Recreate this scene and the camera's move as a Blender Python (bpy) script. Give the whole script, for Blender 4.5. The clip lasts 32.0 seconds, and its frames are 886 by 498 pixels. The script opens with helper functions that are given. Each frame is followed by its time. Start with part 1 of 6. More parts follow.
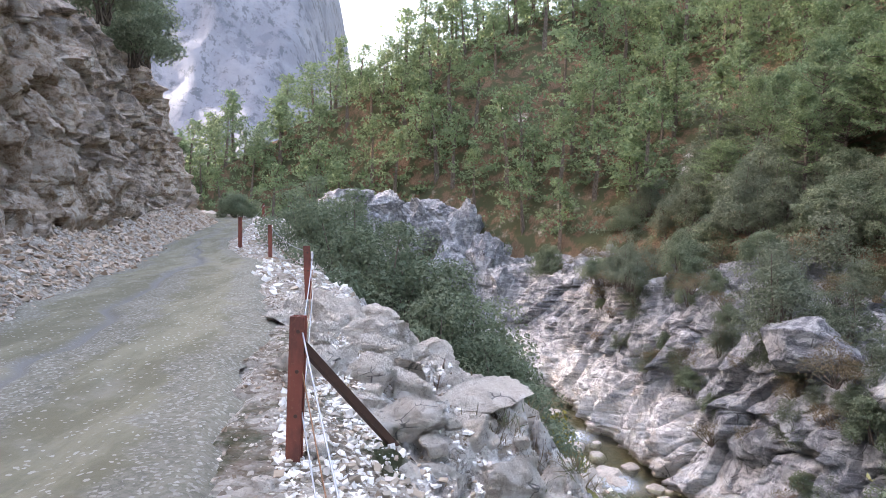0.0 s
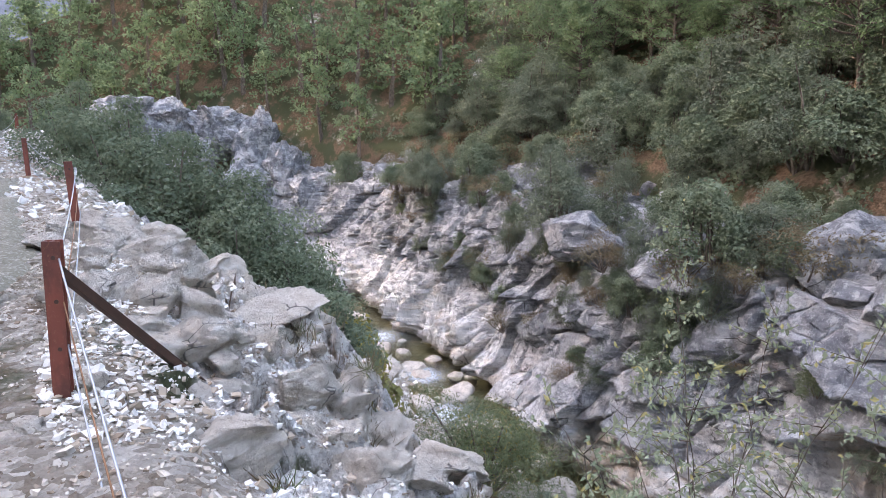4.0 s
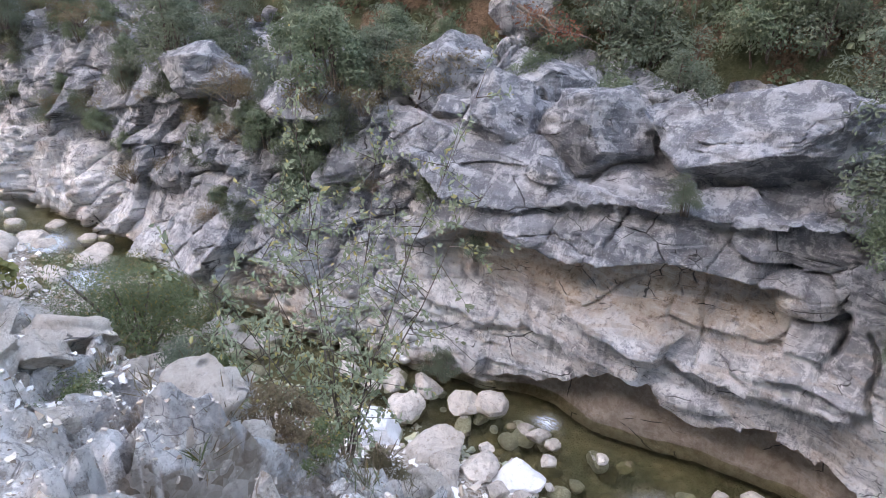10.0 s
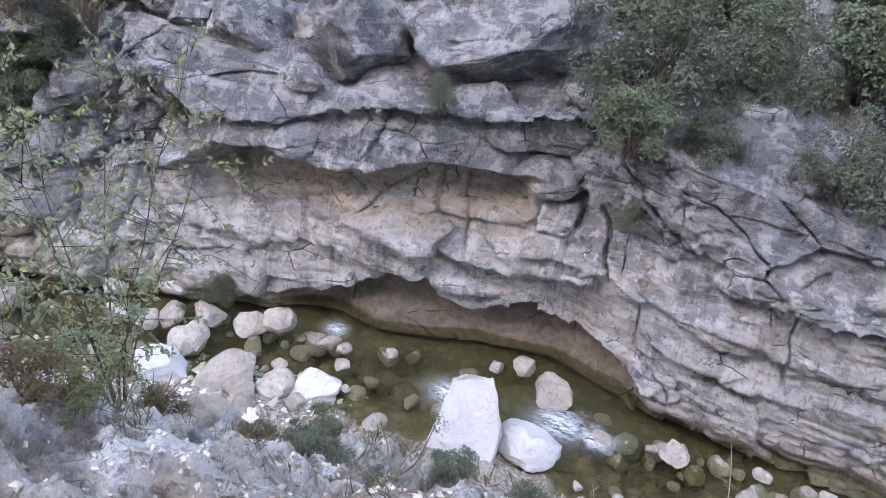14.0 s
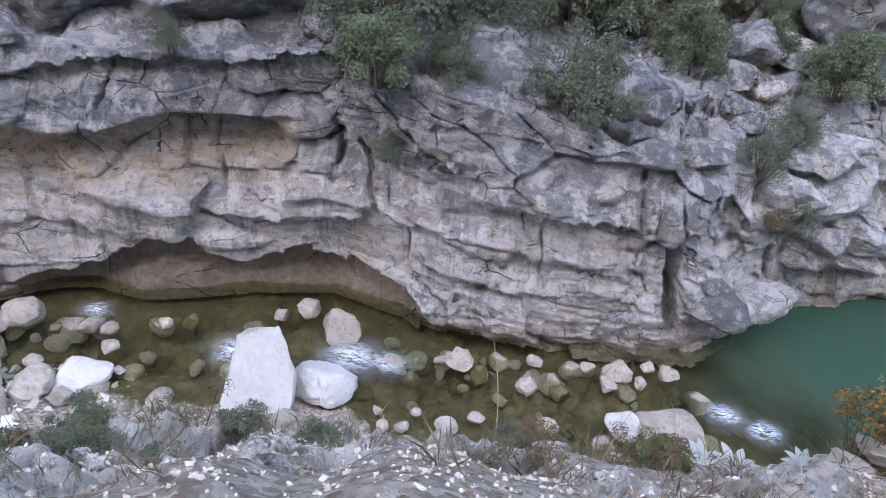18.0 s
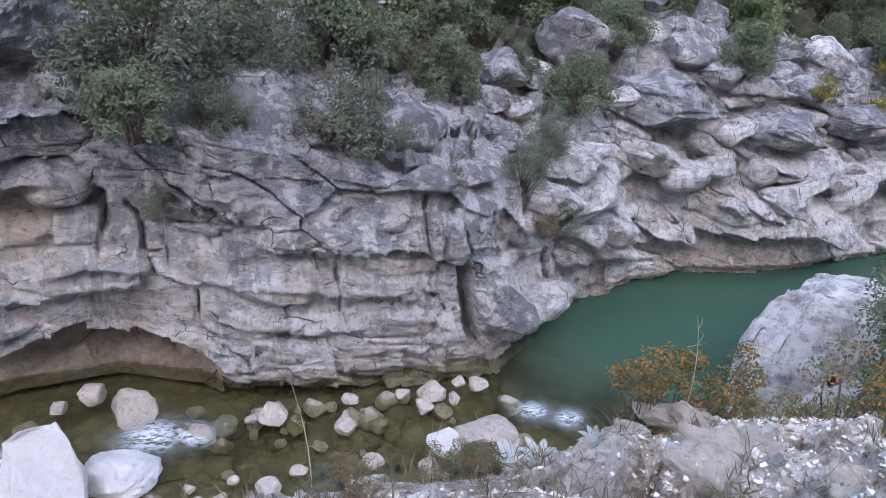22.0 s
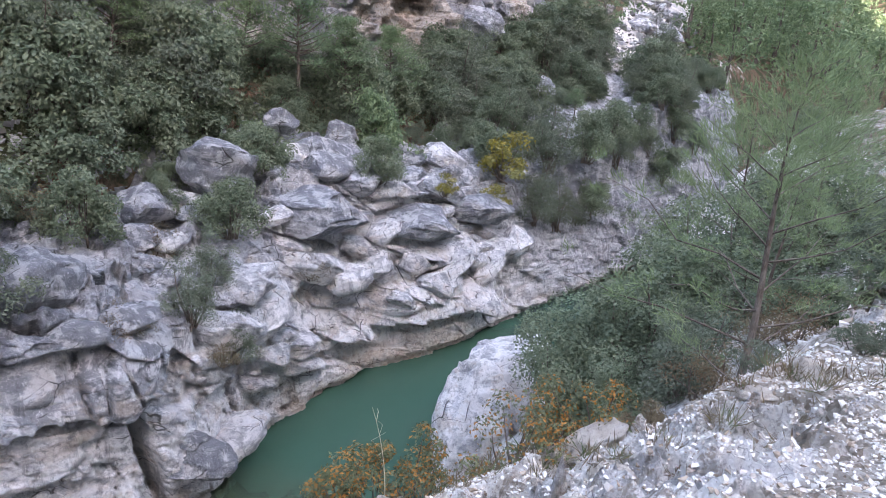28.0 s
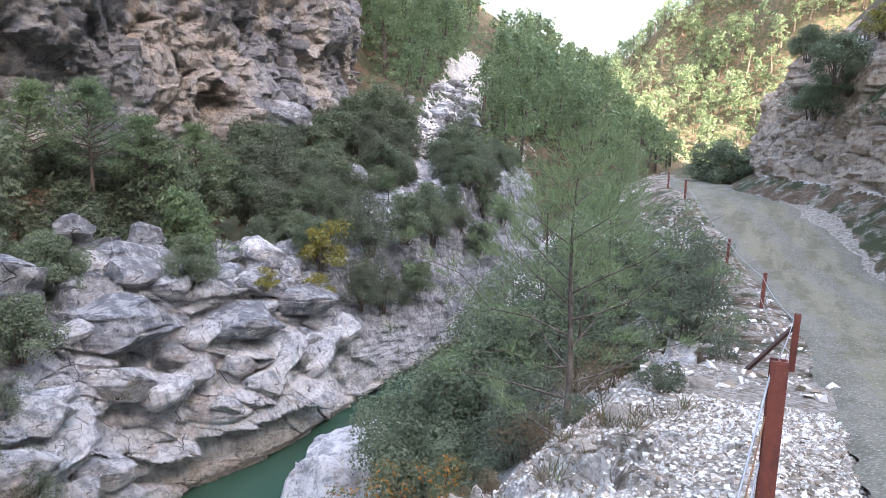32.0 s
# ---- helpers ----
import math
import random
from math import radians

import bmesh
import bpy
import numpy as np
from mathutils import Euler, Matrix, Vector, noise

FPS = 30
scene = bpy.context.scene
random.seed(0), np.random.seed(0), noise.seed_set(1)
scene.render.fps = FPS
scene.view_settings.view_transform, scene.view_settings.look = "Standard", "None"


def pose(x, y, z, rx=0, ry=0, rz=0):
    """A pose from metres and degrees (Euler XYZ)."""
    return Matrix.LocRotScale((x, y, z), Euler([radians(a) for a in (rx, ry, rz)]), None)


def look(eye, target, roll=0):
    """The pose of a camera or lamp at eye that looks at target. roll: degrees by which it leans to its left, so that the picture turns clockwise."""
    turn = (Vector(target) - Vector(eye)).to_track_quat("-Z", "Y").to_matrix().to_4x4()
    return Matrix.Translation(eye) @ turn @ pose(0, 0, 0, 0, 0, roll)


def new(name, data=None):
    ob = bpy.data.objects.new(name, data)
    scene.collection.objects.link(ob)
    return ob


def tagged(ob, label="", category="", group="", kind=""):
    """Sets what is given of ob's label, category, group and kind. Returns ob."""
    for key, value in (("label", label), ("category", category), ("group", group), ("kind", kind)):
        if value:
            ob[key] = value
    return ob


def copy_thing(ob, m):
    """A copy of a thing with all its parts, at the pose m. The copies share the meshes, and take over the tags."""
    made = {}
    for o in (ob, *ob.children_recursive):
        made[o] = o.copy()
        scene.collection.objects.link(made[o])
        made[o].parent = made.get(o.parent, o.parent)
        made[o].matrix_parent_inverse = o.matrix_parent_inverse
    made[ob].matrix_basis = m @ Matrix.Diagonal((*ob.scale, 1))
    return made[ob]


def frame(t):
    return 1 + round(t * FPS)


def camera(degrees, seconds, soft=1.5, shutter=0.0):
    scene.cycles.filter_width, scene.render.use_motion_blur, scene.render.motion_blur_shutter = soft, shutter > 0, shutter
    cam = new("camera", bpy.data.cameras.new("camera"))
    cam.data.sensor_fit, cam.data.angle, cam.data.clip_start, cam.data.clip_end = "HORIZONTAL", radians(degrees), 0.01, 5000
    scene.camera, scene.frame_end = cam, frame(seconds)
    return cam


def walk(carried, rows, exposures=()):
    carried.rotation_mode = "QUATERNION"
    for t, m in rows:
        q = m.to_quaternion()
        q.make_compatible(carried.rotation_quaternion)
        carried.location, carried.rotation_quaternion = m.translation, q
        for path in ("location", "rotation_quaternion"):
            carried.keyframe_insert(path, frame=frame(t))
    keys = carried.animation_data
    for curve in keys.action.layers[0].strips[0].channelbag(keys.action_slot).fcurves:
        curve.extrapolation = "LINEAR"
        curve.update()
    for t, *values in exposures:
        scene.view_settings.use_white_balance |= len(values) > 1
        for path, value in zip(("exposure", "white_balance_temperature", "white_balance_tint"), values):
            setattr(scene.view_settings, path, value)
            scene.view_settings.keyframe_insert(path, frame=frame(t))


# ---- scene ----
cam = camera(67.0, 32.0, soft=0.7)
# seconds, yaw, pitch, roll of a pan from one standpoint on the road's edge
PAN = [
    (0.0, 0, 0, 0), (0.5, -1.8, -0.6, 0.3), (1.0, -4, -1.4, 0.7), (1.5, -6.2, -2.3, 0.9), (2.0, -8.1, -3.1, 0.9),
    (2.5, -10.3, -4.2, 1.2), (3.0, -12.5, -5.4, 1.4), (3.5, -14.7, -6.7, 1.5), (5.5, -23.3, -12.2, 2.5), (6.0, -25.8, -13.3, 2.5),
    (6.5, -28.4, -14.4, 2.3), (7.0, -31, -15.5, 1.8), (7.5, -33.7, -16.6, 1.7), (8.0, -36.4, -17.9, 1.6), (8.5, -39, -19.2, 1.3),
    (9.0, -41.6, -20.6, 1.3), (9.5, -44.5, -21.9, 1.4), (10.0, -47.1, -23.1, 1.3), (10.5, -49.6, -24.2, 1.1), (11.0, -52.2, -25.3, 0.9),
    (11.5, -54.5, -26.4, 0.5), (12.0, -56.9, -27.5, 0.2), (12.5, -59.5, -28.4, 0), (13.0, -62.1, -29.2, -0.4), (13.5, -64.6, -30.1, -0.7),
    (14.0, -66.7, -30.9, -1.1), (14.5, -68.8, -31.8, -1.7), (16.5, -79.3, -35, -2.7), (17.0, -81.9, -35.3, -3.1),
    (17.5, -84.7, -35.4, -3.4), (18.0, -87.4, -35.3, -3.8), (18.5, -90, -35, -4.3), (19.0, -92.5, -34.6, -4.8),
    (19.5, -94.9, -34.1, -5.3), (20.0, -97.3, -33.5, -5.6), (20.5, -99.7, -32.9, -5.6), (21.0, -102.1, -32.2, -5.5),
    (21.5, -104.4, -31.4, -5.3), (22.0, -106.6, -30.6, -5.3), (22.5, -108.7, -29.7, -5.4), (23.0, -111.2, -28.7, -5.3),
    (23.5, -113.6, -27.8, -5.3), (24.0, -115.9, -26.8, -5.5), (24.5, -118.4, -25.7, -5.6), (25.0, -120.9, -24.6, -5.8),
    (25.5, -123.6, -23.4, -5.8), (27.5, -133.6, -18.9, -5.2), (28.0, -135.9, -17.8, -5.2), (28.5, -137.9, -16.9, -5.1),
    (29.0, -140, -15.9, -4.7), (29.5, -142.1, -14.9, -4.3), (30.0, -144.2, -14, -3.9), (30.5, -146.2, -13.2, -3.5),
    (31.0, -148.1, -12.2, -3.1), (31.5, -149.8, -11, -2.9), (32.0, -151.6, -9.4, -2.7),
]
EYE = (0.0, 0.0, 1.6)
LEVEL = pose(0, 0, 0, -2.0, -0.5, 0)
ARM = 0.5                      # the camera swings round the walker at arm's length


def swung(x, y):
    """A place as seen over the arm: every bearing is carried along by the swing."""
    a = math.atan2(x, y)
    a = min(max(a, 0.0), 2.646) if a > -1.6 else 2.646
    return x + ARM * math.sin(a), y + ARM * (math.cos(a) - 1)


def eye_at(yaw):
    a = radians(-yaw)
    return EYE[0] + ARM * math.sin(a), EYE[1] + ARM * (math.cos(a) - 1), EYE[2]


walk(cam, [(t, pose(*eye_at(yaw)) @ LEVEL @ pose(0, 0, 0, 90 + p, r, yaw)) for t, yaw, p, r in PAN],
     exposures=[(0.0, 3.36, 7700, 23), (3.5, 3.36, 7600, 23), (6.0, 3.32, 7700, 20), (11.0, 3.33, 7350, 21), (19.0, 3.12, 7150, 23), (25.0, 3.17, 7100, 23), (28.0, 3.36, 7150, 23), (32.0, 3.34, 7400, 21)])

# ---------------------------------------------------------------- light
SUN_EL, SUN_AZ = 30.0, 278.0          # degrees up, and clockwise from +y
world = bpy.data.worlds.new("sky")
scene.world = world
world.use_nodes = True
wt = world.node_tree
sky = wt.nodes.new("ShaderNodeTexSky")
sky.sky_type, sky.sun_disc = "NISHITA", False
sky.sun_elevation, sky.sun_rotation = radians(SUN_EL), radians(SUN_AZ)
sky.dust_density, sky.air_density = 3.0, 1.2
wt.links.new(sky.outputs[0], wt.nodes["Background"].inputs[0])
wt.nodes["Background"].inputs[1].default_value = 0.15
sun_ob = new("sun", bpy.data.lights.new("sun", "SUN"))
sun_ob.data.energy, sun_ob.data.angle, sun_ob.data.color = 4.2, radians(0.6), (1.0, 0.98, 0.95)
sun_dir = Vector((math.sin(radians(SUN_AZ)) * math.cos(radians(SUN_EL)),
                  math.cos(radians(SUN_AZ)) * math.cos(radians(SUN_EL)), math.sin(radians(SUN_EL))))
sun_ob.matrix_world = look(sun_dir * 400, (0, 0, 0))


# ---------------------------------------------------------------- noise and meshes in numpy
def lattice(ix, iy, iz, seed):
    h = (ix * 374761393 + iy * 668265263 + iz * 2147483647 + seed * 974634777) & 0xFFFFFFFF
    h = ((h ^ (h >> 13)) * 1274126177) & 0xFFFFFFFF
    h = ((h ^ (h >> 16)) * 2246822519) & 0xFFFFFFFF
    return ((h ^ (h >> 15)) & 0xFFFFFF) / float(0xFFFFFF)


def vnoise(x, y, z, seed=0):
    """Smooth lattice noise, -1 to 1."""
    x, y, z = np.broadcast_arrays(np.asarray(x, float), np.asarray(y, float), np.asarray(z, float))
    fx, fy, fz = np.floor(x), np.floor(y), np.floor(z)
    ix, iy, iz = fx.astype(np.int64), fy.astype(np.int64), fz.astype(np.int64)
    u, v, w = x - fx, y - fy, z - fz
    u, v, w = (a * a * a * (a * (a * 6 - 15) + 10) for a in (u, v, w))
    out = 0
    for dx in (0, 1):
        for dy in (0, 1):
            for dz in (0, 1):
                k = (u if dx else 1 - u) * (v if dy else 1 - v) * (w if dz else 1 - w)
                out = out + k * lattice(ix + dx, iy + dy, iz + dz, seed)
    return out * 2 - 1


def fbm(x, y, z=0.0, octaves=4, seed=0, gain=0.5):
    out, a, f = 0, 1.0, 1.0
    for o in range(octaves):
        out = out + a * vnoise(x * f + 17.3 * o, y * f - 9.1 * o, z * f + 5.7 * o, seed + o)
        a, f = a * gain, f * 2.03
    return out


def ridged(x, y, z=0.0, octaves=4, seed=0):
    out, a, f = 0, 1.0, 1.0
    for o in range(octaves):
        out = out + a * (1 - 2 * np.abs(vnoise(x * f + 3.1 * o, y * f + 8.7 * o, z * f, seed + o)))
        a, f = a * 0.5, f * 2.1
    return out


def blocks(x, y, seed=0):
    """Cracked blocks: per-block value in -1..1, tilt terms and the distance to the nearest joint."""
    x, y = np.asarray(x, float), np.asarray(y, float)
    ix, iy = np.floor(x).astype(np.int64), np.floor(y).astype(np.int64)
    zero = np.zeros_like(ix)
    f1, f2 = np.full(x.shape, 9.0), np.full(x.shape, 9.0)
    val, tx, ty = np.zeros(x.shape), np.zeros(x.shape), np.zeros(x.shape)
    for dx in (-1, 0, 1):
        for dy in (-1, 0, 1):
            jx, jy = ix + dx, iy + dy
            px = jx + 0.1 + 0.8 * lattice(jx, jy, zero, seed)
            py = jy + 0.1 + 0.8 * lattice(jx, jy, zero + 1, seed)
            d = np.maximum(np.abs(x - px), np.abs(y - py)) * 0.6 + np.hypot(x - px, y - py) * 0.4
            near = d < f1
            f2 = np.where(near, f1, np.minimum(f2, d))
            v = lattice(jx, jy, zero + 2, seed) * 2 - 1
            val = np.where(near, v, val)
            tx = np.where(near, (x - px) * (lattice(jx, jy, zero + 3, seed) * 2 - 1), tx)
            ty = np.where(near, (y - py) * (lattice(jx, jy, zero + 4, seed) * 2 - 1), ty)
            f1 = np.where(near, d, f1)
    return val, tx + ty, f2 - f1


def smooth(a, b, x):
    t = np.clip((x - a) / (b - a), 0, 1)
    return t * t * (3 - 2 * t)


def raw_mesh(name, verts, faces, mats=(), shade=False):
    """A mesh from arrays; faces all have the same number of corners."""
    verts, faces = np.asarray(verts, np.float32).reshape(-1, 3), np.asarray(faces, np.int32)
    me = bpy.data.meshes.new(name)
    n, k = faces.shape
    me.vertices.add(len(verts))
    me.vertices.foreach_set("co", verts.ravel())
    me.loops.add(n * k)
    me.loops.foreach_set("vertex_index", faces.ravel())
    me.polygons.add(n)
    me.polygons.foreach_set("loop_start", np.arange(0, n * k, k, dtype=np.int32))
    me.polygons.foreach_set("loop_total", np.full(n, k, dtype=np.int32))
    me.polygons.foreach_set("use_smooth", np.full(n, shade))
    me.update(calc_edges=True)
    for m in mats:
        me.materials.append(m)
    return me


def grid_faces(nu, nv, flip=False):
    i = np.arange(nu * nv).reshape(nu, nv)
    if flip:
        return np.stack([i[:-1, :-1], i[:-1, 1:], i[1:, 1:], i[1:, :-1]], -1).reshape(-1, 4)
    return np.stack([i[:-1, :-1], i[1:, :-1], i[1:, 1:], i[:-1, 1:]], -1).reshape(-1, 4)


def put_attr(me, name, values):
    a = me.attributes.new(name, "FLOAT", "POINT")
    a.data.foreach_set("value", np.asarray(values, np.float32).ravel())


def part(name, me, parent, label=""):
    ob = new(name, me)
    ob.parent = parent
    if label:
        ob["label"] = label
    return ob


# ---------------------------------------------------------------- materials
class Nodes:
    """Small helper to write node trees briefly."""

    def __init__(self, name):
        self.mat = bpy.data.materials.new(name)
        self.mat.use_nodes = True
        self.t = self.mat.node_tree
        self.bsdf = self.t.nodes["Principled BSDF"]
        self.out = self.t.nodes["Material Output"]
        tc = self.t.nodes.new("ShaderNodeTexCoord")
        self.obj = tc.outputs["Object"]

    def link(self, a, b):
        if hasattr(a, "links"):
            self.t.links.new(a, b)
        else:
            b.default_value = a

    def noise(self, scale, detail=4, rough=0.6, stretch=None, distort=0.0, vec=None):
        n = self.t.nodes.new("ShaderNodeTexNoise")
        n.inputs["Scale"].default_value, n.inputs["Detail"].default_value = scale, detail
        n.inputs["Roughness"].default_value, n.inputs["Distortion"].default_value = rough, distort
        self.link(self.place(stretch, vec), n.inputs["Vector"])
        return n.outputs["Fac"]

    def place(self, stretch, vec=None):
        v = vec or self.obj
        if not stretch:
            return v
        m = self.t.nodes.new("ShaderNodeMapping")
        m.inputs["Scale"].default_value = stretch[:3]
        if len(stretch) > 3:
            m.inputs["Rotation"].default_value = [radians(a) for a in stretch[3:]]
        self.link(v, m.inputs["Vector"])
        return m.outputs[0]

    def cells(self, scale, stretch=None, feature="DISTANCE_TO_EDGE", vec=None, out="Distance"):
        n = self.t.nodes.new("ShaderNodeTexVoronoi")
        n.feature = feature
        n.inputs["Scale"].default_value = scale
        self.link(self.place(stretch, vec), n.inputs["Vector"])
        return n.outputs[out]

    def warped(self, amount, scale):
        n = self.t.nodes.new("ShaderNodeTexNoise")
        n.inputs["Scale"].default_value = scale
        self.link(self.obj, n.inputs["Vector"])
        m = self.t.nodes.new("ShaderNodeVectorMath")
        m.operation = "MULTIPLY_ADD"
        self.link(n.outputs["Color"], m.inputs[0])
        m.inputs[1].default_value = (amount,) * 3
        self.link(self.obj, m.inputs[2])
        return m.outputs[0]

    def ramp(self, fac, lo, hi, a=0.0, b=1.0):
        m = self.t.nodes.new("ShaderNodeMapRange")
        m.interpolation_type = "SMOOTHSTEP"
        for i, v in enumerate((fac, lo, hi, a, b)):
            self.link(v, m.inputs[i])
        return m.outputs[0]

    def math(self, op, a, b=0.0):
        m = self.t.nodes.new("ShaderNodeMath")
        m.operation = op
        self.link(a, m.inputs[0])
        self.link(b, m.inputs[1])
        return m.outputs[0]

    def mix(self, fac, a, b):
        m = self.t.nodes.new("ShaderNodeMix")
        m.data_type = "RGBA"
        self.link(fac, m.inputs[0])
        for v, s in ((a, m.inputs[6]), (b, m.inputs[7])):
            self.link((*v, 1.0) if isinstance(v, tuple) else v, s)
        return m.outputs[2]

    def attr(self, name):
        n = self.t.nodes.new("ShaderNodeAttribute")
        n.attribute_name = name
        return n.outputs["Fac"]

    def island(self):
        return self.t.nodes.new("ShaderNodeNewGeometry").outputs["Random Per Island"]

    def obrand(self):
        return self.t.nodes.new("ShaderNodeObjectInfo").outputs["Random"]

    def bump(self, height, strength=0.5, dist=0.05, prev=None):
        b = self.t.nodes.new("ShaderNodeBump")
        b.inputs["Strength"].default_value, b.inputs["Distance"].default_value = strength, dist
        self.link(height, b.inputs["Height"])
        if prev:
            self.link(prev, b.inputs["Normal"])
        return b.outputs[0]

    def done(self, colour, rough=0.9, normal=None, spec=0.3):
        self.link((*colour, 1.0) if isinstance(colour, tuple) else colour, self.bsdf.inputs["Base Color"])
        self.link(rough, self.bsdf.inputs["Roughness"])
        self.bsdf.inputs["Specular IOR Level"].default_value = spec
        if normal:
            self.link(normal, self.bsdf.inputs["Normal"])
        return self.mat


def limestone(name, light=(0.90, 0.89, 0.87), mid=(0.42, 0.42, 0.425), dark=(0.10, 0.10, 0.105), tan=(0.60, 0.46, 0.335), old=(0.20, 0.207, 0.22), cracks=1.0):
    """Weathered limestone: grey and white mottling, lichen, run-off streaks, stained hollows, painted undercut shade
    and fine joints.
    """
    n = Nodes(name)
    big = n.noise(0.35, 6, 0.65, distort=0.6)
    mottle = n.noise(1.6, 8, 0.72, distort=0.4)
    patch = n.noise(4.5, 8, 0.75, distort=0.3)
    grain = n.noise(22.0, 6, 0.8)
    warm = n.noise(0.8, 6, 0.7, (1, 0.7, 1.4), distort=0.6)
    streak = n.noise(1.3, 6, 0.7, (1.0, 1.8, 0.14))
    beds = n.noise(1.5, 7, 0.65, (0.45, 0.45, 2.6, 8, 0, 0), distort=0.8)
    grey = n.mix(n.math("MULTIPLY", n.attr("weathered"), n.ramp(big, 0.30, 0.52, 0.55, 1.0)), mid, old)
    col = n.mix(n.math("MULTIPLY", n.ramp(mottle, 0.49, 0.56), n.math("SUBTRACT", 1.0, n.math("MULTIPLY", n.attr("weathered"), 0.62))), grey, light)
    col = n.mix(n.math("MULTIPLY", n.ramp(big, 0.50, 0.60), n.math("SUBTRACT", 0.8, n.math("MULTIPLY", n.attr("weathered"), 0.6))), col, light)
    col = n.mix(n.math("MULTIPLY", n.attr("pale"), n.ramp(n.noise(1.5, 8, 0.75, (1, 0.8, 1.6)), 0.40, 0.56)), col, (0.91, 0.885, 0.855))
    col = n.mix(n.math("MULTIPLY", n.ramp(streak, 0.53, 0.63), 0.45), col, dark)
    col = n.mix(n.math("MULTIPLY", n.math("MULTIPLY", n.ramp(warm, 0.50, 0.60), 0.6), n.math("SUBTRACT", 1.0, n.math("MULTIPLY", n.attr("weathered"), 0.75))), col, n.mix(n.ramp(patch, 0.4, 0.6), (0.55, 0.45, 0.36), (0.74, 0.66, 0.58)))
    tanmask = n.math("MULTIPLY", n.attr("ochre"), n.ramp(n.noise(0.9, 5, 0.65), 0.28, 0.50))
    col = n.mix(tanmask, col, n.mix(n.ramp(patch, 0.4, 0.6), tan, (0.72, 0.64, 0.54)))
    col = n.mix(n.math("MULTIPLY", n.ramp(beds, 0.53, 0.60), n.math("SUBTRACT", 0.45, n.math("MULTIPLY", n.attr("weathered"), 0.25))), col, light)
    col = n.mix(n.math("MULTIPLY", n.ramp(patch, 0.46, 0.38), 0.42), col, dark)
    col = n.mix(n.math("MULTIPLY", n.ramp(grain, 0.44, 0.32), 0.34), col, dark)
    col = n.mix(n.math("MULTIPLY", n.ramp(grain, 0.54, 0.66), 0.45), col, light)
    # darker brown puts the arch's shade into the rock colour, fainter at the waterline
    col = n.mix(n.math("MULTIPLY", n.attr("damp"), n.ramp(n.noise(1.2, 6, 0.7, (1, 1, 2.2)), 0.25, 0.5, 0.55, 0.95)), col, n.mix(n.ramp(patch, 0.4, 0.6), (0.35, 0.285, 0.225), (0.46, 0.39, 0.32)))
    w, w2 = n.warped(0.35, 0.9), n.warped(0.10, 2.0)
    c1 = n.ramp(n.cells(0.55, (1, 1, 1.8), vec=w), 0.003, 0.016)
    c2 = n.ramp(n.cells(1.5, (1, 0.8, 2.2), vec=w2), 0.004, 0.022)
    gap = n.math("MAXIMUM", n.math("MULTIPLY", n.math("SUBTRACT", 1.0, c1), n.ramp(n.noise(0.7, 3, distort=0.5), 0.52, 0.60)), n.math("MULTIPLY", n.math("SUBTRACT", 1.0, c2), n.ramp(n.noise(1.1, 3), 0.57, 0.64)))
    col = n.mix(n.math("MULTIPLY", gap, 0.85 * cracks), col, (0.06, 0.055, 0.05))
    h = n.math("ADD", n.math("MULTIPLY", beds, 0.5), n.math("MULTIPLY", n.noise(8.0, 9, 0.78, (1, 1, 1.7)), 1.0))
    h = n.math("SUBTRACT", h, n.math("MULTIPLY", gap, 0.5))
    nor = n.bump(h, 1.0, 0.15)
    nor = n.bump(grain, 0.9, 0.03, nor)
    return n.done(col, 0.92, nor, 0.2)


MAT_CLIFF = limestone("cliff_limestone")
MAT_PALE = limestone("bleached_limestone", (0.93, 0.885, 0.815), (0.74, 0.665, 0.57), (0.24, 0.19, 0.14), (0.60, 0.50, 0.40), (0.46, 0.44, 0.42), 0.9)
MAT_FACE = limestone("dark_cliff_limestone", (0.47, 0.45, 0.43), (0.29, 0.285, 0.29), (0.06, 0.065, 0.075), (0.46, 0.34, 0.24), (0.19, 0.195, 0.21))
MAT_CUT = limestone("cut_limestone", (0.64, 0.485, 0.36), (0.33, 0.235, 0.165), (0.055, 0.043, 0.035), (0.45, 0.30, 0.195), (0.17, 0.142, 0.12), 0.5)


def boulder_material(name, a, b, stain):
    n = Nodes(name)
    big = n.noise(1.6, 7, 0.7, distort=0.5)
    fine = n.noise(7.0, 8, 0.78)
    grain = n.noise(36, 4, 0.75)
    col = n.mix(n.ramp(big, 0.42, 0.58), a, b)
    col = n.mix(n.math("MULTIPLY", n.obrand(), 0.28), col, stain)
    col = n.mix(n.math("MULTIPLY", n.ramp(fine, 0.52, 0.62), 0.55), col, stain)
    col = n.mix(n.math("MULTIPLY", n.ramp(grain, 0.45, 0.33), 0.4), col, stain)
    h = n.math("ADD", n.math("MULTIPLY", big, 1.0), n.math("MULTIPLY", fine, 0.8))
    nor = n.bump(grain, 0.8, 0.015, n.bump(h, 0.9, 0.12))
    return n.done(col, 0.88, nor, 0.25)


MAT_BOULDER = boulder_material("river_boulder", (0.74, 0.67, 0.585), (0.56, 0.505, 0.435), (0.30, 0.245, 0.185))
MAT_BRIGHT = boulder_material("white_boulder", (0.93, 0.92, 0.90), (0.87, 0.86, 0.84), (0.70, 0.68, 0.65))
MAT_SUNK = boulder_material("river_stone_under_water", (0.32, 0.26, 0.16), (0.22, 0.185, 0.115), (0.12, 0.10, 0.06))


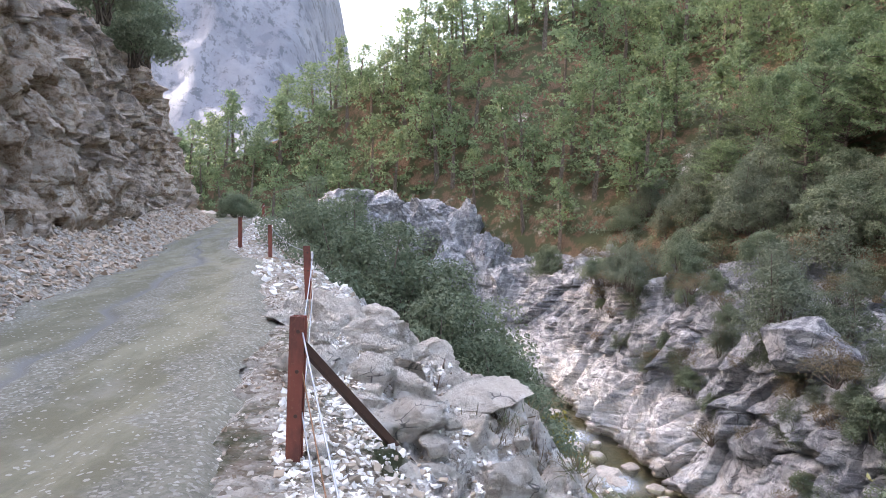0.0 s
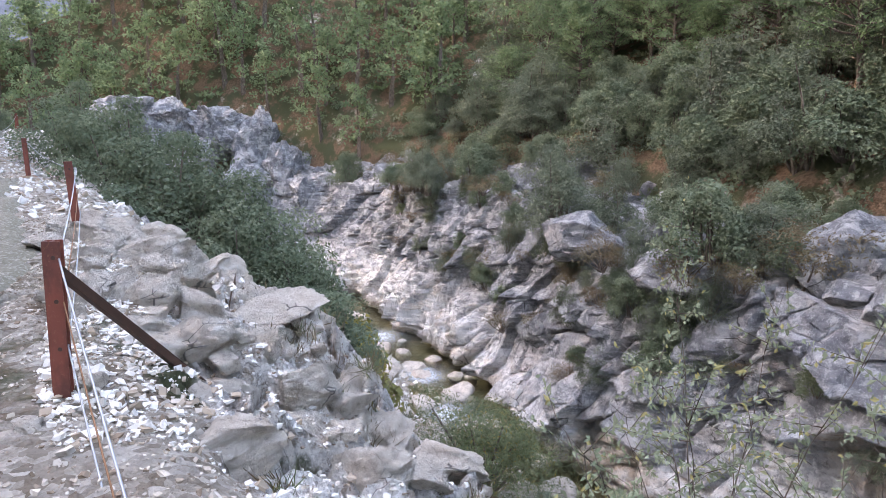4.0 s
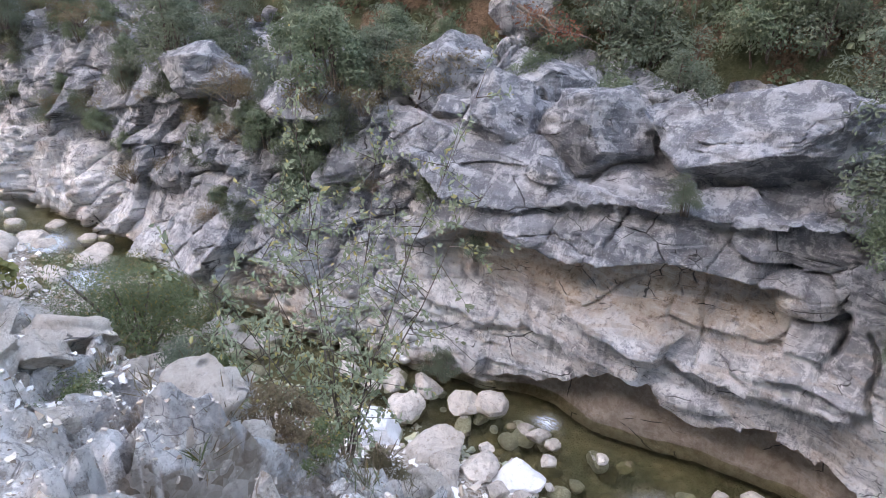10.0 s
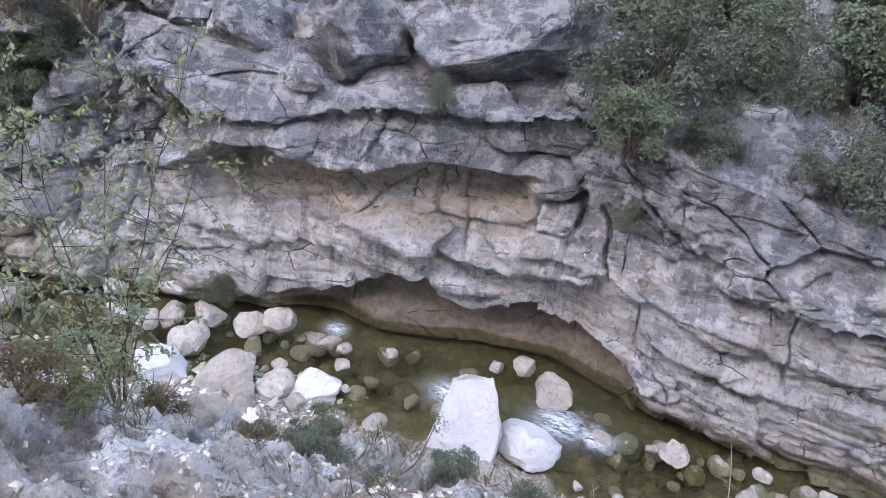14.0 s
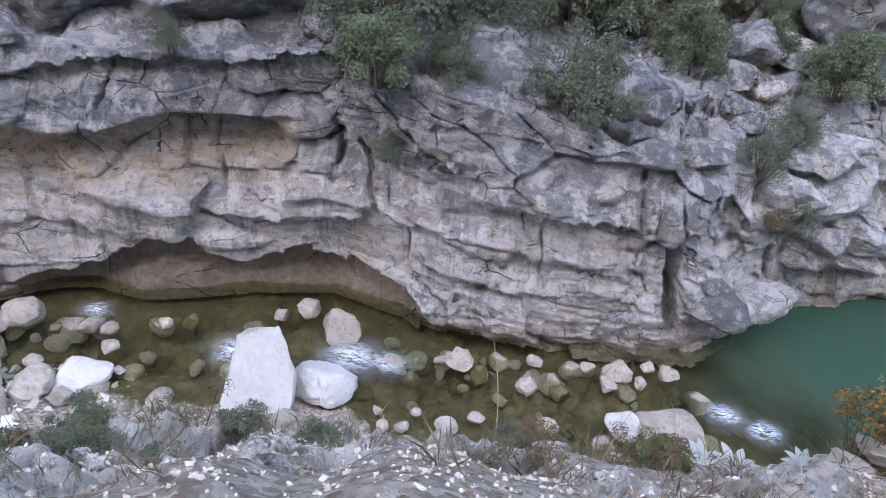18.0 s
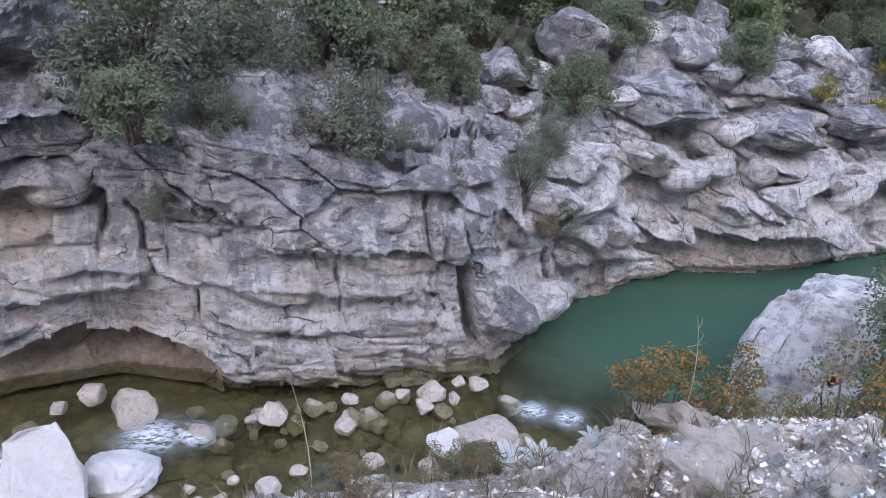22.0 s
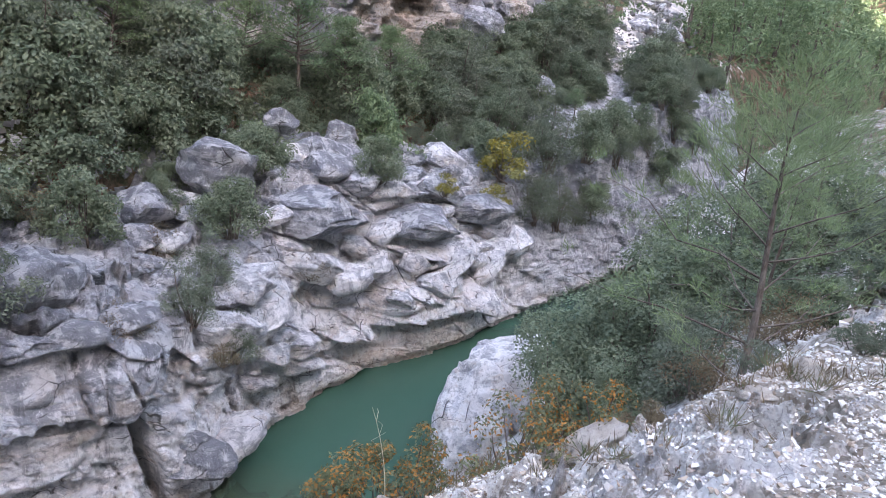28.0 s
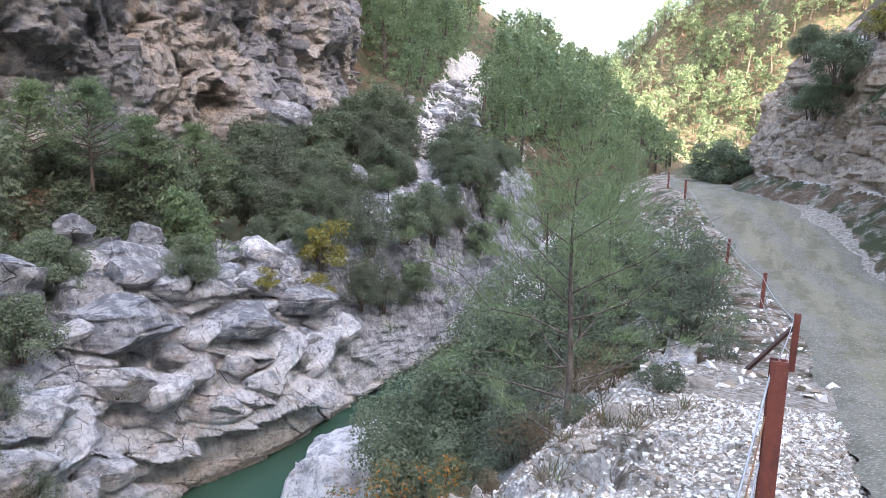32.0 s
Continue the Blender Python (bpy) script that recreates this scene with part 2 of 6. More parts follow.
def stone_material(name, a, b, c):
    n = Nodes(name)
    r = n.island()
    col = n.mix(n.ramp(r, 0.2, 0.8), a, b)
    col = n.mix(n.ramp(r, 0.62, 0.86), col, c)
    fine = n.noise(30, 5, 0.7)
    col = n.mix(n.math("MULTIPLY", n.ramp(fine, 0.45, 0.75), 0.5), col, c)
    return n.done(col, 0.92, n.bump(fine, 0.6, 0.015), 0.2)


MAT_GRAVEL = stone_material("white_gravel", (0.86, 0.83, 0.78), (0.66, 0.61, 0.54), (0.40, 0.32, 0.24))
MAT_GRIT = stone_material("bank_grit", (0.66, 0.59, 0.50), (0.47, 0.395, 0.315), (0.26, 0.195, 0.14))
MAT_TAN_GRAVEL = stone_material("tan_gravel", (0.62, 0.49, 0.38), (0.48, 0.35, 0.255), (0.30, 0.205, 0.14))


def ground_material():
    n = Nodes("valley_ground")
    big, fine = n.noise(0.25, 5, 0.6), n.noise(7.0, 6, 0.7)
    chips = n.cells(14.0, feature="F1", vec=n.warped(0.08, 6.0), out="Color")
    chipd = n.cells(14.0, feature="F1", vec=n.warped(0.08, 6.0))
    sep = n.t.nodes.new("ShaderNodeSeparateColor")
    n.link(chips, sep.inputs[0])
    gravel = n.mix(sep.outputs[0], (0.28, 0.225, 0.17), (0.66, 0.60, 0.52))
    gravel = n.mix(n.math("MULTIPLY", n.ramp(fine, 0.45, 0.7), 0.6), gravel, (0.27, 0.21, 0.155))
    soil = n.mix(n.ramp(fine, 0.35, 0.65), (0.13, 0.09, 0.058), (0.25, 0.165, 0.11))
    soil = n.mix(n.ramp(n.noise(0.7, 5), 0.42, 0.56), soil, (0.085, 0.095, 0.05))
    rock = n.mix(n.ramp(n.noise(0.9, 6, 0.65), 0.4, 0.6), (0.72, 0.645, 0.56), (0.94, 0.90, 0.845))
    rock = n.mix(n.math("MULTIPLY", n.ramp(n.noise(2.6, 7, 0.75), 0.53, 0.60), 0.7), rock, (0.25, 0.18, 0.12))
    rock = n.mix(n.math("MULTIPLY", n.ramp(n.noise(9, 7, 0.78), 0.47, 0.39), 0.6), rock, (0.20, 0.155, 0.115))
    rock = n.mix(n.math("MULTIPLY", n.ramp(n.noise(0.7, 6, 0.7, distort=0.5), 0.49, 0.58), 0.75), rock, n.mix(n.ramp(n.noise(3.5, 7, 0.75), 0.42, 0.58), (0.22, 0.215, 0.21), (0.46, 0.45, 0.44)))
    seam = n.math("MULTIPLY", n.ramp(n.cells(4.5, (1, 1, 1.6), vec=n.warped(0.25, 3.0)), 0.03, 0.006), n.ramp(n.noise(1.7, 3), 0.52, 0.60))
    rock = n.mix(n.math("MULTIPLY", seam, 0.6), rock, (0.07, 0.055, 0.04))
    rock = n.mix(n.math("MULTIPLY", n.ramp(n.noise(19, 5, 0.8), 0.46, 0.36), 0.5), rock, (0.30, 0.25, 0.20))
    rock = n.mix(n.math('MULTIPLY', n.ramp(n.noise(5.0, 6, 0.7), 0.5, 0.62), 0.5), rock, (0.88, 0.85, 0.80))
    bed = n.mix(n.ramp(n.noise(1.3, 5), 0.4, 0.6), (0.23, 0.19, 0.115), (0.125, 0.115, 0.068))
    bed = n.mix(n.math("MULTIPLY", n.ramp(n.cells(2.2, feature="F1"), 0.15, 0.5), 0.6), (0.33, 0.28, 0.19), bed)
    wob = n.math("MULTIPLY", n.math("SUBTRACT", n.noise(1.1, 6, 0.7), 0.5), 1.1)

    def zone(name):
        return n.ramp(n.math("ADD", n.attr(name), wob), 0.4, 0.62)

    col = n.mix(zone("gravel"), soil, gravel)
    col = n.mix(zone("rock"), col, rock)
    col = n.mix(zone("bed"), col, bed)
    nor = n.bump(n.noise(24, 6, 0.8), 1.0, 0.03, n.bump(n.math("ADD", n.math("MULTIPLY", chipd, -0.8), n.math("MULTIPLY", fine, 1.4)), 1.0, 0.09))
    return n.done(col, 0.95, nor, 0.15)


MAT_GROUND = ground_material()


def road_material():
    n = Nodes("dirt_road")
    lane = n.noise(0.8, 6, 0.7, (1.6, 0.35, 1.0))
    patch = n.noise(1.4, 6, 0.65)
    fine = n.noise(16, 6, 0.75)
    speck = n.cells(38, feature="F1", out="Color")
    sep = n.t.nodes.new("ShaderNodeSeparateColor")
    n.link(speck, sep.inputs[0])
    col = n.mix(n.ramp(lane, 0.42, 0.60), (0.148, 0.135, 0.086), (0.222, 0.204, 0.138))
    col = n.mix(n.math("MULTIPLY", n.ramp(patch, 0.5, 0.7), 0.6), col, (0.245, 0.228, 0.178))
    col = n.mix(n.math("MULTIPLY", n.ramp(fine, 0.5, 0.72), 0.5), col, (0.16, 0.145, 0.12))
    col = n.mix(n.math("MULTIPLY", n.ramp(sep.outputs[0], 0.93, 0.97), 0.5), col, (0.46, 0.44, 0.39))
    loose = n.math("MULTIPLY", n.ramp(n.math("ADD", n.attr("track"), n.math("MULTIPLY", n.math("SUBTRACT", n.noise(1.5, 6, 0.7), 0.5), 1.6)), 0.55, 0.25), 0.5)
    col = n.mix(loose, col, n.mix(n.ramp(sep.outputs[2], 0.80, 0.92), n.mix(n.ramp(fine, 0.4, 0.6), (0.11, 0.105, 0.09), (0.23, 0.215, 0.18)), (0.40, 0.38, 0.34)))
    col = n.mix(n.attr("rut"), col, (0.17, 0.165, 0.15))
    h = n.math("ADD", fine, n.math("MULTIPLY", sep.outputs[1], 0.35))
    return n.done(col, 0.93, n.bump(h, 0.7, 0.03), 0.2)


MAT_ROAD = road_material()


def leaf_material(name, a, b, c, dry=None, dryness=0.0):
    n = Nodes(name)
    r, o = n.island(), n.obrand()
    col = n.mix(n.ramp(r, 0.1, 0.9), a, b)
    col = n.mix(n.math("MULTIPLY", n.ramp(o, 0.2, 1.0), 0.6), col, c)
    lump = n.noise(1.4, 3, 0.6)
    col = n.mix(n.ramp(lump, 0.35, 0.65, 0.0, 0.55), col, n.mix(0.5, b, (0.30, 0.33, 0.22)))
    if dry:
        col = n.mix(n.ramp(r, 1 - dryness - 0.02, 1 - dryness), col, dry)
    n.done(col, 0.7, None, 0.25)
    tr = n.t.nodes.new("ShaderNodeBsdfTranslucent")
    n.link(col, tr.inputs[0])
    ms = n.t.nodes.new("ShaderNodeMixShader")
    ms.inputs[0].default_value = 0.35
    n.link(n.bsdf.outputs[0], ms.inputs[1])
    n.link(tr.outputs[0], ms.inputs[2])
    n.link(ms.outputs[0], n.out.inputs[0])
    return n.mat


MAT_PINE = leaf_material("pine_needles", (0.125, 0.190, 0.095), (0.218, 0.302, 0.150), (0.110, 0.175, 0.102))
MAT_YOUNG = leaf_material("young_pine_needles", (0.160, 0.227, 0.105), (0.235, 0.311, 0.143), (0.168, 0.235, 0.109))
MAT_OAK = leaf_material("evergreen_leaves", (0.122, 0.160, 0.097), (0.202, 0.244, 0.151), (0.109, 0.143, 0.092))
MAT_OLIVE = leaf_material("grey_green_leaves", (0.126, 0.151, 0.105), (0.185, 0.214, 0.151), (0.118, 0.143, 0.092))
MAT_WILLOW = leaf_material("willow_leaves", (0.109, 0.139, 0.059), (0.164, 0.189, 0.088), (0.109, 0.139, 0.063), (0.286, 0.227, 0.059), 0.06)
MAT_YELLOW = leaf_material("autumn_leaves", (0.36, 0.28, 0.05), (0.22, 0.22, 0.06), (0.30, 0.25, 0.05))
MAT_RUST = leaf_material("rusty_leaves", (0.13, 0.15, 0.075), (0.18, 0.19, 0.09), (0.12, 0.13, 0.06), (0.46, 0.22, 0.06), 0.3)
MAT_DRY = leaf_material("dry_brush", (0.17, 0.115, 0.07), (0.24, 0.17, 0.10), (0.14, 0.12, 0.06))


def bark():
    n = Nodes("bark")
    f = n.noise(14, 5, 0.7, (1, 1, 0.3))
    col = n.mix(n.ramp(f, 0.35, 0.65), (0.085, 0.065, 0.05), (0.21, 0.175, 0.145))
    return n.done(col, 0.95, n.bump(f, 0.8, 0.03), 0.1)


MAT_BARK = bark()


def rust():
    n = Nodes("red_brown_painted_steel")
    f, g = n.noise(6, 5, 0.65, (1, 1, 0.4)), n.noise(40, 4, 0.7)
    col = n.mix(n.ramp(f, 0.4, 0.62), (0.23, 0.062, 0.04), (0.135, 0.045, 0.032))
    col = n.mix(n.math("MULTIPLY", n.ramp(g, 0.55, 0.7), 0.7), col, (0.30, 0.13, 0.07))
    return n.done(col, n.ramp(f, 0.3, 0.7, 0.5, 0.8), n.bump(g, 0.4, 0.004), 0.4)


MAT_RUST_STEEL = rust()
n_ = Nodes("steel_cable")
n_.bsdf.inputs["Metallic"].default_value = 0.6
MAT_CABLE = n_.done(n_.mix(n_.noise(30), (0.34, 0.35, 0.37), (0.52, 0.53, 0.55)), 0.5, n_.bump(n_.noise(200, 2, 0.5, (1, 0.1, 1)), 0.4, 0.002))
n_ = Nodes("rusty_wire")
MAT_WIRE = n_.done(n_.mix(n_.noise(30), (0.22, 0.10, 0.05), (0.32, 0.17, 0.09)), 0.8)
n_ = Nodes("dark_steel")
MAT_DARKSTEEL = n_.done(n_.mix(n_.noise(12, 5, 0.7), (0.035, 0.028, 0.025), (0.12, 0.055, 0.035)), 0.65)


def water():
    n = Nodes("stream_water")
    n.t.nodes.remove(n.bsdf)
    deep = n.attr("depth")
    rough = n.attr("rough")
    tint = n.mix(n.ramp(deep, 0.3, 2.6), (0.86, 0.88, 0.74), (0.45, 0.66, 0.52))
    tr = n.t.nodes.new("ShaderNodeBsdfTransparent")
    n.link(tint, tr.inputs[0])
    body = n.t.nodes.new("ShaderNodeBsdfDiffuse")
    n.link(n.mix(n.ramp(deep, 0.2, 2.4), (0.085, 0.085, 0.048), (0.046, 0.106, 0.072)), body.inputs[0])
    m1 = n.t.nodes.new("ShaderNodeMixShader")
    n.link(n.ramp(deep, 0.4, 1.8, 0.02, 0.85), m1.inputs[0])
    n.link(tr.outputs[0], m1.inputs[1])
    n.link(body.outputs[0], m1.inputs[2])
    ripple = n.math("MULTIPLY", n.math("ADD", n.noise(5, 3, 0.5, (1.2, 0.6, 1)), n.math("MULTIPLY", n.noise(16, 2), 0.4)), n.math("ADD", rough, 0.12))
    nor = n.bump(ripple, 0.5, 0.10)
    gl = n.t.nodes.new("ShaderNodeBsdfGlossy")
    gl.inputs["Roughness"].default_value = 0.06
    n.link(nor, gl.inputs["Normal"])
    fr = n.t.nodes.new("ShaderNodeFresnel")
    fr.inputs[0].default_value = 1.33
    n.link(nor, fr.inputs["Normal"])
    m2 = n.t.nodes.new("ShaderNodeMixShader")
    n.link(fr.outputs[0], m2.inputs[0])
    n.link(m1.outputs[0], m2.inputs[1])
    n.link(gl.outputs[0], m2.inputs[2])
    foam = n.math("MULTIPLY", n.attr("foam"), n.ramp(n.noise(9, 8, 0.8, (1.8, 0.5, 1), distort=0.6), 0.44, 0.54))
    white = n.t.nodes.new("ShaderNodeBsdfDiffuse")
    white.inputs[0].default_value = (0.80, 0.88, 0.92, 1)
    m3 = n.t.nodes.new("ShaderNodeMixShader")
    n.link(foam, m3.inputs[0])
    n.link(m2.outputs[0], m3.inputs[1])
    n.link(white.outputs[0], m3.inputs[2])
    n.link(m3.outputs[0], n.out.inputs[0])
    return n.mat


MAT_WATER = water()

# ---------------------------------------------------------------- the plan
WATER = -10.4


def along(y, ys, vs):
    """A plan line: values vs at the stations ys (rising), softly joined."""
    return np.interp(y, ys, vs)


# line of the guard posts at the road's outer edge, and the road's height there
POST_Y = [-300, -120, -60, -45, -37.5, -28, -20, -12.2, -4.5, 0, 4.5, 10, 19.4, 22, 42.5, 60, 90, 200]
POST_X = [40, 18, 11, 8.0, 5.5, 2.3, 0.66, -0.15, 0.0, 0.4, -1.0, -2.0, -5.0, -6.6, -11.5, -22, -50, -180]
ROAD_Z = [6, 3, 1.4, 0.8, 0.4, -1.7, -1.87, -1.5, -0.47, -0.05, 0.0, 0.3, 0.6, 0.85, 1.9, 2.7, 4, 8]
# foot of the rock wall above the road
WALL_Y = [-300, -120, -60, -46, -36, -20, 0, 9, 23, 38, 46, 60, 90, 200]
WALL_X = [20, 8, 4.0, 2.2, -3.4, -6.0, -6.6, -7.6, -11.0, -14.4, -18, -29, -62, -220]
# brink of the near bank over the gorge
EDGE_Y = [-300, -60, -45, -28, -14, -8.4, -7.1, -5.5, -4.1, -3.0, -1.1, 0.9, 1.7, 3.1, 4.0, 4.5, 5.1, 5.7, 6.2, 7.5, 9.6, 18, 42, 60, 90]
EDGE_X = [48, 15, 11, 4.6, 2.2, 1.7, 2.3, 3.3, 4.3, 4.4, 4.56, 4.66, 4.4, 4.0, 3.65, 2.9, 2.0, 1.5, 1.2, 0.85, -0.4, -3.4, -9.5, -19, -46]
EDGE_Z = [3, 0, -0.6, -2.3, -1.9, -1.2, -1.6, -2.3, -3.0, -3.6, -3.9, -3.9, -3.8, -3.4, -3.0, -2.5, -1.9, -1.5, -0.9, -0.5, -0.1, 0.3, 1.6, 2.4, 3.8]
# foot of the far rock wall at the water
FOOT_Y = [-600, -150, -60, -40, -24.5, -22, -18.5, -16, -13.8, -10.7, -7.7, -6.3, -5.4, -1.9, 0, 2.5, 4.6, 7.2, 8.5, 11.4, 16, 20, 30, 39.5, 47.7]
FOOT_X = [42, 20, 19.5, 19, 18, 17.4, 17.0, 17.5, 17.1, 15.9, 13.8, 13.4, 13.3, 13.4, 13.4, 14.3, 14.0, 13.2, 13.4, 12.9, 11.6, 10.4, 10.9, 8.6, 7.8]
# height of the far rock wall's top
TOP_Y = [-600, -60, -45, -30, -22, -16, -11, -8, -6, -2, 2, 6, 9, 14, 20, 26, 33, 48, 70]
TOP_Z = [2, 1, 0, -3.6, -4.2, -3.4, -4.6, -5.5, -5.1, -4.3, -3.5, -3.7, -3.6, -2.6, -3.2, -3.0, -1.5, -2.3, -2]


TOP_X = list(np.interp(TOP_Y, FOOT_Y, FOOT_X))


def swing_line(xs, ys):
    both = [swung(x, y) for x, y in zip(xs, ys)]
    return [p[0] for p in both], [p[1] for p in both]


POST_X, POST_Y = swing_line(POST_X, POST_Y)
WALL_X, WALL_Y = swing_line(WALL_X, WALL_Y)
EDGE_X, EDGE_Y = swing_line(EDGE_X, EDGE_Y)
FOOT_X, FOOT_Y = swing_line(FOOT_X, FOOT_Y)
TOP_X, TOP_Y = swing_line(TOP_X, TOP_Y)


def foot_x(y):
    y = np.asarray(y, float)
    bend = np.maximum(y - 47.7, 0)
    return along(y, FOOT_Y, FOOT_X) - bend * 0.35 - bend ** 2 * 0.035


def east_rise(d, x, y):
    """Height of the slope east of the gorge at distance d behind the wall's foot."""
    top = along(y, TOP_Y, TOP_Z)
    far = np.maximum(d - 8, 0)
    steep = along(y, [-300, -70, -50, -30, -5, 20, 50, 80], [0.72, 0.78, 0.80, 0.72, 0.80, 0.95, 0.85, 0.62])
    z = top + 0.30 * np.clip(d - 1.5, 0, 6.5) + steep * far - 0.0008 * np.clip(far, 0, 250) ** 2
    rough = np.clip(far / 12, 0, 1)
    z = z + rough * (3.2 * fbm(x / 26, y / 26, 0, 4, 5) + 0.9 * fbm(x / 6, y / 6, 0, 3, 9))
    # crest over the northern bend
    crest = 21.5 + 0.43 * x + 2 * fbm(x / 30, y / 30, 0, 3, 40)
    north = smooth(40, 75, y)
    z = np.where(north > 0, z * (1 - north) + north * (np.minimum(z, crest) - 0.15 * np.clip(z - crest, 0, 60)), z)
    # step of the great rock face
    return z + 16 * smooth(17.0, 21.0, d) * smooth(-58, -48, y) * smooth(-8, -16, y)


def west_rise(e, x, y):
    """Height over the road of the rock cut and the mountain west of it, e metres behind its foot. The mountain's upper
    slope is out of view, added to shade the gorge.
    """
    talus = np.clip(e + 1.6, 0, 1.6) * 0.62
    e = e - 1.5
    cut = np.clip(e, 0, 1.4) * 5.6
    hill = np.maximum(e - 1.4, 0)
    # unseen upper slope, made steep enough to keep the sun off the gorge
    top = 1.3 * np.minimum(hill, 220) - 0.4 * np.maximum(hill - 260, 0)
    # lower in the south, so that the sun still reaches the far hill
    top = top * (0.25 + 0.75 * smooth(-260, -110, y))
    return talus + cut + top + np.clip(hill / 20, 0, 1) * 5 * fbm(x / 30, y / 30, 0, 4, 21)


def ground_height(x, y):
    """Height of the valley, with masks for gravel, bare rock and stream bed."""
    xp, zr = along(y, POST_Y, POST_X), along(y, POST_Y, ROAD_Z)
    xw = along(y, WALL_Y, WALL_X)
    xe, ze = along(y, EDGE_Y, EDGE_X), along(y, EDGE_Y, EDGE_Z)
    xf = foot_x(y)
    # verge between posts and brink, falling from the road's height
    t = np.clip((x - xp - 0.2) / np.maximum(xe - xp - 0.2, 0.4), 0, 1)
    verge = zr + (ze - zr) * t ** 1.25
    # drop below the brink to the gravel shore
    over = np.maximum(x - xe, 0)
    shore = WATER + 0.25 + 0.10 * np.maximum(xf - 4.5 - x, 0)
    shore = np.where(x > xf - 4.5, WATER + 0.25 - 0.28 * np.minimum(x - xf + 4.5, 3), shore)
    pool = smooth(-6.5, -14.0, y + 0.5 * fbm(x / 2.5, y / 2.5, 0, 2, 52)) * smooth(-40, -26, y)
    shore = shore - pool * 2.6 * smooth(xf - 14, xf - 11, x)
    drop_slope = along(y, [-60, -30, -14, -6, 5, 9, 25, 50], [0.8, 0.75, 0.75, 1.6, 1.9, 1.1, 1.0, 0.95])
    fall = verge - drop_slope * over - 0.13 * np.maximum(over - 4.0, 0) ** 2 * smooth(6, -4, y)
    west = np.where(over > 0, np.maximum(fall, shore), verge)
    west = np.where(over > 0, np.maximum(west, shore), west)
    # road cut
    z = np.where(x < xw + 1.6, zr + west_rise(xw - x, x, y), np.where(x < xp + 0.2, zr, west))
    # far side
    d = x - xf
    rise = east_rise(d, x, y)
    bedz = np.minimum(shore, WATER - 0.4)
    up = smooth(3.5, 9.0, d)
    z = np.where(d > 3.5, bedz * (1 - up) + rise * up - (1 - up) * 0.5, np.where(d > -0.5, bedz, z))
    # relief
    vb = smooth(0.35, 1.3, x - xp) * smooth(1.2, 0.0, over) * (d < 0)
    b1, t1, e1 = blocks(x / 1.5 + 0.25 * fbm(x, y, 0, 2, 3), y / 1.5 + 0.25 * fbm(x, y, 9, 2, 3), 11)
    b2, t2, e2 = blocks(x / 0.5 + 0.3 * fbm(x * 2, y * 2, 4, 2, 3), y / 0.5 + 0.3 * fbm(x * 2, y * 2, 7, 2, 3), 12)
    b3, t3, e3 = blocks(x / 0.21 + 0.3 * fbm(x * 4, y * 4, 4, 2, 3), y / 0.21, 13)
    rocky = smooth(-0.25, 0.25, fbm(x / 2.2, y / 2.2, 0, 3, 15) + along(y, [-10, -6, -3, 3, 4, 9, 12], [-0.45, -0.3, 0.35, 0.3, 0.1, 0.15, 0.1]))
    z = z + vb * (rocky * (0.24 * b1 + 0.42 * t1 - 0.12 - 0.30 * smooth(0.08, 0.0, e1)) + rocky * (0.15 * b2 + 0.26 * t2 - 0.14 * smooth(0.12, 0.0, e2)) + rocky * (0.06 * b3 + 0.14 * t3 - 0.06 * smooth(0.15, 0.0, e3)) + 0.09 * fbm(x / 0.6, y / 0.6, 0, 4, 33) + rocky * 0.05 * ridged(x / 0.3, y / 0.3, 0, 3, 36))
    scree = (x < xw + 2.2) * (x > xw - 0.2)
    z = z + scree * 0.10 * fbm(x / 0.5, y / 0.5, 0, 4, 51)
    lower = smooth(0.5, 2.5, over) * (d < -0.5)
    z = z + lower * (0.35 * fbm(x / 1.8, y / 1.8, 0, 4, 61) * along(y, [-20, -8, 4], [1.6, 1.0, 0.5])) * (1 - pool * 0.85)
    z = z + (d > 8) * 0.12 * fbm(x / 1.2, y / 1.2, 0, 4, 71)
    rock = np.clip(vb * rocky * 1.2, 0, 1) * (1 - 0.75 * smooth(0.10, 0.0, e1)) * (1 - 0.5 * smooth(0.10, 0.0, e2))
    rock = np.maximum(rock, smooth(0.0, 0.5, over) * (z > WATER + 1.4) * (d < 0) * 0.75)
    rock = np.maximum(rock, (d > 8) * smooth(0.62, 0.9, fbm(x / 9, y / 9, 0, 3, 81)) * 0.55 * (d < 26))
    rock = np.maximum(rock, (x < xw) * (xw - x < 3) * (np.abs(y) < 90))
    gully = 21.5 + 0.42 * np.maximum(-y - 36, 0)
    rock = np.maximum(rock, (y < -32) * (y > -110) * (d > 4) * smooth(2.8, 1.4, np.abs(x - gully) - 0.01 * np.abs(y)))
    gravel = ((x > xp - 1.2) & (over < 3.5) & (d < 0) & (np.abs(y) < 70)) * along(y, [-14, -9, 3, 4.5, 10, 20], [0.5, 0.9, 0.9, 0.52, 0.6, 0.7])
    gravel = np.maximum(gravel, ((x > xw - 0.4) & (x < xw + 2.4) & (np.abs(y) < 70)) * np.where(y > -10, 0.9, 0.42))
    gravel = np.maximum(gravel, (d < -1.0) * (over > 0.5) * (z < WATER + 1.8) * (z > WATER - 0.1) * 0.9)
    gravel = np.maximum(gravel, (d > 4) * (d < 14) * smooth(0.1, 0.6, fbm(x / 5, y / 5, 0, 3, 91)) * 0.40)
    bed = smooth(WATER + 0.15, WATER - 0.15, z) * (d < 6)
    return z, gravel, rock, bed


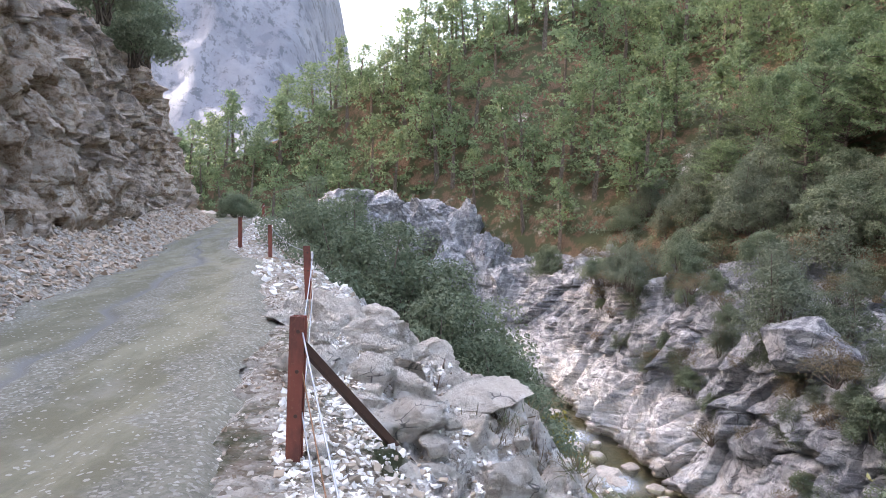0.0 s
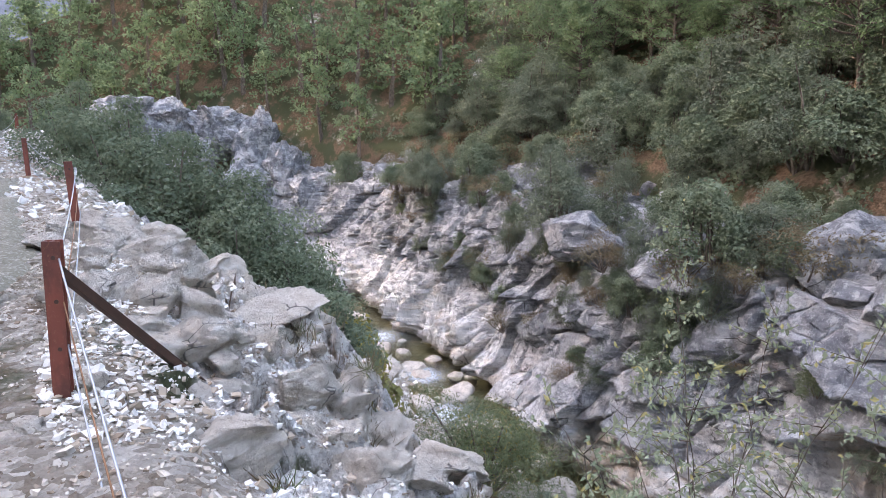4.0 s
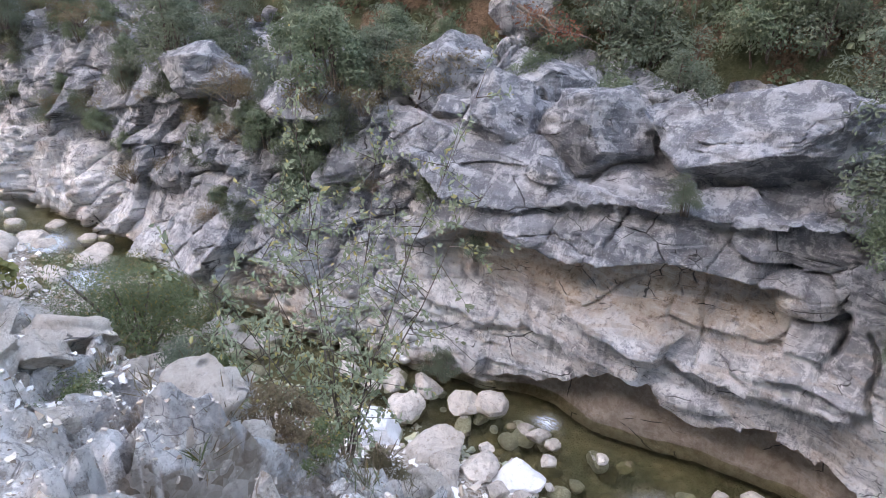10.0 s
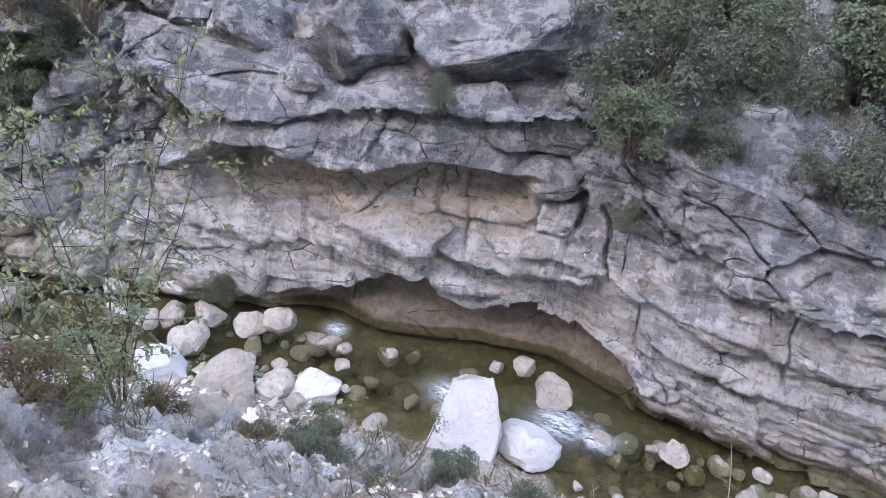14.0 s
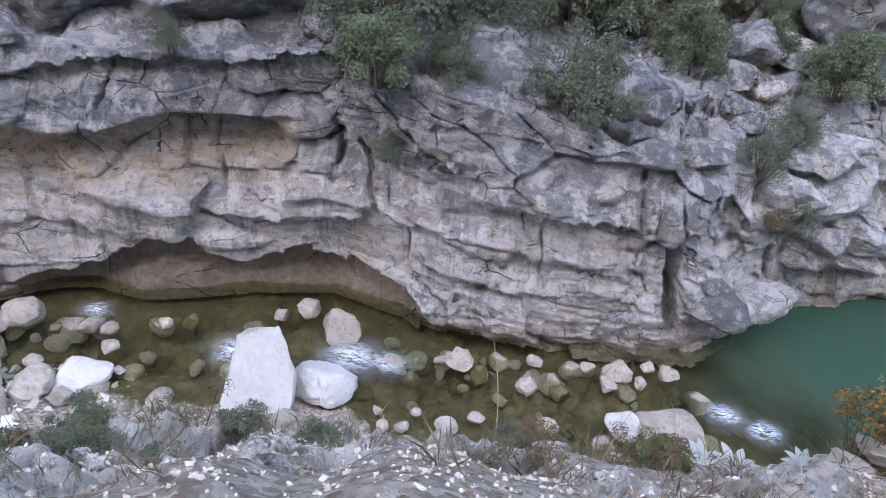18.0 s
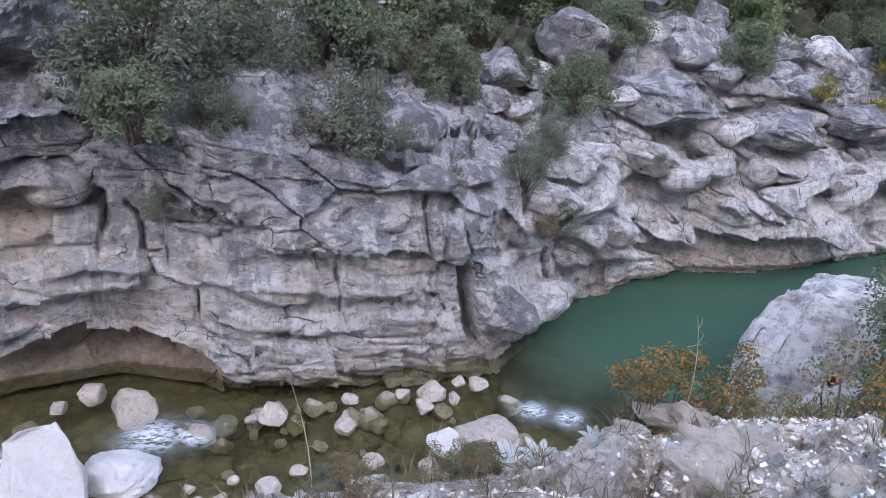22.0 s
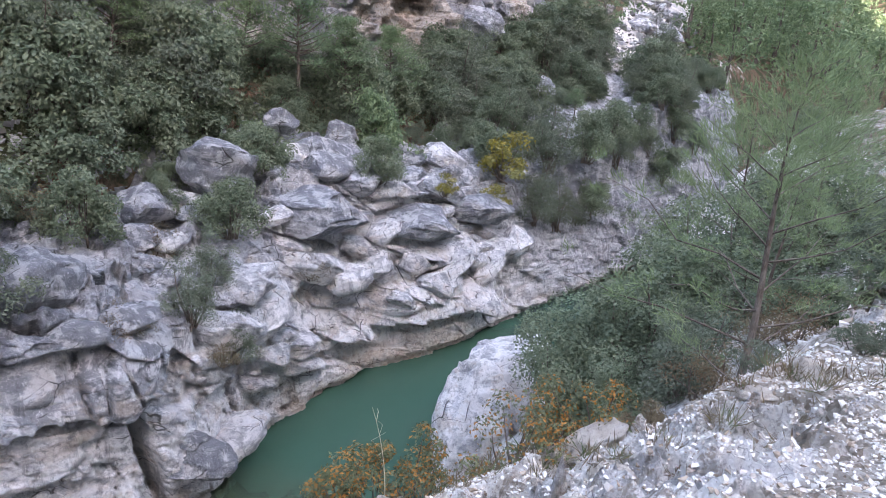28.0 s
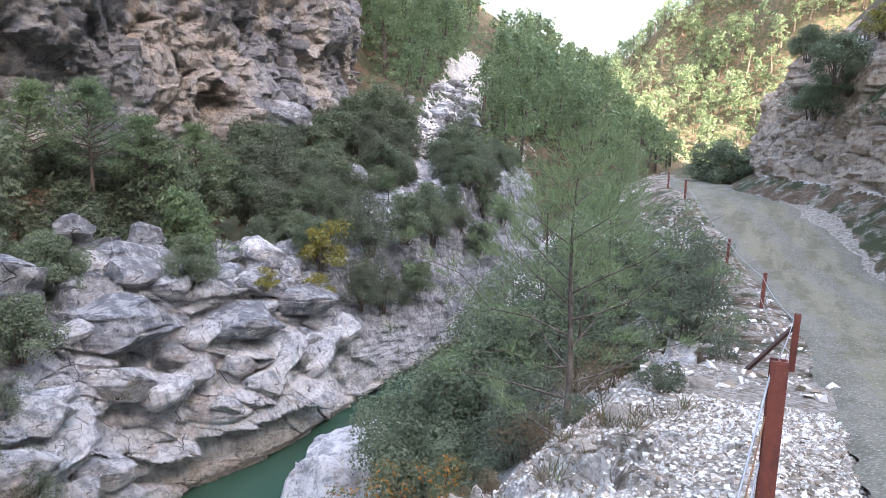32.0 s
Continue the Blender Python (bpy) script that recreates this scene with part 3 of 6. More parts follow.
def spaced(lo, hi, fine, grow):
    """Stations that are fine between the given limits and grow outwards."""
    inner = []
    for a, b, s in fine:
        inner += list(np.arange(a, b - 1e-6, s))
    left, right = [], []
    s, v = fine[0][2], fine[0][0]
    while v > lo:
        s *= grow
        v -= s
        left.append(v)
    s, v = fine[-1][2], fine[-1][1]
    while v < hi:
        right.append(v)
        s *= grow
        v += s
    right.append(v)
    return np.array(left[::-1] + inner + right)


gx = spaced(-1500, 1500, [(-10, -1.5, 0.22), (-1.5, 5.5, 0.06), (5.5, 28, 0.3)], 1.045)
gy = spaced(-1600, 1500, [(-48, -10, 0.35), (-10, 11, 0.065), (11, 50, 0.33)], 1.045)
GX, GY = np.meshgrid(gx, gy, indexing="ij")
GZ, g_gravel, g_rock, g_bed = ground_height(GX, GY)
GZ = np.where(GY < -230, GZ * smooth(-420, -230, GY) + 3 * (1 - smooth(-420, -230, GY)), GZ)
GZ = np.where(GY > 230, np.minimum(GZ, GZ * smooth(420, 230, GY) + 30), GZ)
on_road = (GX > along(GY, WALL_Y, WALL_X) + 1.8) & (GX < along(GY, POST_Y, POST_X) - 0.6) & (np.abs(GY) < 58)
GZ = GZ - 0.12 * on_road
me = raw_mesh("ground", np.stack([GX, GY, GZ], -1), grid_faces(len(gx), len(gy)), [MAT_GROUND], True)
g_gravel = np.where(on_road, 1.0, g_gravel)
for nm, v in (("gravel", g_gravel), ("rock", g_rock), ("bed", g_bed)):
    put_attr(me, nm, v)
me.set_sharp_from_angle(angle=radians(34))
tagged(new("ground", me), "rocky valley ground with pale gravel, reddish soil and bare limestone", "ground", kind="structure")


def ground_at(x, y):
    """Height of the ground sheet at a point of the plan."""
    i = int(np.clip(np.searchsorted(gx, x) - 1, 0, len(gx) - 2))
    j = int(np.clip(np.searchsorted(gy, y) - 1, 0, len(gy) - 2))
    u, v = (x - gx[i]) / (gx[i + 1] - gx[i]), (y - gy[j]) / (gy[j + 1] - gy[j])
    return float((GZ[i, j] * (1 - u) + GZ[i + 1, j] * u) * (1 - v) + (GZ[i, j + 1] * (1 - u) + GZ[i + 1, j + 1] * u) * v)


# ---------------------------------------------------------------- dirt road
ry = np.concatenate([np.arange(-60, -14, 0.35), np.arange(-14, 16, 0.14), np.arange(16, 60, 0.35)])
rt = np.linspace(0, 1, 60)
RY, RT = np.meshgrid(ry, rt, indexing="ij")
outer, inner_ = along(RY, POST_Y, POST_X) - 0.45, np.maximum(along(RY, WALL_Y, WALL_X) + 1.5, along(RY, POST_Y, POST_X) - 5.2)
outer = outer + 0.22 * fbm(RY / 1.1, RY * 0, 3, 3, 14)
inner_ = inner_ + 0.25 * fbm(RY / 1.3, RY * 0, 8, 3, 15)
RX = inner_ + (outer - inner_) * RT
edge_sink = 0.10 * smooth(0.06, 0.0, RT) + 0.10 * smooth(0.94, 1.0, RT)
rut = np.exp(-((RT - 0.33) / 0.055) ** 2) + np.exp(-((RT - 0.70) / 0.055) ** 2)
wash = np.exp(-((RT - 0.36 - 0.05 * np.sin(RY / 2.5) - 0.006 * RY) / 0.022) ** 2) * smooth(4.5, 7, RY) * smooth(30, 20, RY)
RZ = along(RY, POST_Y, ROAD_Z) + 0.035 - edge_sink - 0.03 * rut - 0.07 * wash + 0.03 * fbm(RX / 0.7, RY / 0.7, 0, 4, 19)
RZ = RZ + 0.16 * np.exp(-((RY + 13.2) / 0.7) ** 2) * smooth(0.2, 0.5, RT)
me = raw_mesh("road", np.stack([RX, RY, RZ], -1), grid_faces(len(ry), len(rt), True), [MAT_ROAD], True)
put_attr(me, "rut", np.clip(wash * 1.2, 0, 0.9))
put_attr(me, "track", np.exp(-((RT - 0.27) / 0.12) ** 2) + np.exp(-((RT - 0.70) / 0.13) ** 2))
tagged(new("road", me), "unpaved grey-brown mountain road with ruts and loose stones", "road", kind="structure")


# ---------------------------------------------------------------- rock walls
def wall_sheet(name, label, ys, hs, surface, mats, flip=False):
    Y, H = np.meshgrid(ys, hs, indexing="ij")
    X, YY, Z, attrs = surface(Y, H)
    me = raw_mesh(name, np.stack([X, YY, Z], -1), grid_faces(len(ys), len(hs), flip), mats, True)
    for k, v in attrs.items():
        put_attr(me, k, v)
    me.set_sharp_from_angle(angle=radians(24))
    return tagged(new(name, me), label, "cliff", kind="structure")


SHELVES = []


def shelf(depth, fade, *line):
    """A ledge along a line of (y, z): the rock above it stands out and overhangs what is below."""
    SHELVES.append((depth, fade, np.array(sorted(line))))


shelf(0.35, 0.7, (12.3, -4.4), (11.1, -4.55), (9.3, -4.53), (8.0, -4.13), (6.2, -3.79), (4.2, -3.76), (1.9, -3.5))
shelf(0.80, 1.0, (12.9, -6.2), (11.6, -5.7), (11.1, -5.29), (9.6, -5.2), (8.9, -5.55), (8.2, -5.6), (6.4, -5.17), (5.7, -4.95), (4.7, -4.97), (3.5, -5.0))
shelf(0.14, 0.5, (5.4, -6.5), (3.5, -6.48), (1.9, -6.26))
shelf(0.42, 0.5, (8.3, -6.78), (6.4, -7.29), (5.2, -7.51), (4.1, -7.65), (2.9, -7.78), (1.3, -7.38))
shelf(0.20, 0.5, (12.6, -7.9), (10.2, -8.2), (8.4, -8.0), (6.8, -8.1))
shelf(0.34, 0.6, (-0.6, -8.34), (-1.4, -8.44), (-2.6, -8.71), (-3.4, -8.67))
shelf(0.40, 0.6, (-1.5, -6.29), (-2.2, -6.32), (-2.8, -6.26))
shelf(0.55, 1.1, (-2.9, -6.40), (-4.2, -6.44), (-5.3, -6.42), (-5.5, -6.68), (-6.4, -6.79), (-7.3, -6.36))
shelf(0.12, 0.4, (-2.7, -5.23), (-3.7, -4.91), (-4.9, -4.73))
shelf(0.22, 0.6, (0.7, -4.88), (0.0, -5.34), (-1.4, -5.73))
shelf(0.20, 0.5, (-0.4, -7.3), (-2.0, -7.7), (-4.0, -7.75), (-5.6, -7.9))
shelf(0.65, 0.9, (-9.0, -5.3), (-10.9, -6.47), (-14.7, -8.34), (-16.8, -8.96))
shelf(0.50, 0.7, (-8.9, -6.4), (-11.2, -7.85), (-14.1, -9.17))
shelf(0.80, 1.0, (-16.9, -8.4), (-18.6, -8.47), (-21.1, -8.57), (-24.0, -8.9))
shelf(0.40, 0.6, (-14.0, -6.2), (-17.0, -6.9), (-20.0, -8.0))
shelf(0.45, 0.7, (-17.5, -5.6), (-21.0, -6.6), (-25.0, -7.6))
shelf(0.35, 0.6, (-10.6, -6.1), (-13.0, -6.5), (-16.0, -6.3))
shelf(0.75, 1.4, (30.2, -10.3), (25.8, -9.95), (21.2, -9.32), (19.0, -8.0), (16.5, -8.4))
shelf(0.55, 1.0, (29.9, -7.21), (28.1, -5.95), (23.4, -5.2), (20.0, -5.6))
shelf(0.55, 1.0, (15.0, -3.9), (13.3, -3.9), (12.1, -4.2), (11.3, -4.6))
shelf(0.30, 0.6, (21.0, -6.6), (18.0, -7.0), (15.0, -6.4), (13.0, -6.6))
shelf(0.30, 0.6, (36.0, -6.0), (31.0, -5.0), (26.0, -4.0))

# rounded noses of rock: place (y, z), half width, half height, how far they stand out
NOSES = [(-21.4, -6.25, 2.6, 0.62, 0.6), (-26.6, -6.82, 2.4, 0.64, 0.6), (-18.1, -7.57, 1.5, 0.53, 0.5), (-15.4, -8.64, 1.4, 0.41, 0.4), (-23.5, -8.31, 1.9, 0.9, 0.5),
         (-12.9, -5.83, 1.5, 0.72, 0.3), (-10.4, -5.24, 0.98, 0.51, 0.35), (-9.7, -7.26, 1.3, 0.53, 0.35), (-11.3, -8.07, 0.83, 0.51, 0.35), (-8.2, -6.64, 0.73, 0.5, 0.3),
         (26.3, -6.3, 3.2, 1.0, 0.7), (21.2, -7.59, 1.1, 0.8, 0.45), (33.0, -7.9, 1.8, 1.4, 0.4), (17.0, -5.84, 1.3, 1.0, 0.4), (12.7, -5.98, 0.96, 0.3, 0.45)]
NOSES += [(-2.2, -5.6, 0.8, 0.68, 0.3), (-6.1, -5.85, 0.95, 0.85, 0.45), (-4.7, -8.7, 1.8, 0.96, 0.3), (-4.2, -7.11, 1.1, 0.6, 0.25), (-2.0, -7.26, 0.8, 0.6, 0.25), (2.75, -5.15, 0.85, 0.58, 0.75),
          (2.7, -7.18, 1.3, 0.45, 0.25), (4.6, -8.5, 0.95, 0.3, 0.35), (-7.35, -7.9, 0.75, 1.3, 0.35), (-8.6, -6.59, 0.78, 0.64, 0.35), (-4.4, -5.19, 0.8, 0.77, 0.2), (9.0, -4.95, 0.6, 0.5, 0.3), (15.9, -4.62, 0.66, 0.67, 0.4)]
# clefts: (y, z) at the foot and at the head, depth, half width
CLEFTS = [(-7.0, -9.6, -6.35, -6.9, 0.9, 0.16), (-5.3, -6.5, -5.3, -4.6, 0.22, 0.04), (-3.4, -8.5, -3.1, -6.4, 0.18, 0.04), (-6.3, -6.6, -6.0, -4.9, 0.2, 0.04), (0.9, -7.3, 1.3, -5.4, 0.3, 0.06),
          (6.9, -4.9, 6.7, -3.9, 0.2, 0.05), (4.6, -7.4, 4.9, -5.4, 0.15, 0.04), (7.6, -6.9, 6.3, -5.7, 0.14, 0.05), (2.0, -6.3, 1.75, -5.2, 0.4, 0.09), (14.9, -6.5, 14.5, -3.4, 0.5, 0.12),
          (18.6, -8.4, 19.6, -4.6, 0.5, 0.13), (23.6, -9.3, 24.6, -5.4, 0.5, 0.14), (-10.2, -9.8, -9.6, -7.9, 0.35, 0.10), (-13.4, -6.2, -13.1, -4.4, 0.3, 0.06), (-16.6, -6.6, -16.2, -4.2, 0.4, 0.08)]
ARCH = [(-0.9, -10.3), (-0.4, -9.64), (0.2, -9.1), (1.3, -8.98), (2.6, -8.76), (3.4, -8.9), (4.2, -9.11), (5.2, -8.94), (5.6, -8.43), (6.6, -8.51), (7.7, -9.24), (8.6, -9.7), (9.6, -9.8), (10.6, -10.3)]


def far_face(Y, H):
    """The wall over the stream: H 0..1 climbs the face, 1..2 runs back over its top."""
    top = along(Y, TOP_Y, TOP_Z)
    up, back = np.clip(H, 0, 1), np.clip(H - 1, 0, 1)
    z0 = WATER - 1.3
    z = z0 + (top - z0) * up
    f = (z - WATER) / (top - WATER)
    lean = along(Y, [-60, -30, -22, -14, -9, -6, 10, 16, 30, 50], [3.0, 2.4, 2.2, 2.6, 1.6, 0.5, 0.6, 2.0, 3.0, 3.5])
    d = lean * np.clip(f, 0, 1) ** 1.2
    w = z + back * 8.5
    jag = 0.10 * vnoise(Y / 0.45, 0, 0, 4) + 0.12 * (blocks(Y / 0.8, Y * 0 + 0.5, 91)[0])
    arch_z = along(Y, [p[0] for p in ARCH], [p[1] for p in ARCH]) + jag
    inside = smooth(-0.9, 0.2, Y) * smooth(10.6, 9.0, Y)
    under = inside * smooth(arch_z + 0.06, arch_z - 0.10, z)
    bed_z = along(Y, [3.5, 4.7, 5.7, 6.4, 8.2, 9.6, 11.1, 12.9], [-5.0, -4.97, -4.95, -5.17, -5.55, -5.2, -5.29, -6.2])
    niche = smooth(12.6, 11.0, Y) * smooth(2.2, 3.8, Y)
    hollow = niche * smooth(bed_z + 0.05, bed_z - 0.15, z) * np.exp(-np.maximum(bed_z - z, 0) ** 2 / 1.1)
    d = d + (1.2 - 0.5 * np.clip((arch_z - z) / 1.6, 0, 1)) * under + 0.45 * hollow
    north = smooth(11, 17, Y)
    d = d + 0.35 * smooth(WATER + 0.45, WATER + 0.05, z) * (1 - under)
    # beds that dip differently along the wall, cut into blocks with narrow joints
    dip = w - along(Y, [-60, -22, -7, 14, 60], [-14, -4.4, 0, 2.1, -14]) + 0.18 * fbm(Y / 5, w / 5, 0, 2, 25)
    b1, t1, e1 = blocks(Y / 2.7 + 0.10 * fbm(Y / 2, w / 2, 0, 2, 26), dip / 1.35 + 0.10 * fbm(Y / 1.6, w / 1.6, 4, 2, 26), 27)
    b2, t2, e2 = blocks(Y / 1.05 + 0.12 * fbm(Y, w, 3, 2, 28), dip / 0.52 + 0.12 * fbm(Y, w, 7, 2, 28), 29)
    j1, j2 = smooth(-0.1, 0.35, fbm(Y / 2.6, w / 1.8, 3, 3, 34)), smooth(-0.05, 0.3, fbm(Y / 1.2, w / 0.9, 8, 3, 33))
    broad = 1 - 0.65 * smooth(1.2, 2.6, Y) * smooth(13, 11.5, Y)
    slabs = smooth(-8, -10, Y)
    j1, j2 = np.maximum(j1, 0.8 * slabs) * broad, np.maximum(j2, 0.6 * slabs) * broad
    b3, t3, e3 = blocks(Y / 0.42 + 0.2 * fbm(Y / 0.5, w / 0.5, 3, 2, 58), dip / 0.22 + 0.2 * fbm(Y / 0.5, w / 0.5, 7, 2, 58), 59)
    broken = along(Y, [-40, -12, -8, -5, 8, 13, 50], [0.9, 1.1, 0.9, 0.75, 0.7, 0.95, 0.9])
    calm = 1 - 0.8 * under
    fine = along(Y, [-40, -16, -12, -8, -2, 10, 16], [0.5, 0.5, 0.6, 1.0, 0.85, 0.7, 0.45]) * (0.45 + 0.55 * smooth(-0.15, 0.25, fbm(Y / 1.9, w / 1.4, 2, 3, 35))) * (0.4 + 0.6 * broad)
    s = Y + 0.45 * w + 0.3 * fbm(Y / 3, w / 3, 2, 2, 70)
    b4, t4, e4 = blocks(s / 1.8 + 0.15 * fbm(Y / 1.5, w / 1.5, 6, 2, 70), w / 3.2, 73)
    rough = (1 - 0.7 * north) * (1 - 0.45 * slabs) * (0.28 * b1 + 0.34 * t1 - 0.34 * j1 * smooth(0.020, 0.0, e1) - 0.04 * smooth(0.10, 0.0, e1) ** 2)
    rough = rough + fine * (0.10 * b2 + 0.27 * t2 - 0.15 * j2 * smooth(0.035, 0.0, e2) - 0.03 * smooth(0.18, 0.0, e2) ** 2)
    rough = rough + fine * (0.042 * b3 + 0.12 * t3 - 0.05 * smooth(0.06, 0.0, e3))
    rough = rough + smooth(26, 32, Y) * (0.45 * ridged(s / 2.2, w / 8, 0, 3, 68) - 0.2) + north * (0.42 * b4 + 0.45 * t4 - 0.5 * smooth(0.03, 0.0, e4) - 0.2 * smooth(0.18, 0.0, e4) ** 2)
    rough = rough + 0.12 * fbm(Y / 2.2, w / 1.5, 0, 3, 31) + 0.045 * fbm(Y / 0.34, w / 0.22, 0, 3, 67) + 0.018 * ridged(Y / 0.5, dip / 0.16, 0, 3, 32)
    out = np.zeros(Y.shape)
    nick, wob_y, wob_z, sway = 0.05 * vnoise(Y / 0.14, 0, 0, 6), 0.10 * vnoise(Y / 0.5, z / 0.5, 0, 8), 0.10 * vnoise(Y / 0.5, z / 0.5, 7, 9), 0.10 * fbm(z / 0.6, Y / 3, 0, 3, 64)
    for depth, fade, line in SHELVES:
        ys, zs = line[:, 0], line[:, 1]
        rise = z - np.interp(Y, ys, zs) - 0.6 * jag - nick
        span = smooth(ys[0] - 0.35, ys[0] + 0.25, Y) * smooth(ys[-1] + 0.35, ys[-1] - 0.25, Y)
        out = out + depth * span * smooth(-0.07, 0.03, rise) * np.exp(-(np.maximum(rise, 0) / fade) ** 2)
    for ya, za, ry_, rz_, far in NOSES:
        q = np.hypot((Y - ya) / ry_ + wob_y, (z - za) / rz_ + wob_z)
        out = out + far * np.sqrt(np.clip(1.0 - q ** 2, 0, 1)) * (0.75 + 0.25 * smooth(1.0, 0.8, q))
    for ya, za, yb, zb, depth, half in CLEFTS:
        k = np.abs(Y - np.interp(z, [za, zb], [ya, yb]) - sway)
        out = out - depth * smooth(half * 1.6, half * 0.3, k) * smooth(za - 0.2, za + 0.2, z) * smooth(zb + 0.2, zb - 0.2, z)
    d = d - calm * broken * rough * (1 - 0.3 * back) - out * (1 - back) * (1 - 0.9 * under)
    zz = z + back * 2.0 + smooth(0, 0.08, back) * broken * 1.1 * (rough + 0.5 * fbm(Y / 1.6, w / 1.6, 0, 3, 66)) - 2.6 * smooth(0.78, 1.0, back)
    d = d + back * 8.5
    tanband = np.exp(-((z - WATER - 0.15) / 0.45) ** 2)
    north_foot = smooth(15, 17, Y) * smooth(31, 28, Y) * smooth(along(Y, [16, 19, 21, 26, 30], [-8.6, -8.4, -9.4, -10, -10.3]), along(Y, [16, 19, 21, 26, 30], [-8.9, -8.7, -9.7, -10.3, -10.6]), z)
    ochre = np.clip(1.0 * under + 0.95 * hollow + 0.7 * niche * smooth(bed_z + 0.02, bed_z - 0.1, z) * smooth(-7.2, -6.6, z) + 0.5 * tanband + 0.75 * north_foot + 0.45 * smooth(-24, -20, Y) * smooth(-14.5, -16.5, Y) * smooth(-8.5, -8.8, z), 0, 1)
    pale = np.clip(smooth(-5.9, -7.9, z) * (1 - under) * along(Y, [-40, -24, -14, -7, 0, 6, 12, 16, 28, 32, 50], [0.0, 0.75, 0.9, 0.95, 0.85, 0.75, 0.75, 0.3, 0.4, 0.95, 0.9]), 0, 1)
    pale = np.maximum(pale, along(Y, [-28, -24, -9, -7], [0.0, 0.9, 0.75, 0.0]) * smooth(-4.0, -6.4, z) * 0.9)
    weathered = np.clip(smooth(-6.8, -4.6, z) * along(Y, [-40, -24, -12, -7, 0, 10], [0.7, 0.6, 0.8, 0.85, 1, 1]) + smooth(12, 17, Y) * smooth(32, 27, Y) * smooth(-9.2, -8.0, z) * 0.95 + smooth(26, 30, Y) * smooth(-8.4, -6.4, z) * 0.85 + smooth(-25, -29, Y) + back, 0, 1) * (1 - ochre)
    # painted shade: full under the arch, a third as strong along the waterline
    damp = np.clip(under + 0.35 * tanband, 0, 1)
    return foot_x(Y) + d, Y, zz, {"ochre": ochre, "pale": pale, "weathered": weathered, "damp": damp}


cy = np.concatenate([np.arange(-60, -25, 0.2), np.arange(-25, 16, 0.05), np.arange(16, 36, 0.1), np.arange(36, 62, 0.22)])
ch = np.concatenate([np.linspace(0.12, 1, 190), np.linspace(1, 2, 62)[1:]])
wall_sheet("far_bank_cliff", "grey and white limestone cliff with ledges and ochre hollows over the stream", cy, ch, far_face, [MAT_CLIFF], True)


def road_cut(Y, H):
    zr = along(Y, POST_Y, ROAD_Z)
    xw = along(Y, WALL_Y, WALL_X)
    h = H * 11.0
    e = np.interp(h, [0, 0.7, 7.5, 9, 11], [-0.6, 0.0, 1.6, 3.0, 5.2])
    b1, t1, e1 = blocks(Y / 1.5 + 0.4 * fbm(Y / 2, h / 2, 0, 2, 36), h / 1.3 + 0.4 * fbm(Y / 2, h / 2, 5, 2, 36), 37)
    b2, t2, e2 = blocks(Y / 0.45, h / 0.55 + 0.9 * Y + 0.5 * fbm(Y, h, 2, 2, 38), 38)
    e = e - smooth(0.3, 1.5, h) * (0.36 * b1 + 0.36 * t1 - 0.25 * smooth(0.1, 0, e1) + 0.20 * b2 + 0.30 * t2 + 0.05 * fbm(Y / 0.3, h / 0.3, 2, 2, 43) + 0.45 * fbm(Y / 2.5, h / 2.5, 0, 5, 39)) - 0.1
    k = smooth(0.2, 0.7, fbm(Y / 4, h / 3, 0, 3, 40) + 0.4)
    return xw - e, Y, zr + h - 0.1, {"ochre": k * 0.9, "pale": 0.25 * (1 - k), "weathered": np.clip(smooth(6, 9, h), 0, 1) * 0.8}


def great_face(Y, H):
    """The high rock face over the slope in the south-east."""
    h = H * 22.0
    base = -1.5 + 0.0 * Y
    b1, t1, e1 = blocks(Y / 3.2 + 0.4 * fbm(Y / 3, h / 3, 0, 3, 46), h / 2.6 + 0.3 * Y / 3 + 0.4 * fbm(Y / 3, h / 3, 5, 3, 46), 47)
    b2, t2, e2 = blocks(Y / 1.1 + 0.3 * fbm(Y, h, 5, 2, 46), h / 1.0 + 0.2 * Y, 48)
    e = 13.0 + 0.16 * h + 3.5 * smooth(15, 22, h) + 6 * smooth(-46, -56, Y) + 5 * smooth(-14, -9, Y)
    b3, t3, e3 = blocks(Y / 0.5, h / 0.45 + 0.1 * Y, 49)
    e = e - 0.7 * b1 - 0.8 * t1 + 0.35 * smooth(0.04, 0, e1) - 0.25 * b2 - 0.5 * t2 + 0.2 * smooth(0.05, 0, e2) - 0.07 * b3 - 0.2 * t3 - 0.12 * fbm(Y / 0.5, h / 0.5, 2, 2, 42) - 0.8 * fbm(Y / 5, h / 5, 0, 3, 49)
    k = smooth(0.1, 0.6, fbm(Y / 3, h / 8, 0, 4, 50) + 0.1)
    return foot_x(Y) + e, Y, base + h, {"ochre": k * 0.6, "pale": 0.0 * h, "weathered": (1 - k) * 0.7}


wall_sheet("great_rock_face", "high grey rock face with dark and ochre streaks", np.arange(-58, -8, 0.16), np.linspace(0, 1, 150), great_face, [MAT_FACE], True)
wall_sheet("road_cut_cliff", "rough grey and ochre rock cut beside the road", np.concatenate([np.arange(1.5, 26, 0.11), np.arange(26, 62, 0.22)]), np.linspace(0, 1, 100), road_cut, [MAT_CUT])
wall_sheet("road_cut_cliff_south", "rough grey and ochre rock wall where the road bends", np.arange(-75, -22, 0.2), np.linspace(0, 1, 80), road_cut, [MAT_CUT])

# ---------------------------------------------------------------- stream
wy = np.concatenate([np.arange(-62, -12, 0.4), np.arange(-12, 14, 0.16), np.arange(14, 64, 0.4)])
wu = np.linspace(-12, 2.4, 90)
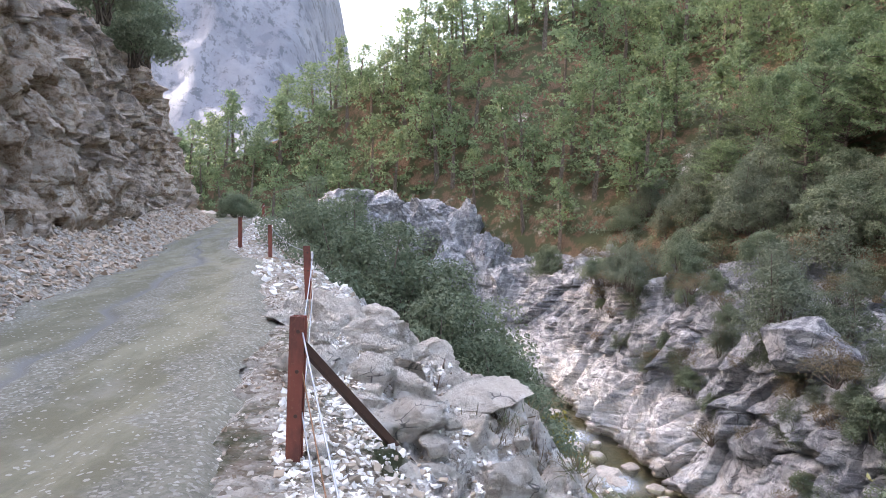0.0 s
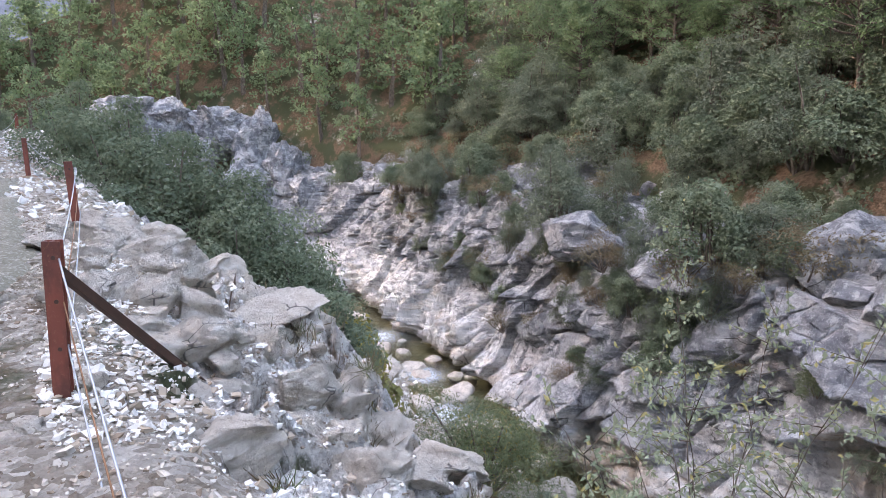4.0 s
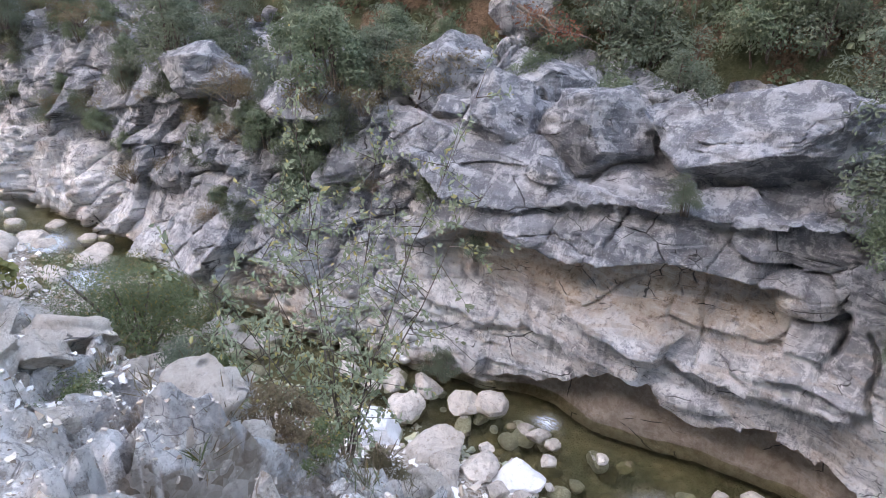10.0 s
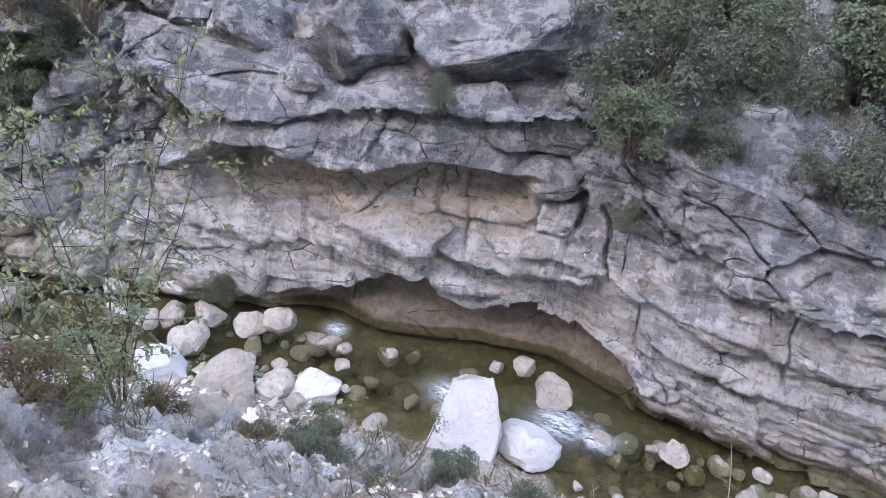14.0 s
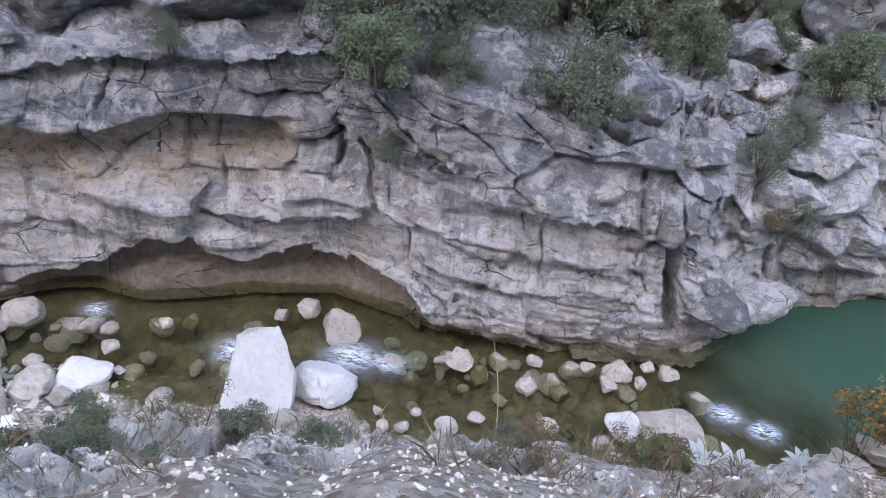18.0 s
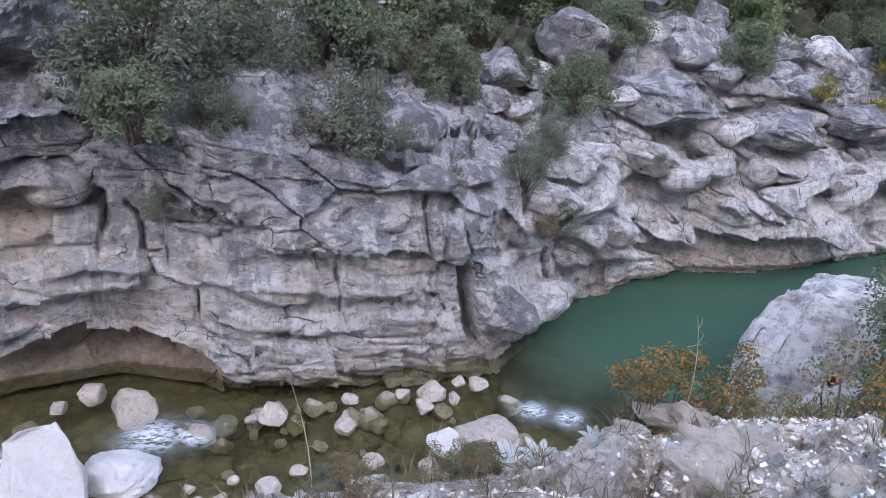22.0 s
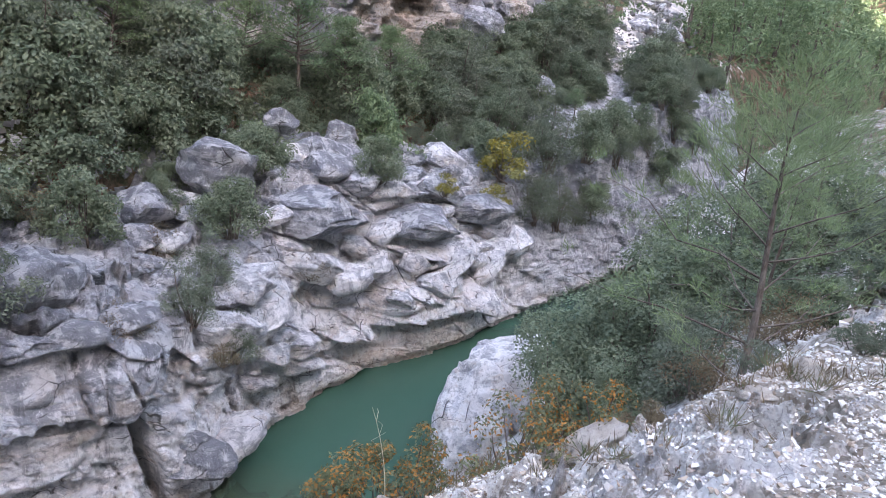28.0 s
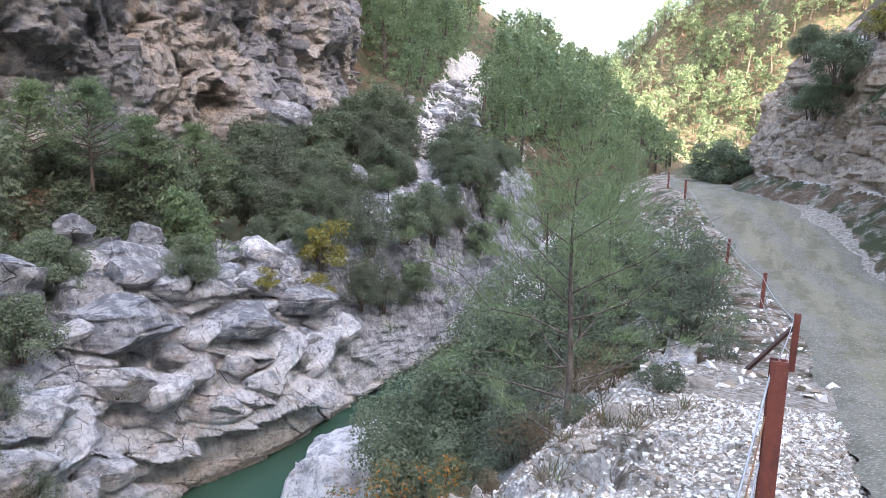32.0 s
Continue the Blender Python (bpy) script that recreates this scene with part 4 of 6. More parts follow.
WY, WU = np.meshgrid(wy, wu, indexing="ij")
WX = foot_x(WY) + WU
# rapids where the stream drops between boulders
RAPIDS = [(12.0, 4.3, 0.6), (12.2, 1.6, 0.7), (12.1, 0.7, 0.45), (13.0, 8.1, 0.35), (11.6, -7.4, 0.42), (11.2, -8.2, 0.4), (8.2, 26, 1.3), (8.2, 31, 1.2), (7.5, 38, 1.4), (10.4, 9.5, 0.5)]
foam = np.zeros(WX.shape)
for fx_, fy_, fr_ in RAPIDS:
    fx_, fy_ = swung(fx_, fy_)
    foam = np.maximum(foam, np.exp(-(((WX - fx_) / (fr_ * 0.8)) ** 2 + ((WY - fy_) / fr_) ** 2) * 1.4))
WZ = WATER + 0.01 * fbm(WX / 0.8, WY / 0.8, 0, 3, 44) + 0.10 * foam * (0.3 + fbm(WX / 0.3, WY / 0.3, 0, 3, 45))
bed_z = ground_height(WX, WY)[0]
me = raw_mesh("water", np.stack([WX, WY, WZ], -1), grid_faces(len(wy), len(wu), True), [MAT_WATER], True)
put_attr(me, "depth", np.clip(WATER - bed_z, 0, 4))
put_attr(me, "foam", foam)
put_attr(me, "rough", np.clip(foam + 0.35 * smooth(-8, -4, WY), 0, 1))
tagged(new("water", me), "clear green mountain stream with a deep pool", "water", kind="structure")

# ---------------------------------------------------------------- far mountains
px_, py_ = np.meshgrid(np.linspace(-620, 60, 150), np.linspace(300, 800, 110), indexing="ij")
rr = np.hypot((px_ + 235) * np.where(px_ > -235, 1.0, 0.2), (py_ - 620) * 1.25)
pz = smooth(-52, -112, px_) * 360 * np.exp(-(rr / 190) ** 2) * (1 + 0.05 * ridged(px_ / 75, py_ / 75, 0, 5, 7)) + 2 * ridged(px_ / 22, py_ / 22, 0, 4, 17) + 10


def peak_material():
    n = Nodes("haze_tinted_limestone")
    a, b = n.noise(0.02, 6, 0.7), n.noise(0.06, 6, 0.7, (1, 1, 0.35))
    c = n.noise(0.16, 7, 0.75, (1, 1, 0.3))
    # no air is modelled: the haze of distance is in these blue-grey colours
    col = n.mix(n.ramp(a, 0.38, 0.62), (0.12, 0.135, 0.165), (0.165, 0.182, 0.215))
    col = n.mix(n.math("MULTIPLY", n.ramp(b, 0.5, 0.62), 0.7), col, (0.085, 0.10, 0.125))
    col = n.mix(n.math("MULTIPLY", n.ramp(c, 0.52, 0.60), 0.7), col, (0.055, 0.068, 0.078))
    return n.done(col, 0.95, n.bump(b, 0.4, 3.0), 0.1)


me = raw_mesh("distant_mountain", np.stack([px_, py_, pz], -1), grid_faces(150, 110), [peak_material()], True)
tagged(new("distant_mountain", me), "grey limestone mountain tinted for haze, far beyond the woods", "mountain", kind="structure")
hx_, hy_ = np.meshgrid(np.linspace(-220, 330, 120), np.linspace(-560, -250, 80), indexing="ij")


def far_hill(x, y):
    return 140 * np.exp(-((x + 25) / 150) ** 2) * smooth(-255, -430, y) + 9 * fbm(x / 40, y / 40, 0, 4, 8) * smooth(-255, -300, y) - 2


me = raw_mesh("far_hill", np.stack([hx_, hy_, far_hill(hx_, hy_)], -1), grid_faces(120, 80), [MAT_GROUND], True)
tagged(new("far_hill", me), "sunlit wooded hill at the valley's end", "hill", kind="structure")


# ---------------------------------------------------------------- builders of things
def heights(x, y):
    """Ground height at arrays of plan points."""
    i = np.clip(np.searchsorted(gx, x) - 1, 0, len(gx) - 2)
    j = np.clip(np.searchsorted(gy, y) - 1, 0, len(gy) - 2)
    u, v = (x - gx[i]) / (gx[i + 1] - gx[i]), (y - gy[j]) / (gy[j + 1] - gy[j])
    return (GZ[i, j] * (1 - u) + GZ[i + 1, j] * u) * (1 - v) + (GZ[i, j + 1] * (1 - u) + GZ[i + 1, j + 1] * u) * v


def ico(level):
    bm = bmesh.new()
    bmesh.ops.create_icosphere(bm, subdivisions=level, radius=1.0)
    v = np.array([p.co[:] for p in bm.verts])
    f = np.array([[p.index for p in q.verts] for q in bm.faces])
    bm.free()
    return v, f


ICO = {k: ico(k) for k in (2, 3, 4, 5, 6)}


def rock_mesh(name, rng, size, mat, level=4, cuts=9, rough=0.10, flat=0.0, crack=0.0, chips=0.0, sharp=38, deep=(0.55, 0.85), planes=()):
    """A boulder: a ball cut by planes, then worn. size: half extents."""
    v, f = ICO[level]
    p = v.copy()
    for nrm, h in planes:
        nrm = np.array(nrm) / np.linalg.norm(nrm)
        p = p - nrm * np.maximum(p @ nrm - h, 0)[:, None]
    for _ in range(cuts):
        nrm = rng.normal(size=3)
        nrm /= np.linalg.norm(nrm)
        h = rng.uniform(*deep)
        over = np.maximum(p @ nrm - h, 0)
        p = p - nrm * (over * 0.92)[:, None]
    o = rng.uniform(-50, 50, 3)
    q = v * 1.3 + o
    disp = rough * fbm(q[:, 0], q[:, 1], q[:, 2], 4, 3) + 0.35 * rough * ridged(q[:, 0] * 2.2, q[:, 1] * 2.2, q[:, 2] * 2.2, 3, 6)
    if chips:
        step = fbm(q[:, 0] * 1.7, q[:, 1] * 1.7, q[:, 2] * 2.6, 4, 41) * 4
        disp = disp + chips * (np.floor(step) + smooth(0.35, 0.65, step - np.floor(step)))
    if crack:
        disp = disp - crack * smooth(0.05, 0.0, np.abs(vnoise(q[:, 0] * 1.1, q[:, 1] * 1.1, q[:, 2] * 1.6, 77)))
    p = p * (1 + disp)[:, None]
    p[:, 2] = np.maximum(p[:, 2], -1 + flat)
    p = p * np.asarray(size)
    me = raw_mesh(name, p, f, [mat], True)
    me.set_sharp_from_angle(angle=radians(sharp))
    return me


def tube(points, radii, sides=6):
    pts = np.asarray(points, float)
    tang = np.gradient(pts, axis=0)
    tang /= np.linalg.norm(tang, axis=1)[:, None] + 1e-9
    ref = np.where(np.abs(tang[:, 2:3]) > 0.9, np.array([[1.0, 0, 0]]), np.array([[0, 0, 1.0]]))
    a = np.cross(tang, ref)
    a /= np.linalg.norm(a, axis=1)[:, None] + 1e-9
    b = np.cross(tang, a)
    ang = np.linspace(0, 2 * np.pi, sides, endpoint=False)
    ring = pts[:, None] + np.asarray(radii, float)[:, None, None] * (np.cos(ang)[None, :, None] * a[:, None] + np.sin(ang)[None, :, None] * b[:, None])
    n = len(pts)
    i = np.arange(n * sides).reshape(n, sides)
    k = np.roll(i, -1, axis=1)
    return ring.reshape(-1, 3), np.stack([i[:-1], k[:-1], k[1:], i[1:]], -1).reshape(-1, 4)


def joined(pieces):
    vs, fs, n = [], [], 0
    for v, f in pieces:
        vs.append(v)
        fs.append(f + n)
        n += len(v)
    return np.concatenate(vs), np.concatenate(fs)


def leaves(rng, centres, length, width, droop=0.0, outward=None, facing=None):
    """Kite-shaped leaves, one at every centre, turned at random, along given directions, or with their faces towards a given side."""
    n = len(centres)
    if facing is not None:
        face = facing + 0.45 * rng.normal(size=(n, 3))
        d = np.cross(face, rng.normal(size=(n, 3)))
    else:
        d = rng.normal(size=(n, 3)) if outward is None else outward + 0.6 * rng.normal(size=(n, 3))
    d[:, 2] -= droop
    d /= np.linalg.norm(d, axis=1)[:, None] + 1e-9
    s = np.cross(d, rng.normal(size=(n, 3)) if facing is None else face)
    s /= np.linalg.norm(s, axis=1)[:, None] + 1e-9
    ln = (length * rng.uniform(0.65, 1.3, n))[:, None]
    wd = (width * rng.uniform(0.7, 1.3, n))[:, None]
    up = np.cross(s, d) * ln * 0.12
    v = np.stack([centres, centres + d * ln * 0.5 + s * wd * 0.5 + up, centres + d * ln, centres + d * ln * 0.5 - s * wd * 0.5 + up], 1)
    return v.reshape(-1, 3), np.arange(4 * n).reshape(n, 4)


def pine_parts(rng, height=7.0, spread=2.2, bare=0.35, branches=44, clumps=5, needles=10, length=0.30, width=0.06, sides=6, lean=0.06, limbs=True, tuft=1.0, stout=1.0, thin=False):
    """Trunk with limbs, and needle tufts set along the outer part of every limb."""
    off = rng.normal(size=2) * lean * height
    hs = np.linspace(0, 1, 9)
    bow = np.stack([off[0] * hs ** 1.6 + 0.02 * height * np.sin(hs * 5 + rng.uniform(0, 6)), off[1] * hs ** 1.6 + 0.02 * height * np.sin(hs * 4 + rng.uniform(0, 6)), hs * height - 0.4 * (hs == 0)], -1)
    r0 = (0.021 * height + 0.02) * stout
    wood = [tube(bow, r0 * (1 - hs * 0.93), sides)]
    cen, outd = [], []
    for i in range(branches):
        f = bare + (1 - bare) * ((i + rng.uniform(0, 1)) / branches) ** 0.9
        base = np.array([np.interp(f, hs, bow[:, k]) for k in range(3)])
        k = (f - bare) / (1 - bare)
        ln = spread * (1 - k ** 1.7) * rng.uniform(0.55, 1.1) * (0.55 + 0.9 * np.sin(np.pi * min(1, k + 0.25)) * 0.6) + 0.12 * spread
        a = i * 2.399 + rng.uniform(-0.5, 0.5)
        rise = rng.uniform(-0.05, 0.35) + 0.6 * k
        dirn = np.array([np.cos(a), np.sin(a), rise])
        tt = np.linspace(0, 1, 5)
        path = base + dirn * (tt * ln)[:, None] + np.array([0, 0, 0.10 * ln]) * (tt ** 2)[:, None] + rng.normal(size=(5, 3)) * 0.04 * ln * tt[:, None]
        if limbs:
            wood.append(tube(path, r0 * 0.32 * (1 - 0.6 * k) * (1 - 0.85 * tt), 4))
        for c in range(clumps):
            s = rng.uniform(0.42, 1.05)
            p = np.array([np.interp(s, tt, path[:, m]) for m in range(3)]) + rng.normal(size=3) * np.array([0.11, 0.11, 0.05]) * spread * s
            off = rng.normal(size=(needles, 3)) * np.array([0.10, 0.10, 0.055]) * spread * 0.75 * tuft
            off[:, 2] = np.abs(off[:, 2]) - 0.02 * spread
            cen.append(p + off)
            if thin:
                outd.append(np.repeat((dirn * 0.6 + np.array([0, 0, 0.55]))[None], needles, 0))
            else:
                outd.append(off / (np.linalg.norm(off, axis=1)[:, None] + 1e-9) * 0.7 + np.array([0, 0, 0.55]))
    fol = leaves(rng, np.concatenate(cen), length, width, 0.0, np.concatenate(outd)) if thin else leaves(rng, np.concatenate(cen), length, width, 0.0, None, np.concatenate(outd))
    return joined(wood), fol


def shrub_parts(rng, radius=1.0, height=1.8, lumps=16, per=150, leaf=0.085, width=0.05, stems=7, ragged=0.35, low=0.08, droop=0.1):
    """Several stems and a crown of uneven lumps, each a shell of small leaves."""
    wood, cen, face = [], [], []
    for i in range(lumps):
        a = i * 2.399 + rng.uniform(-0.4, 0.4)
        k = np.sqrt((i + 0.5) / lumps)
        top = 1 - 0.55 * k ** 2
        c = np.array([np.cos(a) * radius * k * 0.78, np.sin(a) * radius * k * 0.78, height * (low + (0.9 - low) * rng.uniform(0.10, 1.0) * top)])
        c = c + rng.normal(size=3) * ragged * 0.3 * radius
        c[2] = max(c[2], 0.12 * height)
        r = radius * rng.uniform(0.20, 0.36)
        d = rng.normal(size=(per, 3)) + np.array([0, 0, 0.55])
        d /= np.linalg.norm(d, axis=1)[:, None]
        shell = r * rng.uniform(0.45, 1.1 + ragged * 0.5, per) ** 0.6
        cen.append(c + d * shell[:, None] * np.array([1, 1, 0.8]))
        face.append(d * 0.75 + np.array([0, 0, 0.4]))
        if i < stems * 2:
            tt = np.linspace(0, 1, 4)
            root = np.array([rng.normal() * 0.1 * radius, rng.normal() * 0.1 * radius, -0.25])
            mid = (root + c) / 2 + rng.normal(size=3) * 0.12 * radius
            path = root * ((1 - tt) ** 2)[:, None] + 2 * mid * (tt * (1 - tt))[:, None] + c * (tt ** 2)[:, None]
            wood.append(tube(path, 0.028 * radius * (1.25 - tt), 4))
    cen = np.concatenate(cen)
    keep = cen[:, 2] > 0.02
    return joined(wood), leaves(rng, cen[keep], leaf, width, droop, None, np.concatenate(face)[keep])


def plant(name, wood, fol, mat, label, category, wood_name="trunk", leaf_name="crown", z=0.0):
    """A top-level plant with its two parts."""
    e = new(name)
    part(wood_name, raw_mesh(wood_name, *wood, [MAT_BARK], True), e)
    part(leaf_name, raw_mesh(leaf_name, *fol, [mat], False), e)
    return tagged(e, label, category)


RNG = np.random.default_rng(7)


def stand(ob, x, y, z, turn, scale, group=""):
    """A copy of a plant at a place of its own."""
    c = copy_thing(ob, pose(x, y, z, 0, 0, turn))
    c.scale = (scale, scale, scale * RNG.uniform(0.9, 1.12))
    if group:
        c["group"] = group
    return c


# ---------------------------------------------------------------- guard posts and cables along the road
def beam_mesh(name, height, w=0.10, t=0.012, root=0.35):
    """A steel section with two flanges and a web, and a closed foot."""
    bm = bmesh.new()
    for x0, x1, y0, y1 in ((-w / 2, w / 2, -w / 2, -w / 2 + t), (-w / 2, w / 2, w / 2 - t, w / 2), (-t / 2, t / 2, -w / 2 + t, w / 2 - t), (-w / 2, -w / 2 + t, -w / 2 + t, w / 2 - t)):
        g = bmesh.ops.create_cube(bm, size=1.0)
        bmesh.ops.scale(bm, vec=(x1 - x0, y1 - y0, height + root), verts=g["verts"])
        bmesh.ops.translate(bm, vec=((x0 + x1) / 2, (y0 + y1) / 2, (height - root) / 2), verts=g["verts"])
    bmesh.ops.bevel(bm, geom=bm.edges[:], offset=0.002, segments=1, affect="EDGES")
    me = bpy.data.meshes.new(name)
    bm.to_mesh(me)
    bm.free()
    me.materials.append(MAT_RUST_STEEL)
    return me


rail = new("roadside_guardrail")
tagged(rail, "red-brown steel posts with steel cables along the road edge", "guardrail")
post_mesh, plug = beam_mesh("post", 1.0), rock_mesh("footing", RNG, (0.30, 0.26, 0.10), MAT_TAN_GRAVEL, 4, 5, 0.12)
PLACES = [(-11.9, 44.5), (-11.3, 42.0), (-6.6, 21.8), (-5.0, 19.4), (-2.0, 10.0), (-1.0, 4.5), (0.0, -4.5), (-0.15, -12.2), (0.66, -20.0), (2.3, -28.0), (5.5, -37.6), (7.6, -44.5)]
# a thin dark disc, standing for the shaded inside of a cable hole
bm = bmesh.new()
bmesh.ops.create_cone(bm, cap_ends=True, segments=12, radius1=0.013, radius2=0.013, depth=0.006, matrix=pose(0, 0, 0, 90))
hole_mesh = bpy.data.meshes.new("hole_disc")
bm.to_mesh(hole_mesh)
bm.free()
hole_mesh.materials.append(MAT_DARKSTEEL)
tops = []
for px, py in PLACES:
    foot = py in (10.0, 19.4)
    px, py = swung(px, py)
    z = float(np.interp(py, POST_Y, ROAD_Z)) - 0.02
    p = part("post", post_mesh, rail, "rusty red-brown steel post")
    p.matrix_basis = pose(px, py, z, RNG.uniform(-2.5, 2.5), RNG.uniform(-2.0, 2.0), RNG.uniform(-15, 15))
    for hole_z in (0.33, 0.63, 0.90):
        part("hole_disc", hole_mesh, p, "dark disc in place of a cable hole").matrix_basis = pose(0.01, -0.051, hole_z)
    if foot:
        f = part("footing", plug, rail, "rough concrete footing")
        f.matrix_basis = pose(px, py, z - 0.03, 0, 0, RNG.uniform(0, 360))
    tops.append((px, py, z))
for (ax, ay, az_), (bx, by, bz) in (((-0.97, 4.53, 0.80), (-0.20, 5.45, -0.42)), ((-0.1, -12.15, -0.75), (0.95, -11.2, -2.0))):
    (ax, ay), (bx, by) = swung(ax, ay), swung(bx, by)
    d = Vector((bx - ax, by - ay, bz - az_))
    m = beam_mesh("brace", d.length, 0.06, 0.008, 0.0)
    m.materials[0] = MAT_DARKSTEEL
    b = part("brace", m, rail, "dark steel brace")
    b.matrix_basis = Matrix.Translation((ax, ay, az_)) @ d.to_track_quat("Z", "Y").to_matrix().to_4x4()
chain = tops[:6] + [(0.42, -0.25, -1.05)] + tops[6:]
for h, mat, rad in ((0.90, MAT_CABLE, 0.006), (0.63, MAT_WIRE, 0.0045), (0.33, MAT_CABLE, 0.006)):
    for a, b in zip(chain[:-1], chain[1:]):
        tt = np.linspace(0, 1, 9)
        A, B = np.array(a) + (0.055, 0, h), np.array(b) + (0.055, 0, h)
        pts = A + (B - A) * tt[:, None]
        pts[:, 2] -= 0.012 * np.linalg.norm(B - A) * 4 * tt * (1 - tt)
        part("cable", raw_mesh("cable", *tube(pts, np.full(9, rad), 6), [mat], True), rail, "thin steel cable" if mat is MAT_CABLE else "rusty wire")
me = raw_mesh("sleeve", *tube([(0, 0, 0), (0, 0.01, 0.04), (0, 0, 0.10)], [0.016, 0.018, 0.016], 8), [MAT_BRIGHT], True)
part("sleeve", me, rail, "white plastic sleeve").matrix_basis = pose(-1.94, 9.93, 1.1)

# ---------------------------------------------------------------- great blocks on top of the far wall
BLOCKS = [  # plan place, height of the middle, half extents, turn
    (16.3, 5.0, -2.35, 2.1, 2.6, 1.45, 12), (15.5, 9.2, -2.7, 1.5, 1.8, 1.45, -8), (14.9, 11.7, -3.0, 1.4, 1.5, 1.6, 5),
    (15.6, 14.3, -2.1, 1.9, 2.0, 1.5, 20), (17.2, 11.8, -2.0, 1.6, 1.6, 0.8, 40), (13.3, 18.5, -3.0, 1.3, 1.9, 1.0, 0),
    (12.9, 24.0, -2.6, 1.8, 2.4, 1.3, 15), (15.2, -4.4, -3.9, 0.8, 1.1, 0.75, 30), (19.4, -14.2, -4.3, 2.0, 2.3, 1.2, -20),
    (11.2, -14.4, -9.0, 1.7, 1.9, 2.5, 15), (11.6, -17.0, -8.6, 1.8, 2.0, 2.2, 40),
    (18.4, -18.8, -5.0, 1.5, 1.9, 0.8, 10), (19.4, -23.4, -5.0, 1.6, 2.2, 0.8, 25), (17.0, -0.9, -3.0, 0.6, 0.6, 0.5, 0),
]
for i, (x, y, z, a, b, c, turn) in enumerate(BLOCKS):
    r = np.random.default_rng(100 + i)
    x, y = swung(x, y)
    white = z < -8
    me = rock_mesh("rock_block", r, (a, b, c), MAT_CLIFF, 6 if i < 4 or 8 < i < 11 else 5, 22 if y < -10 else 13, 0.055, crack=0.05, chips=0.018, sharp=24, deep=(0.58, 0.86))
    put_attr(me, "weathered", np.full(len(me.vertices), 0.0 if white else 1.0))
    put_attr(me, "pale", np.full(len(me.vertices), 1.0 if white else 0.0))
    ob = new("rock_block", me)
    ob.matrix_basis = pose(x, y, z, r.uniform(-6, 6), r.uniform(-6, 6), turn)
    tagged(ob, "angular white limestone rock standing in the pool" if white else "large smooth grey limestone block over the gorge", "rock", "" if white else "blocks on the cliff top")
PILED = []
for i in range(10):
    r = np.random.default_rng(1400 + i)
    me = rock_mesh("rock_block", r, (1.0, 1.35, 0.72), MAT_CLIFF, 5, 12, 0.05, crack=0.04, chips=0.015, sharp=26, deep=(0.6, 0.88))
    put_attr(me, "weathered", np.full(len(me.vertices), 0.85 if i > 5 else 0.1))
    put_attr(me, "pale", np.full(len(me.vertices), 0.0 if i > 5 else 0.7))
    PILED.append(me)
r = np.random.default_rng(1420)
N_PILED = 190
pile_y = np.where(np.arange(N_PILED) < 150, r.uniform(-26.5, -7.6, N_PILED), r.uniform(-7, 17, N_PILED))
pile_h = np.where(np.arange(N_PILED) < 150, 0.36 + 1.1 * r.uniform(0, 1, N_PILED), 1.0 + 0.55 * r.uniform(0, 1, N_PILED))
pile_x, _, pile_z, _ = far_face(pile_y[:, None], pile_h[:, None])
for i in range(N_PILED):
    y, h = float(pile_y[i]), float(pile_h[i])
    s = 0.30 * 3.4 ** (r.uniform() ** 1.3) * (0.8 if y > -7 else 1.0)
    grey = h > 1.02 if y < -9 else True
    ob = new("rock_block", PILED[int(r.integers(6, 10) if grey and (y > -9 or r.uniform() < 0.8) else r.integers(0, 6))])
    ob.matrix_basis = pose(float(pile_x[i, 0]) - 0.12 * s, y, float(pile_z[i, 0]) + 0.05 * s, (15 if y < -7 else 0) + r.uniform(-8, 8), r.uniform(-12, 4), r.uniform(-25, 25) + 180 * int(r.integers(2))) @ Matrix.Diagonal((s, s * r.uniform(0.9, 1.3), s * r.uniform(0.8, 1.1), 1))
    tagged(ob, "rounded grey limestone block on the cliff top" if grey else "rounded white limestone block piled on the far bank", "rock", "blocks on the cliff top" if grey else "blocks on the far bank")
for i, (x, y, z, a, b, c) in enumerate(((-9.5, 66, 3.4, 3.2, 2.4, 2.4), (-5.4, 65, 2.6, 3.0, 2.6, 3.0), (-1.6, 64, 1.8, 2.8, 2.6, 3.6), (1.6, 62, 0.4, 2.4, 2.4, 3.8), (-7.4, 63, 0.8, 2.4, 2.0, 2.6), (-3.6, 61, -0.4, 2.6, 2.0, 2.8), (3.6, 60, -2.0, 2.0, 2.2, 3.4), (0.0, 59, -2.6, 2.4, 2.0, 2.6), (5.4, 57, -4.2, 1.8, 2.2, 3.0))):
    r = np.random.default_rng(150 + i)
    me = rock_mesh("outcrop", r, (a, b, c), MAT_CLIFF, 5, 26, 0.09, crack=0.12, chips=0.05, sharp=24, deep=(0.5, 0.85))
    put_attr(me, "weathered", np.full(len(me.vertices), 1.0))
    ob = new("outcrop", me)
    ob.matrix_basis = pose(x, y, z, 0, 0, r.uniform(-30, 30))
    tagged(ob, "broken grey rock outcrop among the trees", "rock", "outcrops on the wooded slope")
